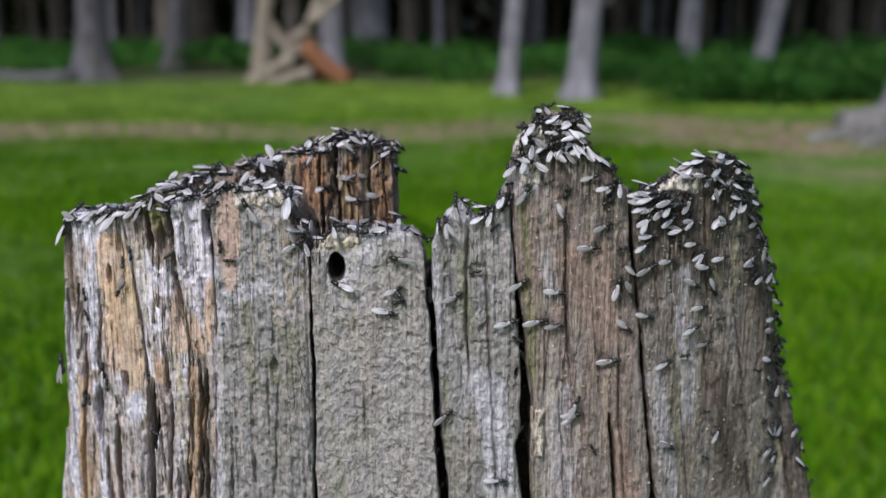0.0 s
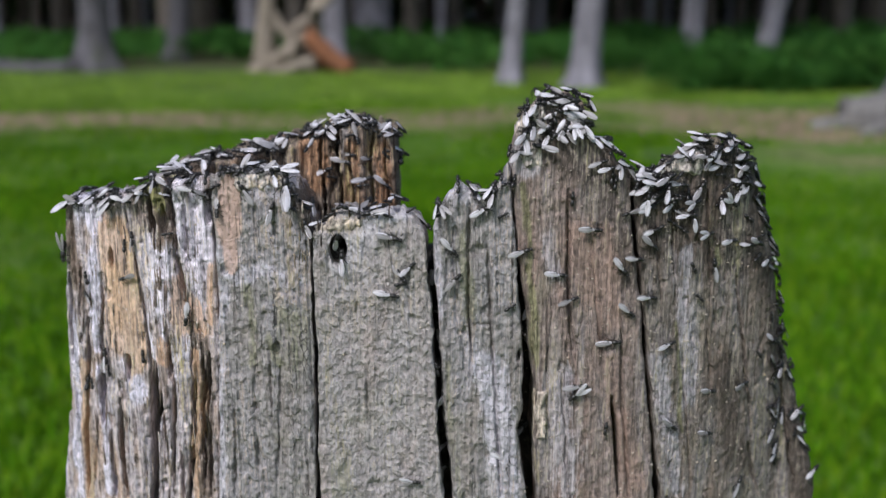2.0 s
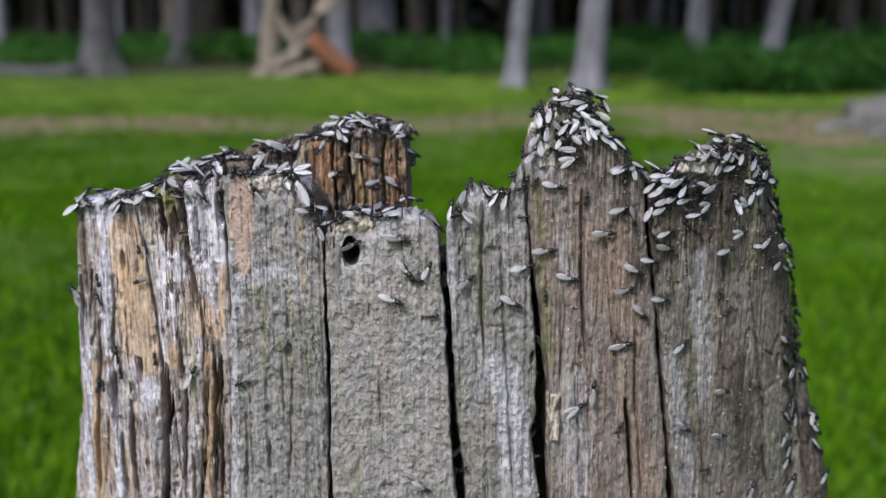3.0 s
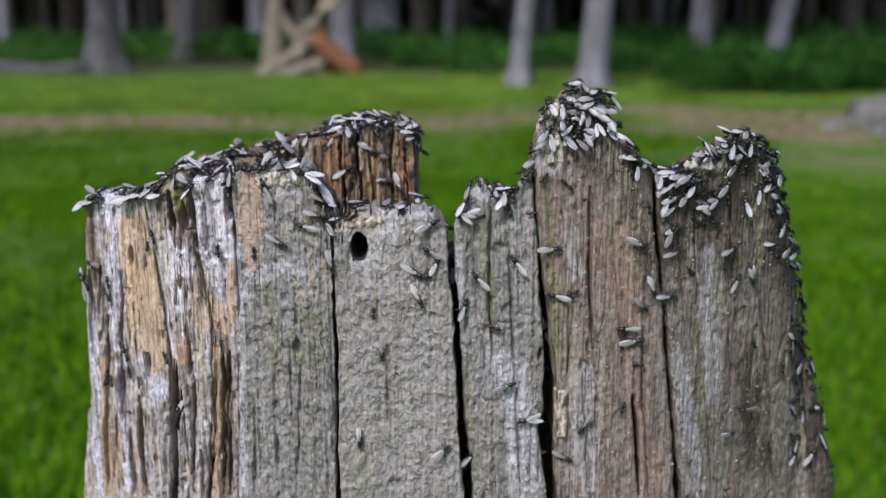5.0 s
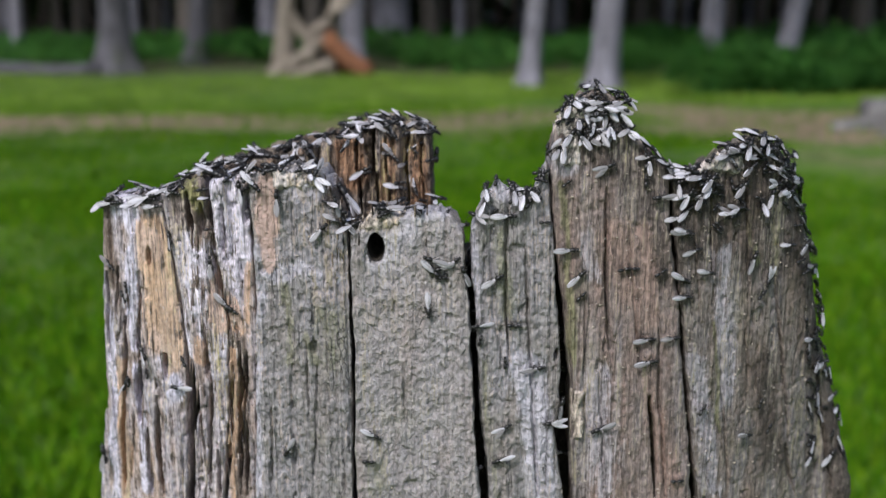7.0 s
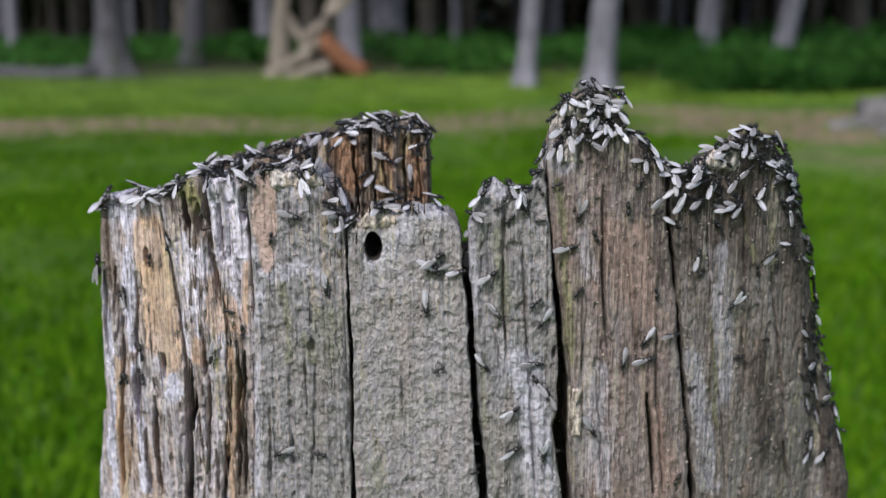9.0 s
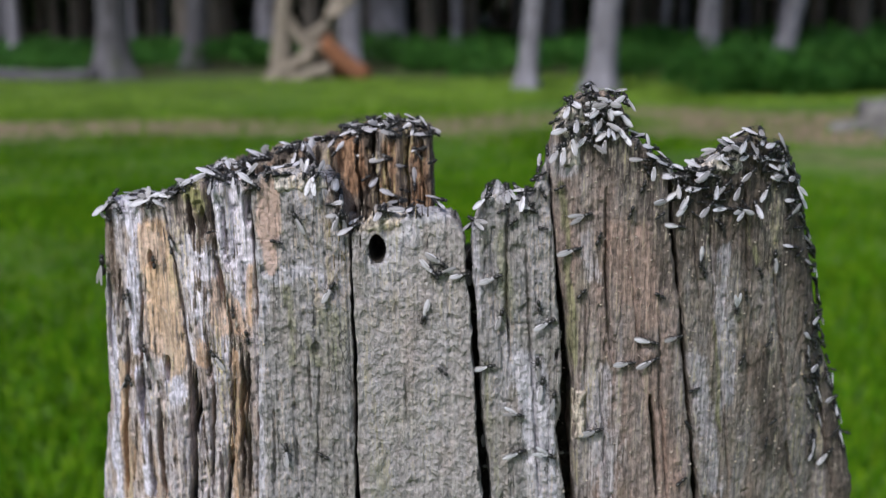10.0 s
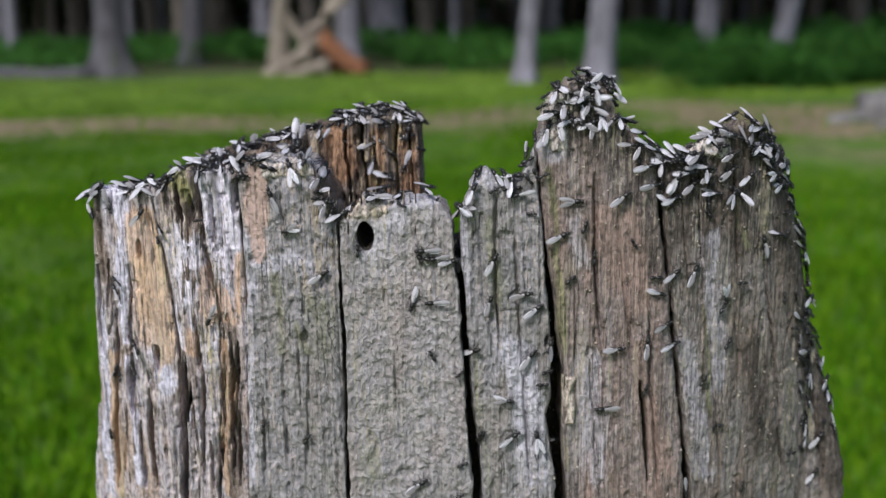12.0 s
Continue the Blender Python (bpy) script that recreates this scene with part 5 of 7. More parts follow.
def motions():
    OBLIQUE, STEEP = (0.0, 0.80, -0.60), (0, 0.5, -0.87)
    # along the broken rims
    swarm(74, 0.3, -0.118, -0.012, -0.004, 0.022, STEEP, 801, 0.045, big=0.25, pile=0.003)
    swarm(36, 0.25, -0.034, -0.008, -0.006, 0.012, OBLIQUE, 811, 0.045, (-40, 60), 0.25, 0.004)
    swarm(14, 0.3, -0.040, -0.008, -0.022, -0.004, (0, 1, -0.25), 802, 0.045, (-20, 30))
    swarm(34, 0.25, -0.140, -0.078, -0.005, 0.010, OBLIQUE, 803, 0, (-30, 60), 0.15, 0.002)
    swarm(18, 0.25, -0.078, -0.040, -0.006, 0.008, OBLIQUE, 804, 0, (-60, 200), 0.15, 0.001)
    swarm(9, 0.4, -0.036, 0.002, -0.002, 0.006, OBLIQUE, 805, 0, (-30, 60), 0, 0.001)
    swarm(20, 0.35, 0.005, 0.034, -0.006, 0.006, OBLIQUE, 806, 0, (0, 140), 0, 0.002)
    swarm(40, 0.4, 0.034, 0.060, -0.016, 0.002, OBLIQUE, 807, 0, (0, 200), 0.0, 0.002)
    swarm(16, 0.6, 0.038, 0.058, -0.006, 0.004, OBLIQUE, 815, 0, (20, 160), 0, 0.002)
    swarm(24, 0.4, 0.060, 0.092, -0.008, 0.008, OBLIQUE, 808, 0, (-40, 120), 0, 0.002)
    swarm(46, 0.35, 0.082, 0.132, -0.010, 0.006, OBLIQUE, 813, 0, (-30, 60), 0.05, 0.002)
    swarm(22, 0.5, 0.084, 0.132, -0.018, 0.004, OBLIQUE, 816, 0, (-40, 80), 0, 0.003)
    swarm(24, 0.55, 0.084, 0.135, -0.030, -0.008, OBLIQUE, 809, 0, (-30, 60), 0, 0.001)
    swarm(76, 0.6, 0, 0, 0, 0, (-0.93, 0.35, -0.05), 810, 0, (-30, 50), 0, 0.001, (0.705, 0.842))
    swarm(9, 0.3, 0, 0, 0, 0, (0.93, 0.35, -0.05), 814, 0, (60, 120), 0, 0.001, (0.74, 0.82))
    crawl(winged_ant, [(0, -0.1490, 0.7570, 95), (1.5, -0.1430, 0.8030, 85), (3, -0.1460, 0.7820, 150), (5.5, -0.1450, 0.7850, 130), (7, -0.1510, 0.7070, 95), (9.5, -0.1440, 0.7940, 100), (12, -0.1420, 0.8190, 170)], 1.45)
    # on the faces of the slabs
    crawl(winged_ant, [(0, 0.0380, 0.8030, 25), (1.5, 0.0380, 0.8080, 10), (3, 0.0420, 0.8090, 0), (5.5, 0.0410, 0.8080, 0), (7, 0.0410, 0.8080, 0), (9.5, 0.0420, 0.8080, 10), (12, 0.0420, 0.8080, 20)])
    crawl(winged_ant, [(0, 0.0140, 0.7980, 25), (1.5, 0.0130, 0.7970, 50), (3, 0.0130, 0.7980, 40), (5.5, -0.0040, 0.8080, 180), (7, -0.0060, 0.8020, 200), (9.5, -0.0060, 0.8010, 200), (12, -0.0040, 0.8010, 190)])
    crawl(winged_ant, [(0, 0.0340, 0.7880, 10), (1.5, 0.0370, 0.8030, 15), (3, 0.0340, 0.8030, 10), (5.5, 0.0280, 0.8030, 20), (7, 0.0180, 0.8210, 0), (9.5, 0.0041, 0.8050, 0), (12, 0.0041, 0.8050, 0)])
    crawl(winged_ant, [(0, 0.0450, 0.7880, 10), (1.5, 0.0550, 0.7630, 0), (3, 0.0414, 0.7542, 0), (5.5, 0.0414, 0.7542, 0), (7, 0.0414, 0.7542, 0), (9.5, 0.0320, 0.7550, 30), (12, 0.0310, 0.7610, 50)])
    crawl(winged_ant, [(0, 0.0520, 0.7860, 0), (1.5, 0.0530, 0.7880, -15), (3, 0.0730, 0.7930, 10), (5.5, 0.0760, 0.7850, 20), (7, 0.0820, 0.7720, 0), (9.5, 0.0830, 0.7720, 5), (12, 0.0830, 0.7710, 20)])
    crawl(winged_ant, [(0, 0.0520, 0.7990, -10), (1.5, 0.0520, 0.7990, -10), (3, 0.0510, 0.7980, -20), (5.5, 0.0430, 0.7900, 45), (7, 0.0450, 0.7980, 40), (9.5, 0.0330, 0.7800, 15), (12, 0.0330, 0.7800, 30)])
    crawl(winged_ant, [(0, 0.0640, 0.8160, -5), (1.5, 0.0640, 0.8160, -10), (3, 0.0640, 0.8150, -5), (5.5, 0.0740, 0.8090, -10), (7, 0.0750, 0.8270, 180), (9.5, 0.0770, 0.8260, 0), (12, 0.0760, 0.8260, 0)])
    crawl(winged_ant, [(0, 0.0690, 0.8240, 20), (1.5, 0.0780, 0.8210, 75), (3, 0.0740, 0.8200, -70), (5.5, 0.0788, 0.8600, -70), (7, 0.0788, 0.8600, -70), (9.5, 0.0788, 0.8600, -70), (12, 0.0788, 0.8600, -70)])
    crawl(winged_ant, [(0, 0.0530, 0.8280, -70), (1.5, 0.0404, 0.7700, -70), (3, 0.0404, 0.7700, -70), (5.5, 0.0404, 0.7700, -70), (7, 0.0404, 0.7700, -70), (9.5, 0.0404, 0.7700, -70), (12, 0.0404, 0.7700, -70)])
    crawl(winged_ant, [(0, 0.0810, 0.8050, -40), (1.5, 0.0810, 0.8040, -10), (3, 0.0820, 0.8030, -5), (5.5, 0.0880, 0.8050, -20), (7, 0.0890, 0.8060, 10), (9.5, 0.1080, 0.8200, 40), (12, 0.0870, 0.8290, 30)])
    crawl(winged_ant, [(0, 0.0750, 0.8010, 70), (1.5, 0.0760, 0.8000, -60), (3, 0.0760, 0.8000, -30), (5.5, 0.0800, 0.7910, -35), (7, 0.0850, 0.7950, -30), (9.5, 0.0900, 0.8600, -30), (12, 0.0900, 0.8600, -30)])
    crawl(winged_ant, [(0, 0.0800, 0.7980, -60), (1.5, 0.0792, 0.8600, -60), (3, 0.0792, 0.8600, -60), (5.5, 0.0792, 0.8600, -60), (7, 0.0792, 0.8600, -60), (9.5, 0.0792, 0.8600, -60), (12, 0.0792, 0.8600, -60)])
    crawl(winged_ant, [(0, 0.0790, 0.7840, -40), (1.5, 0.0790, 0.7830, -40), (3, 0.0790, 0.7830, -45), (5.5, 0.0700, 0.7760, 80), (7, 0.0720, 0.7720, 0), (9.5, 0.0640, 0.7630, 0), (12, 0.0640, 0.7630, 0)])
    crawl(winged_ant, [(0, 0.0740, 0.7710, 5), (1.5, 0.0730, 0.7710, 0), (3, 0.0730, 0.7710, 10), (5.5, 0.0740, 0.7710, 5), (7, 0.0730, 0.7630, 5), (9.5, 0.0730, 0.7630, 10), (12, 0.0760, 0.7640, 80)])
    crawl(winged_ant, [(0, 0.0960, 0.7680, 15), (1.5, 0.0960, 0.7680, 15), (3, 0.0960, 0.7690, 30), (5.5, 0.1150, 0.7910, -50), (7, 0.0950, 0.7970, -15), (9.5, 0.0920, 0.8020, -30), (12, 0.0860, 0.7910, 30)])
    crawl(winged_ant, [(0, 0.0600, 0.7540, 60), (1.5, 0.0600, 0.7540, -30), (3, 0.0610, 0.7540, 80), (5.5, 0.0550, 0.7380, 180), (7, 0.0550, 0.7370, 200), (9.5, 0.0520, 0.7360, -30), (12, 0.0600, 0.7390, 180)])
    crawl(winged_ant, [(0, 0.0600, 0.7500, 10), (1.5, 0.0600, 0.7510, -10), (3, 0.0550, 0.7470, 20), (5.5, 0.0330, 0.7410, 0), (7, 0.0360, 0.7400, 180), (9.5, 0.0340, 0.7270, -60), (12, 0.0340, 0.7280, 100)])
    crawl(winged_ant, [(0, 0.0870, 0.7880, -20), (1.5, 0.0870, 0.7880, -10), (3, 0.0870, 0.7880, -15), (5.5, 0.0860, 0.7880, -10), (7, 0.0860, 0.7880, -10), (9.5, 0.0730, 0.7710, 25), (12, 0.0860, 0.7630, 15)])
    crawl(winged_ant, [(0, 0.0870, 0.8070, 20), (1.5, 0.0870, 0.8090, -45), (3, 0.0880, 0.8080, -20), (5.5, 0.0860, 0.8130, -35), (7, 0.0850, 0.8130, -10), (9.5, 0.0816, 0.8600, -10), (12, 0.0816, 0.8600, -10)])
    crawl(winged_ant, [(0, 0.0950, 0.8090, 0), (1.5, 0.0762, 0.8600, 0), (3, 0.0762, 0.8600, 0), (5.5, 0.0762, 0.8600, 0), (7, 0.0762, 0.8600, 0), (9.5, 0.0762, 0.8600, 0), (12, 0.0762, 0.8600, 0)])
    crawl(winged_ant, [(0, 0.1050, 0.8150, -5), (1.5, 0.1040, 0.8150, 0), (3, 0.1030, 0.8310, -15), (5.5, 0.1310, 0.8220, 20), (7, 0.1280, 0.8250, 0), (9.5, 0.1360, 0.8210, 10), (12, 0.1300, 0.8210, 20)])
    crawl(winged_ant, [(0, 0.1090, 0.8100, 30), (1.5, 0.1100, 0.8110, 30), (3, 0.1190, 0.8110, 0), (5.5, 0.1220, 0.7910, 80), (7, 0.1220, 0.7910, -100), (9.5, 0.1080, 0.7820, -90), (12, 0.1080, 0.7800, -80)])
    crawl(winged_ant, [(0, 0.1180, 0.8080, 5), (1.5, 0.1190, 0.8070, -10), (3, 0.1320, 0.8070, 30), (5.5, 0.1350, 0.8100, 30), (7, 0.1900, 0.8128, 30), (9.5, 0.1900, 0.8128, 30), (12, 0.1900, 0.8128, 30)])
    crawl(winged_ant, [(0, 0.1110, 0.8050, -15), (1.5, 0.1900, 0.8135, -15), (3, 0.1900, 0.8135, -15), (5.5, 0.1900, 0.8135, -15), (7, 0.1900, 0.8135, -15), (9.5, 0.1900, 0.8135, -15), (12, 0.1900, 0.8135, -15)])
    crawl(winged_ant, [(0, 0.1060, 0.7990, -30), (1.5, 0.1900, 0.7966, -30), (3, 0.1900, 0.7966, -30), (5.5, 0.1900, 0.7966, -30), (7, 0.1900, 0.7966, -30), (9.5, 0.1900, 0.7966, -30), (12, 0.1900, 0.7966, -30)])
    crawl(winged_ant, [(0, 0.1150, 0.7960, -60), (1.5, 0.1140, 0.7970, -60), (3, 0.1130, 0.8050, 10), (5.5, 0.1110, 0.8040, 10), (7, 0.1140, 0.8000, 60), (9.5, 0.1240, 0.7990, 80), (12, 0.1240, 0.7990, 100)])
    crawl(winged_ant, [(0, 0.1100, 0.7890, 0), (1.5, 0.1900, 0.7931, 0), (3, 0.1900, 0.7931, 0), (5.5, 0.1900, 0.7931, 0), (7, 0.1900, 0.7931, 0), (9.5, 0.1900, 0.7931, 0), (12, 0.1900, 0.7931, 0)])
    crawl(winged_ant, [(0, 0.1070, 0.7810, 15), (1.5, 0.1900, 0.7718, 15), (3, 0.1900, 0.7718, 15), (5.5, 0.1900, 0.7718, 15), (7, 0.1900, 0.7718, 15), (9.5, 0.1900, 0.7718, 15), (12, 0.1900, 0.7718, 15)])
    crawl(winged_ant, [(0, 0.1130, 0.7740, 5), (1.5, 0.1130, 0.7730, 5), (3, 0.1900, 0.7672, 5), (5.5, 0.1900, 0.7672, 5), (7, 0.1900, 0.7672, 5), (9.5, 0.1900, 0.7672, 5), (12, 0.1900, 0.7672, 5)])
    crawl(winged_ant, [(0, 0.1320, 0.8060, 20), (1.5, 0.1330, 0.8050, 30), (3, 0.1410, 0.8020, 5), (5.5, 0.1380, 0.8000, 20), (7, 0.1390, 0.8020, 30), (9.5, 0.1310, 0.8160, 10), (12, 0.0940, 0.7910, 60)])
    crawl(winged_ant, [(0, 0.1380, 0.8090, 60), (1.5, 0.1900, 0.8080, 60), (3, 0.1900, 0.8080, 60), (5.5, 0.1900, 0.8080, 60), (7, 0.1900, 0.8080, 60), (9.5, 0.1900, 0.8080, 60), (12, 0.1900, 0.8080, 60)])
    crawl(winged_ant, [(0, 0.1370, 0.7970, 15), (1.5, 0.1400, 0.7960, 15), (3, 0.1380, 0.7960, 20), (5.5, 0.1430, 0.7970, 20), (7, 0.1530, 0.7690, 80), (9.5, 0.1490, 0.7690, 20), (12, 0.1500, 0.7700, 30)])
    crawl(winged_ant, [(0, 0.1430, 0.7970, 30), (1.5, 0.1900, 0.8015, 30), (3, 0.1900, 0.8015, 30), (5.5, 0.1900, 0.8015, 30), (7, 0.1900, 0.8015, 30), (9.5, 0.1900, 0.8015, 30), (12, 0.1900, 0.8015, 30)])
    crawl(winged_ant, [(0, 0.1500, 0.7820, -10), (1.5, 0.1900, 0.7751, -10), (3, 0.1900, 0.7751, -10), (5.5, 0.1900, 0.7751, -10), (7, 0.1900, 0.7751, -10), (9.5, 0.1900, 0.7751, -10), (12, 0.1900, 0.7751, -10)])
    crawl(winged_ant, [(0, 0.1450, 0.7730, -5), (1.5, 0.1310, 0.7450, 5), (3, 0.1310, 0.7460, -40), (5.5, 0.1230, 0.7360, 60), (7, 0.1900, 0.7279, 60), (9.5, 0.1900, 0.7279, 60), (12, 0.1900, 0.7279, 60)])
    crawl(winged_ant, [(0, 0.1450, 0.7780, 0), (1.5, 0.1900, 0.7728, 0), (3, 0.1900, 0.7728, 0), (5.5, 0.1900, 0.7728, 0), (7, 0.1900, 0.7728, 0), (9.5, 0.1900, 0.7728, 0), (12, 0.1900, 0.7728, 0)])
    crawl(winged_ant, [(0, 0.1630, 0.7240, 30), (1.5, 0.1640, 0.7240, 30), (3, 0.1640, 0.7240, 80), (5.5, 0.1900, 0.7216, 80), (7, 0.1900, 0.7216, 80), (9.5, 0.1900, 0.7216, 80), (12, 0.1900, 0.7216, 80)])
    crawl(winged_ant, [(0, 0.1490, 0.7190, 10), (1.5, 0.1490, 0.7200, 45), (3, 0.1490, 0.7190, 40), (5.5, 0.1900, 0.7271, 40), (7, 0.1900, 0.7271, 40), (9.5, 0.1900, 0.7271, 40), (12, 0.1900, 0.7271, 40)])
    crawl(winged_ant, [(0, 0.1210, 0.7350, 50), (1.5, 0.1210, 0.7360, 50), (3, 0.1900, 0.7316, 50), (5.5, 0.1900, 0.7316, 50), (7, 0.1900, 0.7316, 50), (9.5, 0.1900, 0.7316, 50), (12, 0.1900, 0.7316, 50)])
    crawl(winged_ant, [(0, 0.0990, 0.7330, -30), (1.5, 0.0990, 0.7340, -40), (3, 0.0990, 0.7340, -35), (5.5, 0.1900, 0.7325, -35), (7, 0.1900, 0.7325, -35), (9.5, 0.1900, 0.7325, -35), (12, 0.1900, 0.7325, -35)])
    crawl(winged_ant, [(0, 0.0100, 0.7510, 30), (1.5, 0.0100, 0.7510, 50), (3, 0.0080, 0.7500, 45), (5.5, 0.0250, 0.7550, 10), (7, 0.0300, 0.7620, 10), (9.5, 0.0300, 0.7630, 0), (12, 0.0290, 0.7860, 15)])
    crawl(winged_ant, [(0, 0.0080, 0.7290, 60), (1.5, 0.0100, 0.7240, 30), (3, 0.0110, 0.7230, 45), (5.5, 0.0110, 0.7250, 20), (7, 0.0170, 0.7250, 200), (9.5, 0.0220, 0.7280, 10), (12, 0.0240, 0.7290, 30)])
    crawl(winged_ant, [(0, 0.0420, 0.7380, 45), (1.5, 0.0412, 0.7296, 45), (3, 0.0412, 0.7296, 45), (5.5, 0.0480, 0.7250, 20), (7, 0.0390, 0.7470, 70), (9.5, 0.0360, 0.7500, 70), (12, 0.0380, 0.7650, 80)])
    crawl(winged_ant, [(0, 0.0310, 0.7240, -5), (1.5, 0.0310, 0.7250, -5), (3, 0.0426, 0.7187, -5), (5.5, 0.0426, 0.7187, -5), (7, 0.0426, 0.7187, -5), (9.5, 0.0426, 0.7187, -5), (12, 0.0426, 0.7187, -5)])
    crawl(winged_ant, [(0, -0.0040, 0.7170, -10), (1.5, -0.0030, 0.7180, 0), (3, -0.0040, 0.7160, -25), (5.5, 0.0010, 0.7300, -30), (7, 0.0180, 0.7380, 30), (9.5, 0.0220, 0.7440, -20), (12, 0.0220, 0.7440, -10)])
    crawl(winged_ant, [(0, -0.0290, 0.8020, 150), (1.5, -0.0280, 0.8020, 150), (3, -0.0316, 0.8450, 150), (5.5, -0.0400, 0.8300, 30), (7, -0.0390, 0.8450, 30), (9.5, -0.0390, 0.8450, 30), (12, -0.0390, 0.8450, 30)])
    crawl(winged_ant, [(0, -0.0070, 0.8130, 170), (1.5, -0.0090, 0.8140, -20), (3, -0.0120, 0.8140, -15), (5.5, -0.0040, 0.8180, 20), (7, -0.0090, 0.8050, 160), (9.5, -0.0070, 0.8050, 0), (12, -0.0080, 0.8040, 180)])
    crawl(winged_ant, [(0, -0.0450, 0.8180, 30), (1.5, -0.0550, 0.8210, 250), (3, -0.0513, 0.8450, 250), (5.5, -0.0513, 0.8450, 250), (7, -0.0513, 0.8450, 250), (9.5, -0.0513, 0.8450, 250), (12, -0.0513, 0.8450, 250)])
    crawl(winged_ant, [(0, -0.0620, 0.8310, 120), (1.5, -0.0640, 0.8310, 120), (3, -0.0640, 0.8310, 120), (5.5, -0.0640, 0.8310, 110), (7, -0.0660, 0.8270, 90), (9.5, -0.0590, 0.8210, 45), (12, -0.0640, 0.8240, 110)])
    crawl(winged_ant, [(0, -0.0410, 0.8250, -30), (1.5, -0.0480, 0.8290, 20), (3, -0.0460, 0.8300, 0), (5.5, -0.0440, 0.8260, 95), (7, -0.0450, 0.8260, 100), (9.5, -0.0430, 0.8210, 100), (12, -0.0430, 0.8180, 60)])
    crawl(winged_ant, [(0, -0.1160, 0.7950, 240), (1.5, -0.1150, 0.7930, 200), (3, -0.1130, 0.7930, 200), (5.5, -0.1400, 0.7940, -30), (7, -0.1400, 0.7940, -40), (9.5, -0.1453, 0.8450, -40), (12, -0.1453, 0.8450, -40)])
    crawl(winged_ant, [(0, 0.0950, 0.8250, 30), (1.5, 0.0940, 0.8230, 30), (3, 0.0950, 0.8260, 10), (5.5, 0.1010, 0.8190, -10), (7, 0.0820, 0.8190, 10), (9.5, 0.0803, 0.8600, 10), (12, 0.0803, 0.8600, 10)])
    crawl(winged_ant, [(0, 0.0860, 0.8260, 20), (1.5, 0.0860, 0.8260, 30), (3, 0.0870, 0.8270, 15), (5.5, 0.0860, 0.8260, 10), (7, 0.0840, 0.8270, 0), (9.5, 0.0727, 0.8600, 0), (12, 0.0727, 0.8600, 0)])
    crawl(winged_ant, [(0, 0.1180, 0.8220, -20), (1.5, 0.1200, 0.8230, -40), (3, 0.1200, 0.8220, -30), (5.5, 0.1330, 0.8160, 25), (7, 0.1220, 0.8290, -10), (9.5, 0.1330, 0.8260, 20), (12, 0.1270, 0.8260, 10)])
    crawl(winged_ant, [(0, 0.1140, 0.8310, -70), (1.5, 0.1900, 0.8328, -70), (3, 0.1900, 0.8328, -70), (5.5, 0.1900, 0.8328, -70), (7, 0.1900, 0.8328, -70), (9.5, 0.1900, 0.8328, -70), (12, 0.1900, 0.8328, -70)])
    crawl(winged_ant, [(0, 0.0390, 0.8370, 50), (1.5, 0.0404, 0.7700, 50), (3, 0.0404, 0.7700, 50), (5.5, 0.0404, 0.7700, 50), (7, 0.0404, 0.7700, 50), (9.5, 0.0404, 0.7700, 50), (12, 0.0404, 0.7700, 50)])
    crawl(winged_ant, [(0, 0.0240, 0.8270, 30), (1.5, 0.0190, 0.8220, 0), (3, 0.0450, 0.8330, -15), (5.5, 0.0090, 0.8210, 20), (7, 0.0110, 0.8310, 100), (9.5, 0.0041, 0.8050, 100), (12, 0.0060, 0.8250, 150)])
    crawl(winged_ant, [(0, 0.0870, 0.8300, 10), (1.5, 0.0870, 0.8320, 20), (3, 0.0870, 0.8320, 20), (5.5, 0.0890, 0.8320, 15), (7, 0.0850, 0.8340, 15), (9.5, 0.0706, 0.8600, 15), (12, 0.0706, 0.8600, 15)])
    crawl(winged_ant, [(0, 0.1320, 0.8200, 10), (1.5, 0.1900, 0.8249, 10), (3, 0.1900, 0.8249, 10), (5.5, 0.1900, 0.8249, 10), (7, 0.1900, 0.8249, 10), (9.5, 0.1900, 0.8249, 10), (12, 0.1900, 0.8249, 10)])
    crawl(winged_ant, [(0, 0.0041, 0.8050, -5), (1.5, 0.0080, 0.8130, -5), (3, 0.0300, 0.7890, -30), (5.5, 0.0140, 0.7970, 45), (7, 0.0140, 0.7970, 30), (9.5, 0.0130, 0.7980, 30), (12, 0.0170, 0.7990, 60)])
    crawl(winged_ant, [(0, 0.1900, 0.7435, -20), (1.5, 0.1150, 0.7460, -20), (3, 0.1150, 0.7470, -15), (5.5, 0.1900, 0.7375, -15), (7, 0.1900, 0.7375, -15), (9.5, 0.1900, 0.7375, -15), (12, 0.1900, 0.7375, -15)])
    crawl(winged_ant, [(0, 0.1900, 0.7208, -20), (1.5, 0.1150, 0.7280, -20), (3, 0.1150, 0.7280, -15), (5.5, 0.1160, 0.7270, -5), (7, 0.1160, 0.7270, -10), (9.5, 0.1900, 0.7370, -10), (12, 0.1900, 0.7370, -10)])
    crawl(winged_ant, [(0, 0.1900, 0.7223, -20), (1.5, 0.1650, 0.7150, -20), (3, 0.1660, 0.7160, -30), (5.5, 0.1900, 0.7239, -30), (7, 0.1900, 0.7239, -30), (9.5, 0.1900, 0.7239, -30), (12, 0.1900, 0.7239, -30)])
    crawl(winged_ant, [(0, 0.1900, 0.7000, 50), (1.5, 0.1320, 0.7010, 50), (3, 0.1320, 0.7000, 55), (5.5, 0.1900, 0.7000, 55), (7, 0.1900, 0.7000, 55), (9.5, 0.1900, 0.7000, 55), (12, 0.1900, 0.7000, 55)])
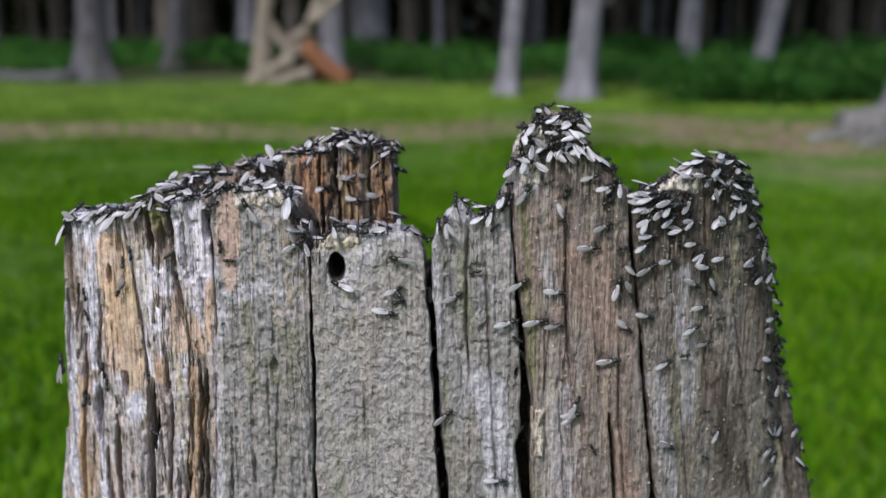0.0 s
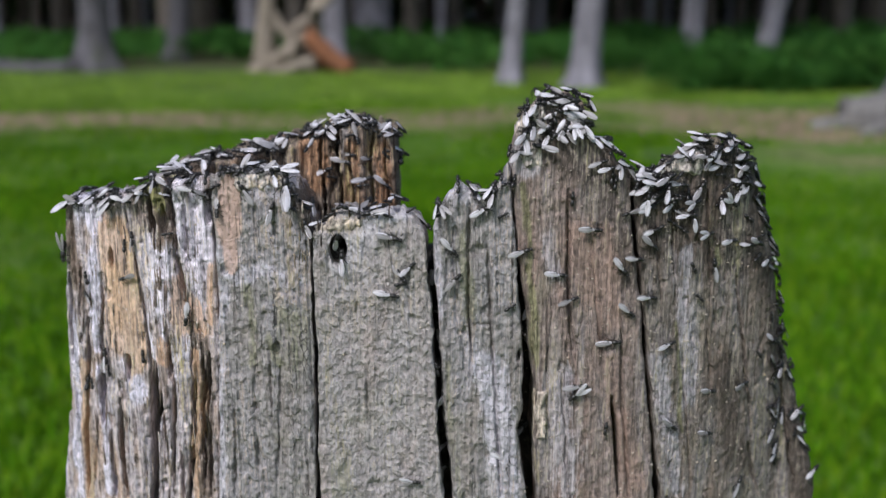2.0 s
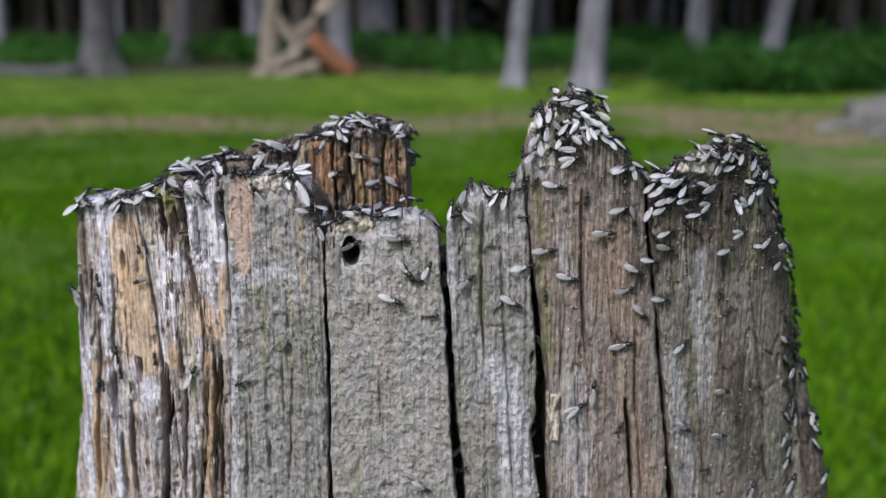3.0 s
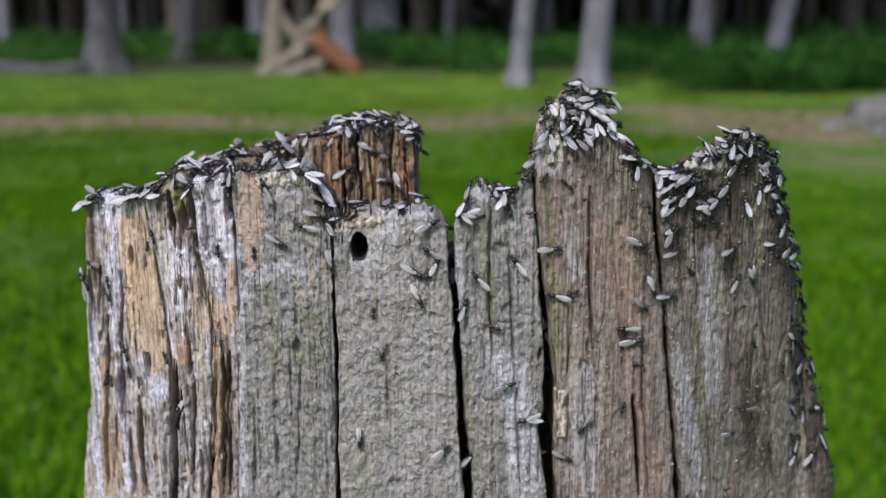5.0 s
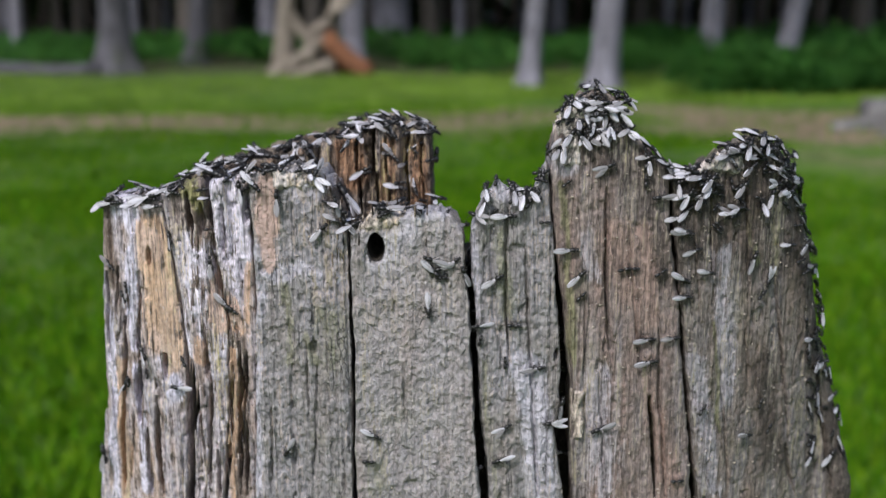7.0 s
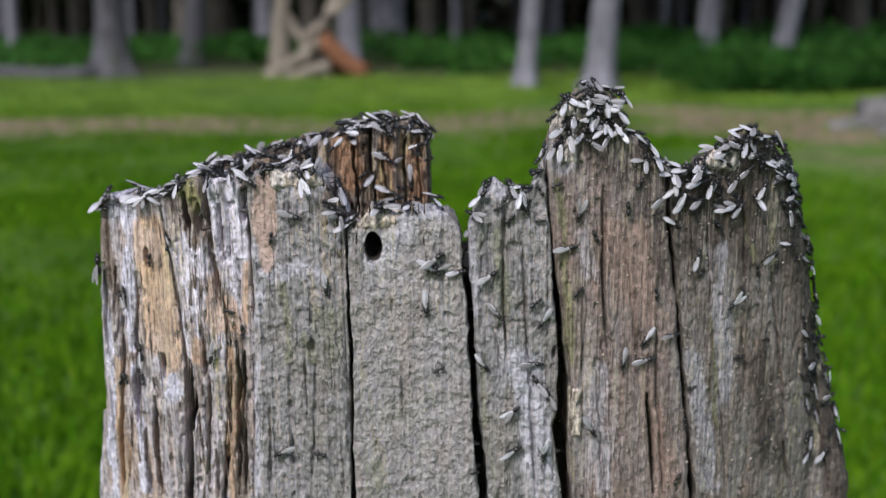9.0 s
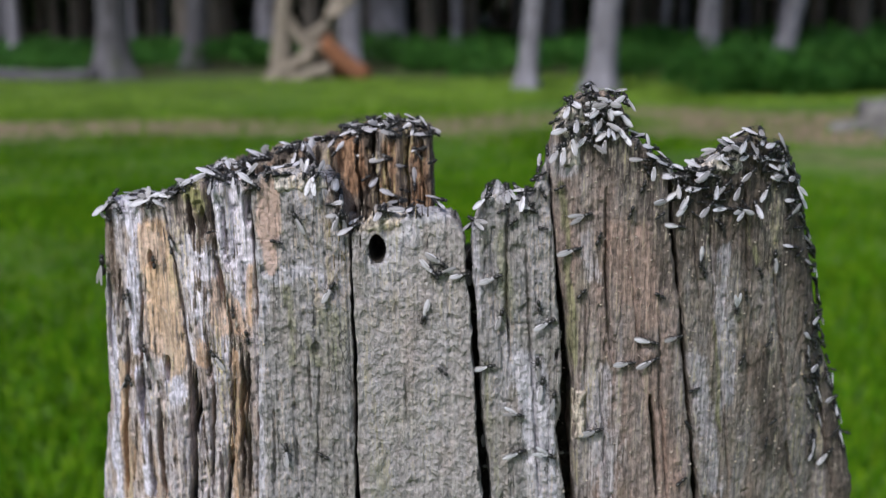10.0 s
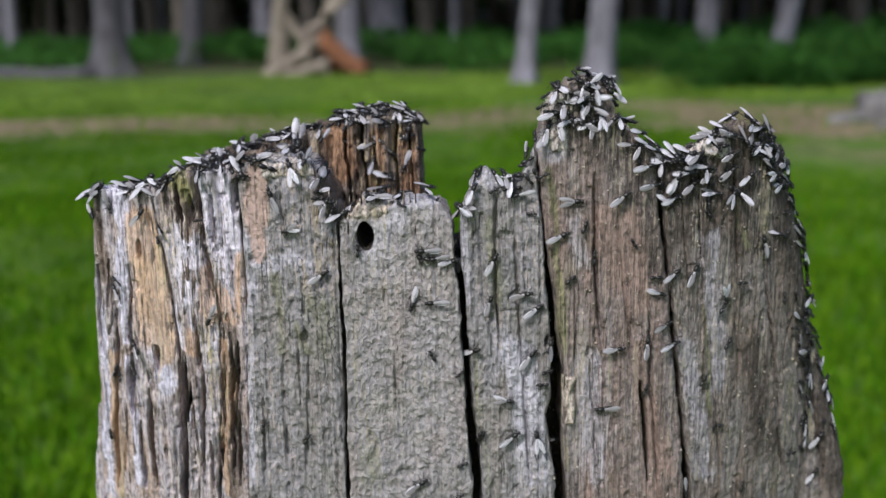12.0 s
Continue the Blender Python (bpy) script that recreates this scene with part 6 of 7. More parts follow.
    crawl(winged_ant, [(0, 0.1900, 0.7000, 50), (1.5, 0.1730, 0.6960, 50), (3, 0.1710, 0.6960, 30), (5.5, 0.1900, 0.7000, 30), (7, 0.1900, 0.7000, 30), (9.5, 0.1900, 0.7000, 30), (12, 0.1900, 0.7000, 30)])
    crawl(winged_ant, [(0, -0.0832, 0.8450, -20), (1.5, -0.0880, 0.7850, -20), (3, -0.0930, 0.7580, 60), (5.5, -0.1050, 0.7340, 80), (7, -0.1100, 0.7480, 180), (9.5, -0.1046, 0.8450, 180), (12, -0.1046, 0.8450, 180)])
    crawl(winged_ant, [(0, -0.0890, 0.8450, 0), (1.5, -0.0840, 0.8300, 0), (3, -0.0850, 0.8290, -60), (5.5, -0.0590, 0.8110, 180), (7, -0.0800, 0.8300, 100), (9.5, -0.0828, 0.8450, 100), (12, -0.0828, 0.8450, 100)])
    crawl(winged_ant, [(0, -0.0303, 0.8450, 110), (1.5, -0.0310, 0.8140, 110), (3, -0.0290, 0.8130, 30), (5.5, -0.0500, 0.8170, 45), (7, -0.0500, 0.8160, 45), (9.5, -0.0480, 0.7940, 60), (12, -0.0470, 0.7950, 30)])
    crawl(winged_ant, [(0, 0.0064, 0.7714, 20), (1.5, 0.0064, 0.7714, 20), (3, 0.0050, 0.7800, 20), (5.5, 0.0080, 0.7860, 50), (7, 0.0080, 0.7790, 180), (9.5, 0.0110, 0.7630, 5), (12, 0.0100, 0.7640, 20)])
    crawl(winged_ant, [(0, -0.0745, 0.8450, 210), (1.5, -0.0745, 0.8450, 210), (3, -0.0720, 0.7580, 210), (5.5, -0.0765, 0.8450, 210), (7, -0.0765, 0.8450, 210), (9.5, -0.0765, 0.8450, 210), (12, -0.0765, 0.8450, 210)])
    crawl(winged_ant, [(0, 0.0832, 0.8600, 10), (1.5, 0.0832, 0.8600, 10), (3, 0.0700, 0.8240, 10), (5.5, 0.0809, 0.8600, 10), (7, 0.0809, 0.8600, 10), (9.5, 0.0809, 0.8600, 10), (12, 0.0809, 0.8600, 10)])
    crawl(winged_ant, [(0, 0.1900, 0.7000, 50), (1.5, 0.1900, 0.7000, 50), (3, 0.1550, 0.6950, 50), (5.5, 0.1610, 0.7050, 30), (7, 0.1620, 0.7050, 45), (9.5, 0.1600, 0.7050, 45), (12, 0.1600, 0.7060, 45)])
    crawl(winged_ant, [(0, 0.0404, 0.7700, 15), (1.5, 0.0404, 0.7700, 15), (3, 0.0510, 0.8430, 15), (5.5, 0.0404, 0.7700, 15), (7, 0.0404, 0.7700, 15), (9.5, 0.0404, 0.7700, 15), (12, 0.0404, 0.7700, 15)])
    crawl(winged_ant, [(0, -0.0264, 0.8450, 180), (3, -0.0264, 0.8450, 180), (5.5, -0.0310, 0.7330, 180), (7, -0.0320, 0.7360, -30), (9.5, 0.0100, 0.7220, 30), (12, 0.0020, 0.7050, 20)])
    crawl(winged_ant, [(0, -0.0174, 0.8450, 180), (3, -0.0174, 0.8450, 180), (5.5, -0.0220, 0.7690, 180), (7, -0.0259, 0.8450, 180), (9.5, -0.0259, 0.8450, 180), (12, -0.0259, 0.8450, 180)])
    crawl(winged_ant, [(0, -0.1523, 0.8450, 190), (3, -0.1523, 0.8450, 190), (5.5, -0.1470, 0.7850, 190), (7, -0.1457, 0.8450, 190), (9.5, -0.1457, 0.8450, 190), (12, -0.1457, 0.8450, 190)])
    crawl(winged_ant, [(0, 0.1900, 0.7382, 10), (5.5, 0.1900, 0.7382, 10), (7, 0.1540, 0.7480, 10), (9.5, 0.1900, 0.7404, 10), (12, 0.1900, 0.7404, 10)])
    crawl(winged_ant, [(0, 0.1900, 0.7237, 20), (5.5, 0.1900, 0.7237, 20), (7, 0.1610, 0.7320, 20), (9.5, 0.1610, 0.7300, 10), (12, 0.1620, 0.7310, 45)])
    crawl(winged_ant, [(0, -0.0645, 0.8450, 240), (5.5, -0.0645, 0.8450, 240), (7, -0.0650, 0.7290, 240), (9.5, -0.0670, 0.7270, 180), (12, -0.0682, 0.8450, 180)])
    crawl(winged_ant, [(0, -0.0938, 0.8450, -45), (5.5, -0.0938, 0.8450, -45), (7, -0.0880, 0.7850, -45), (9.5, -0.0940, 0.7640, 240), (12, -0.0910, 0.7760, 240)])
    crawl(winged_ant, [(0, -0.0990, 0.8450, 90), (5.5, -0.0990, 0.8450, 90), (7, -0.0940, 0.8000, 90), (9.5, -0.0915, 0.8450, 90), (12, -0.0915, 0.8450, 90)])
    crawl(winged_ant, [(0, 0.0404, 0.7700, 120), (5.5, 0.0404, 0.7700, 120), (7, 0.0270, 0.8290, 120), (9.5, 0.0260, 0.8240, 0), (12, 0.0270, 0.8240, 190)])
    crawl(winged_ant, [(0, 0.0041, 0.8050, 90), (5.5, 0.0041, 0.8050, 90), (7, 0.0200, 0.8290, 90), (9.5, 0.0041, 0.8050, 90), (12, 0.0041, 0.8050, 90)])
    crawl(winged_ant, [(0, 0.0048, 0.7959, 110), (5.5, 0.0048, 0.7959, 110), (7, 0.0020, 0.8000, 110), (9.5, 0.0160, 0.7830, 70), (12, 0.0160, 0.7830, 70)])
    crawl(winged_ant, [(0, 0.0404, 0.7700, 20), (5.5, 0.0404, 0.7700, 20), (7, 0.0540, 0.8390, 20), (9.5, 0.0460, 0.8210, 15), (12, 0.0470, 0.8210, 0)])
    crawl(winged_ant, [(0, 0.0059, 0.7791, 180), (9.5, 0.0059, 0.7791, 180), (12, -0.0050, 0.7840, 180)])
    crawl(winged_ant, [(0, -0.0559, 0.8450, 200), (9.5, -0.0559, 0.8450, 200), (12, -0.0580, 0.8120, 200)])
    crawl(winged_ant, [(0, 0.0404, 0.7700, 30), (9.5, 0.0404, 0.7700, 30), (12, 0.0650, 0.8220, 30)])
    crawl(winged_ant, [(0, 0.0856, 0.8600, 10), (9.5, 0.0856, 0.8600, 10), (12, 0.0740, 0.8330, 10)])
    crawl(winged_ant, [(0, 0.0691, 0.8600, -20), (9.5, 0.0691, 0.8600, -20), (12, 0.0800, 0.7840, -20)])
    crawl(winged_ant, [(0, 0.1900, 0.7000, 50), (9.5, 0.1900, 0.7000, 50), (12, 0.1590, 0.6890, 50)])
    crawl(winged_ant, [(0, 0.0101, 0.7131, 30), (9.5, 0.0101, 0.7131, 30), (12, -0.0120, 0.7110, 30)])
    crawl(winged_ant, [(0, 0.1900, 0.7027, -80), (9.5, 0.1900, 0.7027, -80), (12, 0.0940, 0.7010, -80)])
    crawl(winged_ant, [(0, -0.1196, 0.8450, 45), (9.5, -0.1196, 0.8450, 45), (12, -0.1190, 0.8140, 45)])
    crawl(worker_ant, [(0, 0.0210, 0.8070, 10), (1.5, 0.0070, 0.7800, 250), (3, -0.0000, 0.7850, 190), (5.5, 0.0060, 0.7790, 80), (7, 0.0090, 0.7730, 70), (9.5, -0.0060, 0.7620, 160), (12, -0.0060, 0.7630, 120)])
    crawl(worker_ant, [(0, 0.0370, 0.7810, -30), (1.5, 0.0330, 0.7860, -50), (3, 0.0420, 0.7910, 90), (5.5, 0.0490, 0.7910, 60), (7, 0.0460, 0.7900, 45), (9.5, 0.0460, 0.7910, 50), (12, 0.0460, 0.7910, 40)])
    crawl(worker_ant, [(0, 0.0760, 0.8150, 10), (1.5, 0.0900, 0.8150, -30), (3, 0.0830, 0.8120, -50), (5.5, 0.0770, 0.8220, 60), (7, 0.0690, 0.8330, 90), (9.5, 0.0680, 0.8310, 60), (12, 0.0797, 0.8600, 60)])
    crawl(worker_ant, [(0, 0.0540, 0.8370, 80), (1.5, 0.0560, 0.8270, 90), (3, 0.0560, 0.8280, 80), (5.5, 0.0460, 0.8320, 90), (7, 0.0404, 0.7700, 90), (9.5, 0.0404, 0.7700, 90), (12, 0.0404, 0.7700, 90)])
    crawl(worker_ant, [(0, 0.1190, 0.7830, 0), (1.5, 0.1040, 0.8000, 80), (3, 0.1110, 0.7870, 80), (5.5, 0.0950, 0.7970, 60), (7, 0.0760, 0.7980, 30), (9.5, 0.0760, 0.7890, -50), (12, 0.0790, 0.7900, 0)])
    crawl(worker_ant, [(0, 0.1040, 0.7700, 0), (1.5, 0.1080, 0.7860, 30), (3, 0.1150, 0.7800, 40), (5.5, 0.1090, 0.7980, 0), (7, 0.1150, 0.8240, -20), (9.5, 0.1180, 0.7940, 40), (12, 0.1150, 0.7840, 0)])
    crawl(worker_ant, [(0, 0.1540, 0.7650, -20), (1.5, 0.1480, 0.7740, 20), (3, 0.1520, 0.7710, -40), (5.5, 0.1470, 0.7660, 0), (7, 0.1900, 0.7562, 0), (9.5, 0.1900, 0.7562, 0), (12, 0.1900, 0.7562, 0)])
    crawl(worker_ant, [(0, 0.1550, 0.7560, -30), (1.5, 0.1900, 0.7620, -30), (3, 0.1900, 0.7620, -30), (5.5, 0.1900, 0.7620, -30), (7, 0.1900, 0.7620, -30), (9.5, 0.1900, 0.7620, -30), (12, 0.1900, 0.7620, -30)])
    crawl(worker_ant, [(0, 0.1590, 0.7440, -20), (1.5, 0.1510, 0.7480, 10), (3, 0.1550, 0.7490, -30), (5.5, 0.1540, 0.7490, 20), (7, 0.1900, 0.7587, 20), (9.5, 0.1900, 0.7587, 20), (12, 0.1900, 0.7587, 20)])
    crawl(worker_ant, [(0, 0.1670, 0.7140, -20), (1.5, 0.1900, 0.7044, -20), (3, 0.1900, 0.7044, -20), (5.5, 0.1900, 0.7044, -20), (7, 0.1900, 0.7044, -20), (9.5, 0.1900, 0.7044, -20), (12, 0.1900, 0.7044, -20)])
    crawl(worker_ant, [(0, 0.1390, 0.7570, -20), (1.5, 0.1390, 0.7560, -20), (3, 0.1360, 0.7590, -30), (5.5, 0.1250, 0.7630, 40), (7, 0.1190, 0.7850, 40), (9.5, 0.1120, 0.7860, 0), (12, 0.1070, 0.7750, 60)])
    crawl(worker_ant, [(0, 0.1150, 0.7450, -10), (1.5, 0.1900, 0.7416, -10), (3, 0.1900, 0.7416, -10), (5.5, 0.1900, 0.7416, -10), (7, 0.1900, 0.7416, -10), (9.5, 0.1900, 0.7416, -10), (12, 0.1900, 0.7416, -10)])
    crawl(worker_ant, [(0, 0.1310, 0.7440, -10), (1.5, 0.1900, 0.7427, -10), (3, 0.1900, 0.7427, -10), (5.5, 0.1900, 0.7427, -10), (7, 0.1900, 0.7427, -10), (9.5, 0.1900, 0.7427, -10), (12, 0.1900, 0.7427, -10)])
    crawl(worker_ant, [(0, 0.1260, 0.7250, 90), (1.5, 0.1900, 0.7193, 90), (3, 0.1900, 0.7193, 90), (5.5, 0.1900, 0.7193, 90), (7, 0.1900, 0.7193, 90), (9.5, 0.1900, 0.7193, 90), (12, 0.1900, 0.7193, 90)])
    crawl(worker_ant, [(0, 0.1160, 0.7250, -30), (1.5, 0.1900, 0.7239, -30), (3, 0.1900, 0.7239, -30), (5.5, 0.1900, 0.7239, -30), (7, 0.1900, 0.7239, -30), (9.5, 0.1900, 0.7239, -30), (12, 0.1900, 0.7239, -30)])
    crawl(worker_ant, [(0, 0.0680, 0.7350, -60), (1.5, 0.0720, 0.7350, 90), (3, 0.0720, 0.7370, 60), (5.5, 0.0700, 0.7440, 0), (7, 0.0960, 0.7410, 60), (9.5, 0.0900, 0.7350, 40), (12, 0.0760, 0.7450, 70)])
    crawl(worker_ant, [(0, 0.1720, 0.6980, 50), (1.5, 0.1900, 0.7000, 50), (3, 0.1900, 0.7000, 50), (5.5, 0.1710, 0.6980, 20), (7, 0.1900, 0.7001, 20), (9.5, 0.1900, 0.7001, 20), (12, 0.1900, 0.7001, 20)])
    crawl(worker_ant, [(0, 0.0100, 0.7240, 80), (1.5, 0.0060, 0.7570, 70), (3, 0.0060, 0.7840, 60), (5.5, 0.0200, 0.7780, 0), (7, 0.0210, 0.7790, 0), (9.5, 0.0300, 0.7870, 0), (12, 0.0370, 0.7550, 0)])
    crawl(worker_ant, [(0, -0.0730, 0.8160, 90), (1.5, -0.0779, 0.8450, 90), (3, -0.0779, 0.8450, 90), (5.5, -0.0779, 0.8450, 90), (7, -0.0779, 0.8450, 90), (9.5, -0.0779, 0.8450, 90), (12, -0.0779, 0.8450, 90)])
    crawl(worker_ant, [(0, -0.0700, 0.8110, 0), (1.5, -0.0684, 0.8450, 0), (3, -0.0684, 0.8450, 0), (5.5, -0.0684, 0.8450, 0), (7, -0.0684, 0.8450, 0), (9.5, -0.0684, 0.8450, 0), (12, -0.0684, 0.8450, 0)])
    crawl(worker_ant, [(0, -0.1050, 0.7490, -30), (1.5, -0.1098, 0.8450, -30), (3, -0.1098, 0.8450, -30), (5.5, -0.1098, 0.8450, -30), (7, -0.1098, 0.8450, -30), (9.5, -0.1098, 0.8450, -30), (12, -0.1098, 0.8450, -30)])
    crawl(worker_ant, [(0, 0.0700, 0.8330, 30), (1.5, 0.0700, 0.8320, -60), (3, 0.0840, 0.8600, -60), (5.5, 0.0840, 0.8600, -60), (7, 0.0840, 0.8600, -60), (9.5, 0.0840, 0.8600, -60), (12, 0.0840, 0.8600, -60)])
    crawl(worker_ant, [(0, 0.1900, 0.8187, 0), (1.5, 0.1250, 0.8090, 0), (3, 0.1900, 0.8040, 0), (5.5, 0.1900, 0.8040, 0), (7, 0.1900, 0.8040, 0), (9.5, 0.1900, 0.8040, 0), (12, 0.1900, 0.8040, 0)])
    crawl(worker_ant, [(0, 0.1900, 0.8295, 30), (1.5, 0.1180, 0.8280, 30), (3, 0.1150, 0.8290, 40), (5.5, 0.1090, 0.8230, 30), (7, 0.1060, 0.8290, 30), (9.5, 0.0750, 0.8200, 90), (12, 0.0700, 0.8040, -60)])
    crawl(worker_ant, [(0, 0.1900, 0.7857, -50), (1.5, 0.1900, 0.7857, -50), (3, 0.1490, 0.7800, -50), (5.5, 0.1450, 0.7850, -10), (7, 0.1400, 0.7910, 20), (9.5, 0.1430, 0.7990, 60), (12, 0.1900, 0.8016, 60)])
    crawl(worker_ant, [(0, 0.1900, 0.7485, -20), (1.5, 0.1900, 0.7485, -20), (3, 0.1520, 0.7580, -20), (5.5, 0.1410, 0.7490, 0), (7, 0.1900, 0.7402, 0), (9.5, 0.1900, 0.7402, 0), (12, 0.1900, 0.7402, 0)])
    crawl(worker_ant, [(0, 0.1900, 0.7396, 60), (1.5, 0.1900, 0.7396, 60), (3, 0.1220, 0.7340, 60), (5.5, 0.1290, 0.7420, 80), (7, 0.1220, 0.7390, 70), (9.5, 0.1290, 0.7290, 90), (12, 0.1270, 0.7240, 90)])
    crawl(worker_ant, [(0, 0.0094, 0.7233, 40), (1.5, 0.0094, 0.7233, 40), (3, 0.0120, 0.7220, 40), (5.5, 0.0100, 0.7310, 60), (7, 0.0110, 0.7220, 200), (9.5, 0.0070, 0.7200, 80), (12, 0.0050, 0.7190, 200)])
    crawl(worker_ant, [(0, 0.1900, 0.7139, 0), (1.5, 0.1900, 0.7139, 0), (3, 0.1090, 0.7140, 0), (5.5, 0.1260, 0.7250, 90), (7, 0.1270, 0.7270, 60), (9.5, 0.1260, 0.7210, 90), (12, 0.1200, 0.6960, 80)])
    crawl(worker_ant, [(0, -0.0221, 0.8450, 90), (3, -0.0221, 0.8450, 90), (5.5, -0.0250, 0.7840, 90), (7, -0.0285, 0.8450, 90), (9.5, -0.0285, 0.8450, 90), (12, -0.0285, 0.8450, 90)])
    crawl(worker_ant, [(0, -0.0839, 0.8450, 60), (3, -0.0839, 0.8450, 60), (5.5, -0.0830, 0.8060, 60), (7, -0.0850, 0.7830, -30), (9.5, -0.0860, 0.7820, 0), (12, -0.0914, 0.8450, 0)])
    crawl(worker_ant, [(0, -0.0722, 0.8450, 80), (3, -0.0722, 0.8450, 80), (5.5, -0.0690, 0.8060, 80), (7, -0.0703, 0.8450, 80), (9.5, -0.0703, 0.8450, 80), (12, -0.0703, 0.8450, 80)])
    crawl(worker_ant, [(0, -0.0994, 0.8450, 120), (3, -0.0994, 0.8450, 120), (5.5, -0.1050, 0.7470, 120), (7, -0.1037, 0.8450, 120), (9.5, -0.1037, 0.8450, 120), (12, -0.1037, 0.8450, 120)])
    crawl(worker_ant, [(0, 0.1900, 0.7590, 80), (3, 0.1900, 0.7590, 80), (5.5, 0.0750, 0.7610, 80), (7, 0.1900, 0.7703, 80), (9.5, 0.1900, 0.7703, 80), (12, 0.1900, 0.7703, 80)])
    crawl(worker_ant, [(0, 0.1900, 0.8125, -10), (3, 0.1900, 0.8125, -10), (5.5, 0.1040, 0.8150, -10), (7, 0.1050, 0.8180, 20), (9.5, 0.0940, 0.7960, 0), (12, 0.0857, 0.8600, 0)])
    crawl(worker_ant, [(0, 0.1900, 0.7412, -30), (3, 0.1900, 0.7412, -30), (5.5, 0.1620, 0.7340, -30), (7, 0.1900, 0.7311, -30), (9.5, 0.1900, 0.7311, -30), (12, 0.1900, 0.7311, -30)])
    crawl(worker_ant, [(0, 0.1900, 0.7124, 0), (3, 0.1900, 0.7124, 0), (5.5, 0.1670, 0.7150, 0), (7, 0.1900, 0.7078, 0), (9.5, 0.1700, 0.7130, 30), (12, 0.1900, 0.7047, 30)])
    crawl(worker_ant, [(0, 0.1900, 0.7304, 40), (3, 0.1900, 0.7304, 40), (5.5, 0.1640, 0.7270, 40), (7, 0.1900, 0.7282, 40), (9.5, 0.1900, 0.7282, 40), (12, 0.1900, 0.7282, 40)])
    crawl(worker_ant, [(0, 0.0404, 0.7700, -60), (3, 0.0404, 0.7700, -60), (5.5, 0.0250, 0.8230, -60), (7, 0.0404, 0.7700, -60), (9.5, 0.0404, 0.7700, -60), (12, 0.0404, 0.7700, -60)])
    crawl(worker_ant, [(0, -0.0299, 0.8450, 0), (5.5, -0.0299, 0.8450, 0), (7, -0.0340, 0.7250, 0), (9.5, -0.0520, 0.7270, 170), (12, -0.0550, 0.7290, 60)])
    crawl(worker_ant, [(0, 0.0404, 0.7700, 0), (5.5, 0.0404, 0.7700, 0), (7, 0.0650, 0.8000, 0), (9.5, 0.0640, 0.8220, -60), (12, 0.0550, 0.7990, 90)])
    crawl(worker_ant, [(0, 0.1900, 0.7030, 0), (5.5, 0.1900, 0.7030, 0), (7, 0.0870, 0.7120, 0), (9.5, 0.0880, 0.7110, 70), (12, 0.1070, 0.7260, 0)])
    crawl(worker_ant, [(0, 0.0404, 0.7700, 10), (5.5, 0.0404, 0.7700, 10), (7, 0.0620, 0.8000, 10), (9.5, 0.0520, 0.8120, 70), (12, 0.0510, 0.8110, 70)])
    crawl(worker_ant, [(0, 0.0073, 0.7564, 90), (5.5, 0.0073, 0.7564, 90), (7, 0.0180, 0.7640, 90), (9.5, 0.0400, 0.7370, 60), (12, 0.0360, 0.7500, 180)])
    crawl(worker_ant, [(0, 0.0041, 0.8050, 60), (7, 0.0041, 0.8050, 60), (9.5, 0.0200, 0.8190, 60), (12, 0.0041, 0.8050, 60)])
    crawl(worker_ant, [(0, 0.1900, 0.7721, 80), (7, 0.1900, 0.7721, 80), (9.5, 0.1510, 0.7710, 80), (12, 0.1430, 0.7590, -10)])
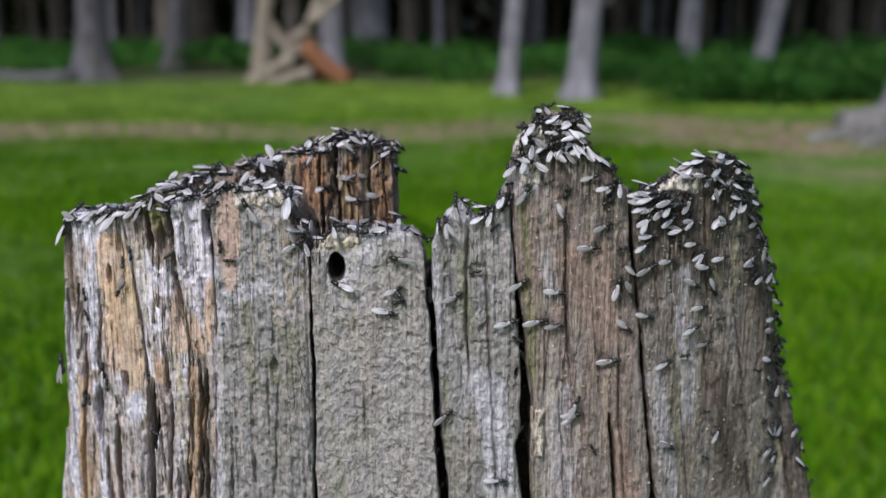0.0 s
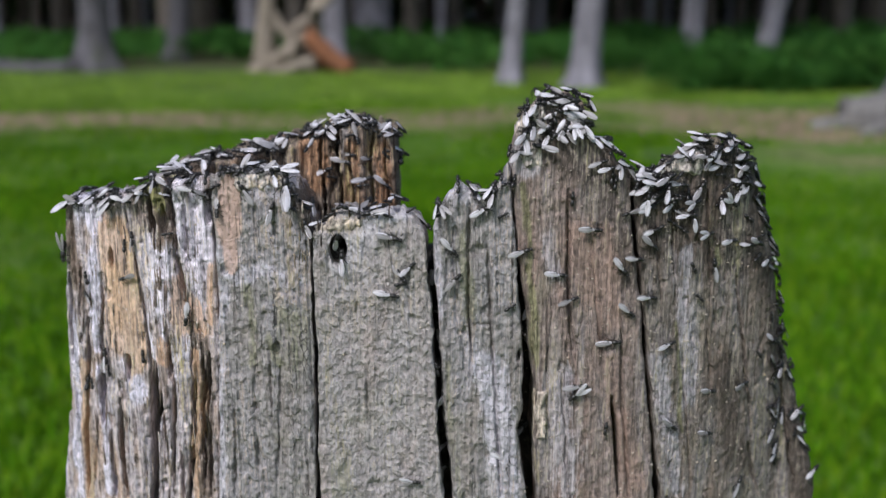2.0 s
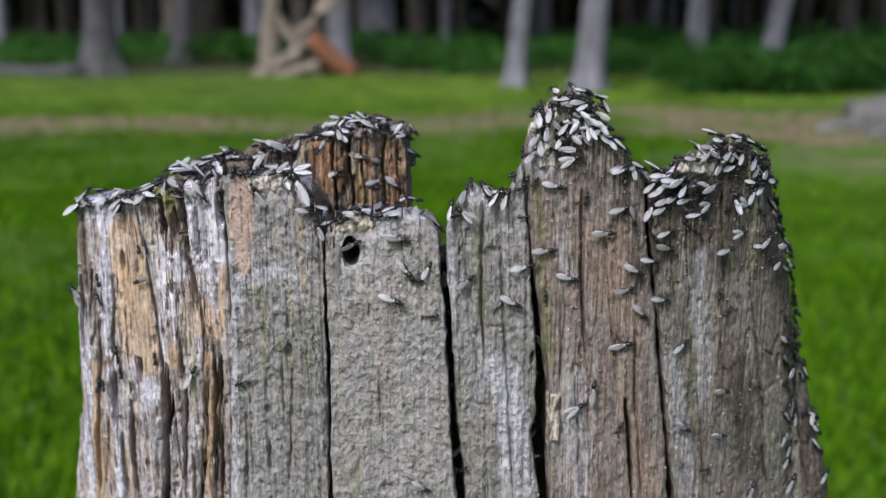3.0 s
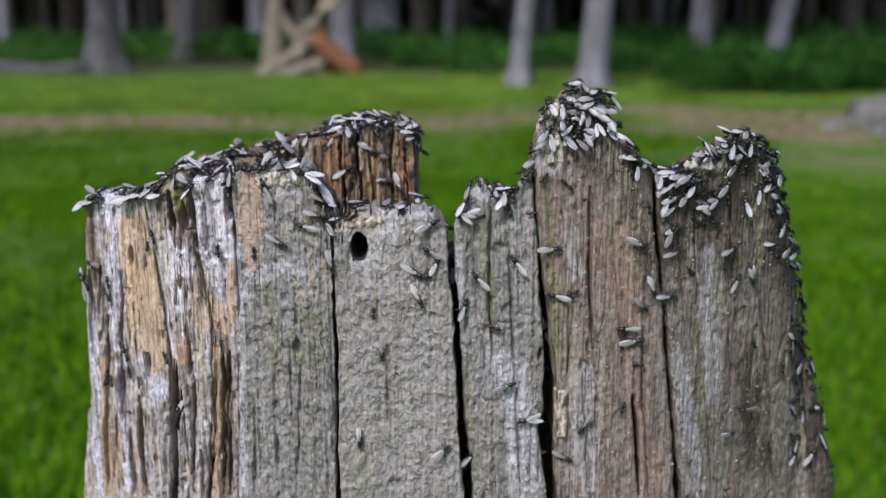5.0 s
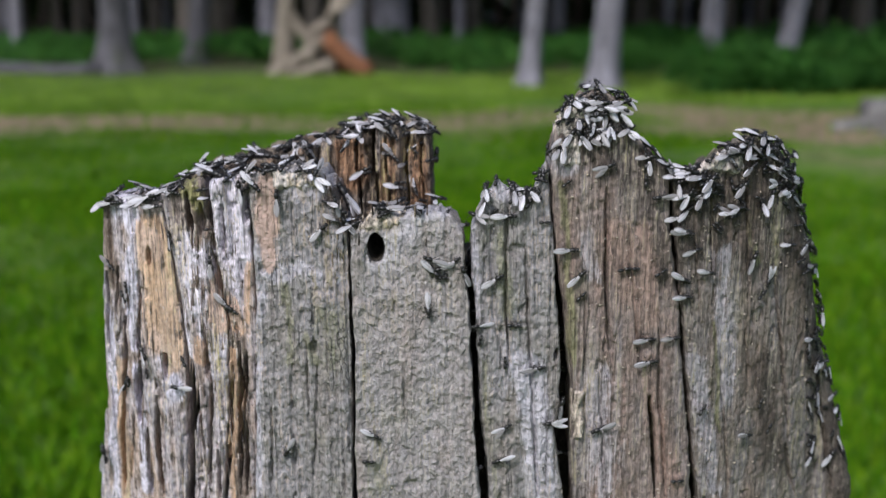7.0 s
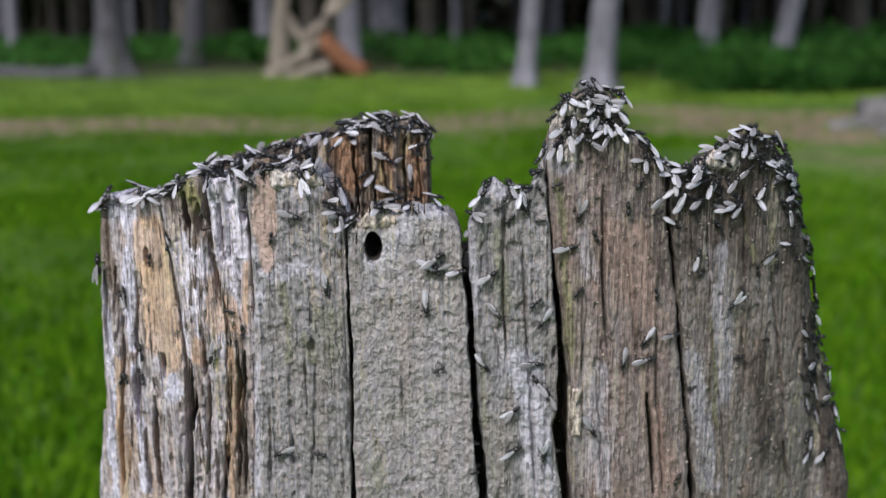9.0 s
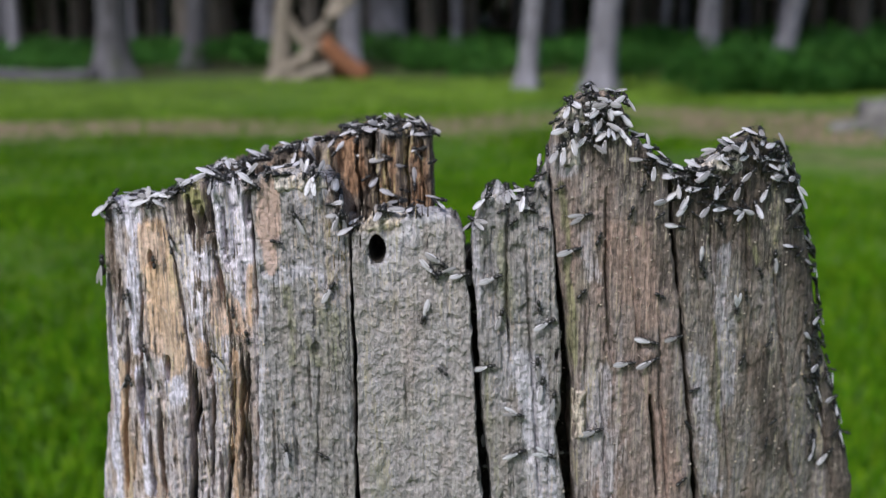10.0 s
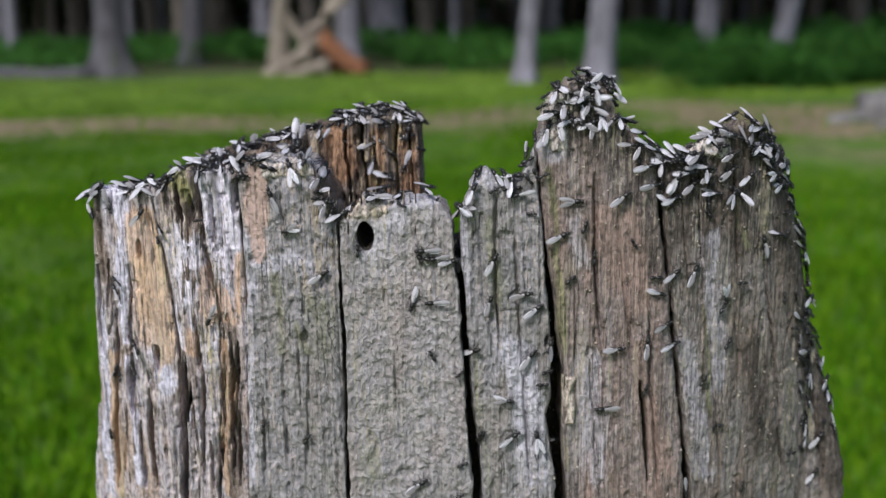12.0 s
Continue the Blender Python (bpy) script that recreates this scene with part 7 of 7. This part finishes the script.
    crawl(worker_ant, [(0, 0.1900, 0.7589, -40), (7, 0.1900, 0.7589, -40), (9.5, 0.1580, 0.7550, -40), (12, 0.1560, 0.7510, 0)])
    crawl(worker_ant, [(0, 0.1900, 0.7333, 0), (7, 0.1900, 0.7333, 0), (9.5, 0.1610, 0.7420, 0), (12, 0.1900, 0.7323, 0)])
    crawl(worker_ant, [(0, 0.1900, 0.7150, 20), (7, 0.1900, 0.7150, 20), (9.5, 0.1640, 0.7160, 20), (12, 0.1450, 0.7030, 0)])
    crawl(worker_ant, [(0, 0.1900, 0.7631, 60), (7, 0.1900, 0.7631, 60), (9.5, 0.1120, 0.7590, 60), (12, 0.1100, 0.7600, 60)])
    crawl(worker_ant, [(0, 0.1900, 0.7693, 0), (7, 0.1900, 0.7693, 0), (9.5, 0.1240, 0.7640, 0), (12, 0.1360, 0.7740, 90)])
    crawl(worker_ant, [(0, 0.1900, 0.7467, 80), (7, 0.1900, 0.7467, 80), (9.5, 0.0920, 0.7490, 80), (12, 0.1000, 0.7460, 60)])
    crawl(worker_ant, [(0, -0.0634, 0.8450, 60), (7, -0.0634, 0.8450, 60), (9.5, -0.0680, 0.8120, 60), (12, -0.0330, 0.8040, 90)])
    crawl(worker_ant, [(0, -0.0850, 0.8450, 40), (7, -0.0850, 0.8450, 40), (9.5, -0.0810, 0.7740, 40), (12, -0.0720, 0.7330, 80)])
    crawl(worker_ant, [(0, -0.1164, 0.8450, 90), (7, -0.1164, 0.8450, 90), (9.5, -0.1190, 0.7990, 90), (12, -0.1223, 0.8450, 90)])
    crawl(worker_ant, [(0, 0.0090, 0.7298, 60), (9.5, 0.0090, 0.7298, 60), (12, 0.0120, 0.7290, 60)])
    crawl(worker_ant, [(0, 0.0071, 0.7583, 200), (9.5, 0.0071, 0.7583, 200), (12, 0.0040, 0.7560, 200)])
    crawl(worker_ant, [(0, 0.0092, 0.7259, 60), (9.5, 0.0092, 0.7259, 60), (12, 0.0130, 0.7290, 60)])
    crawl(worker_ant, [(0, -0.1488, 0.8450, 90), (9.5, -0.1488, 0.8450, 90), (12, -0.1440, 0.7150, 90)])

motions()
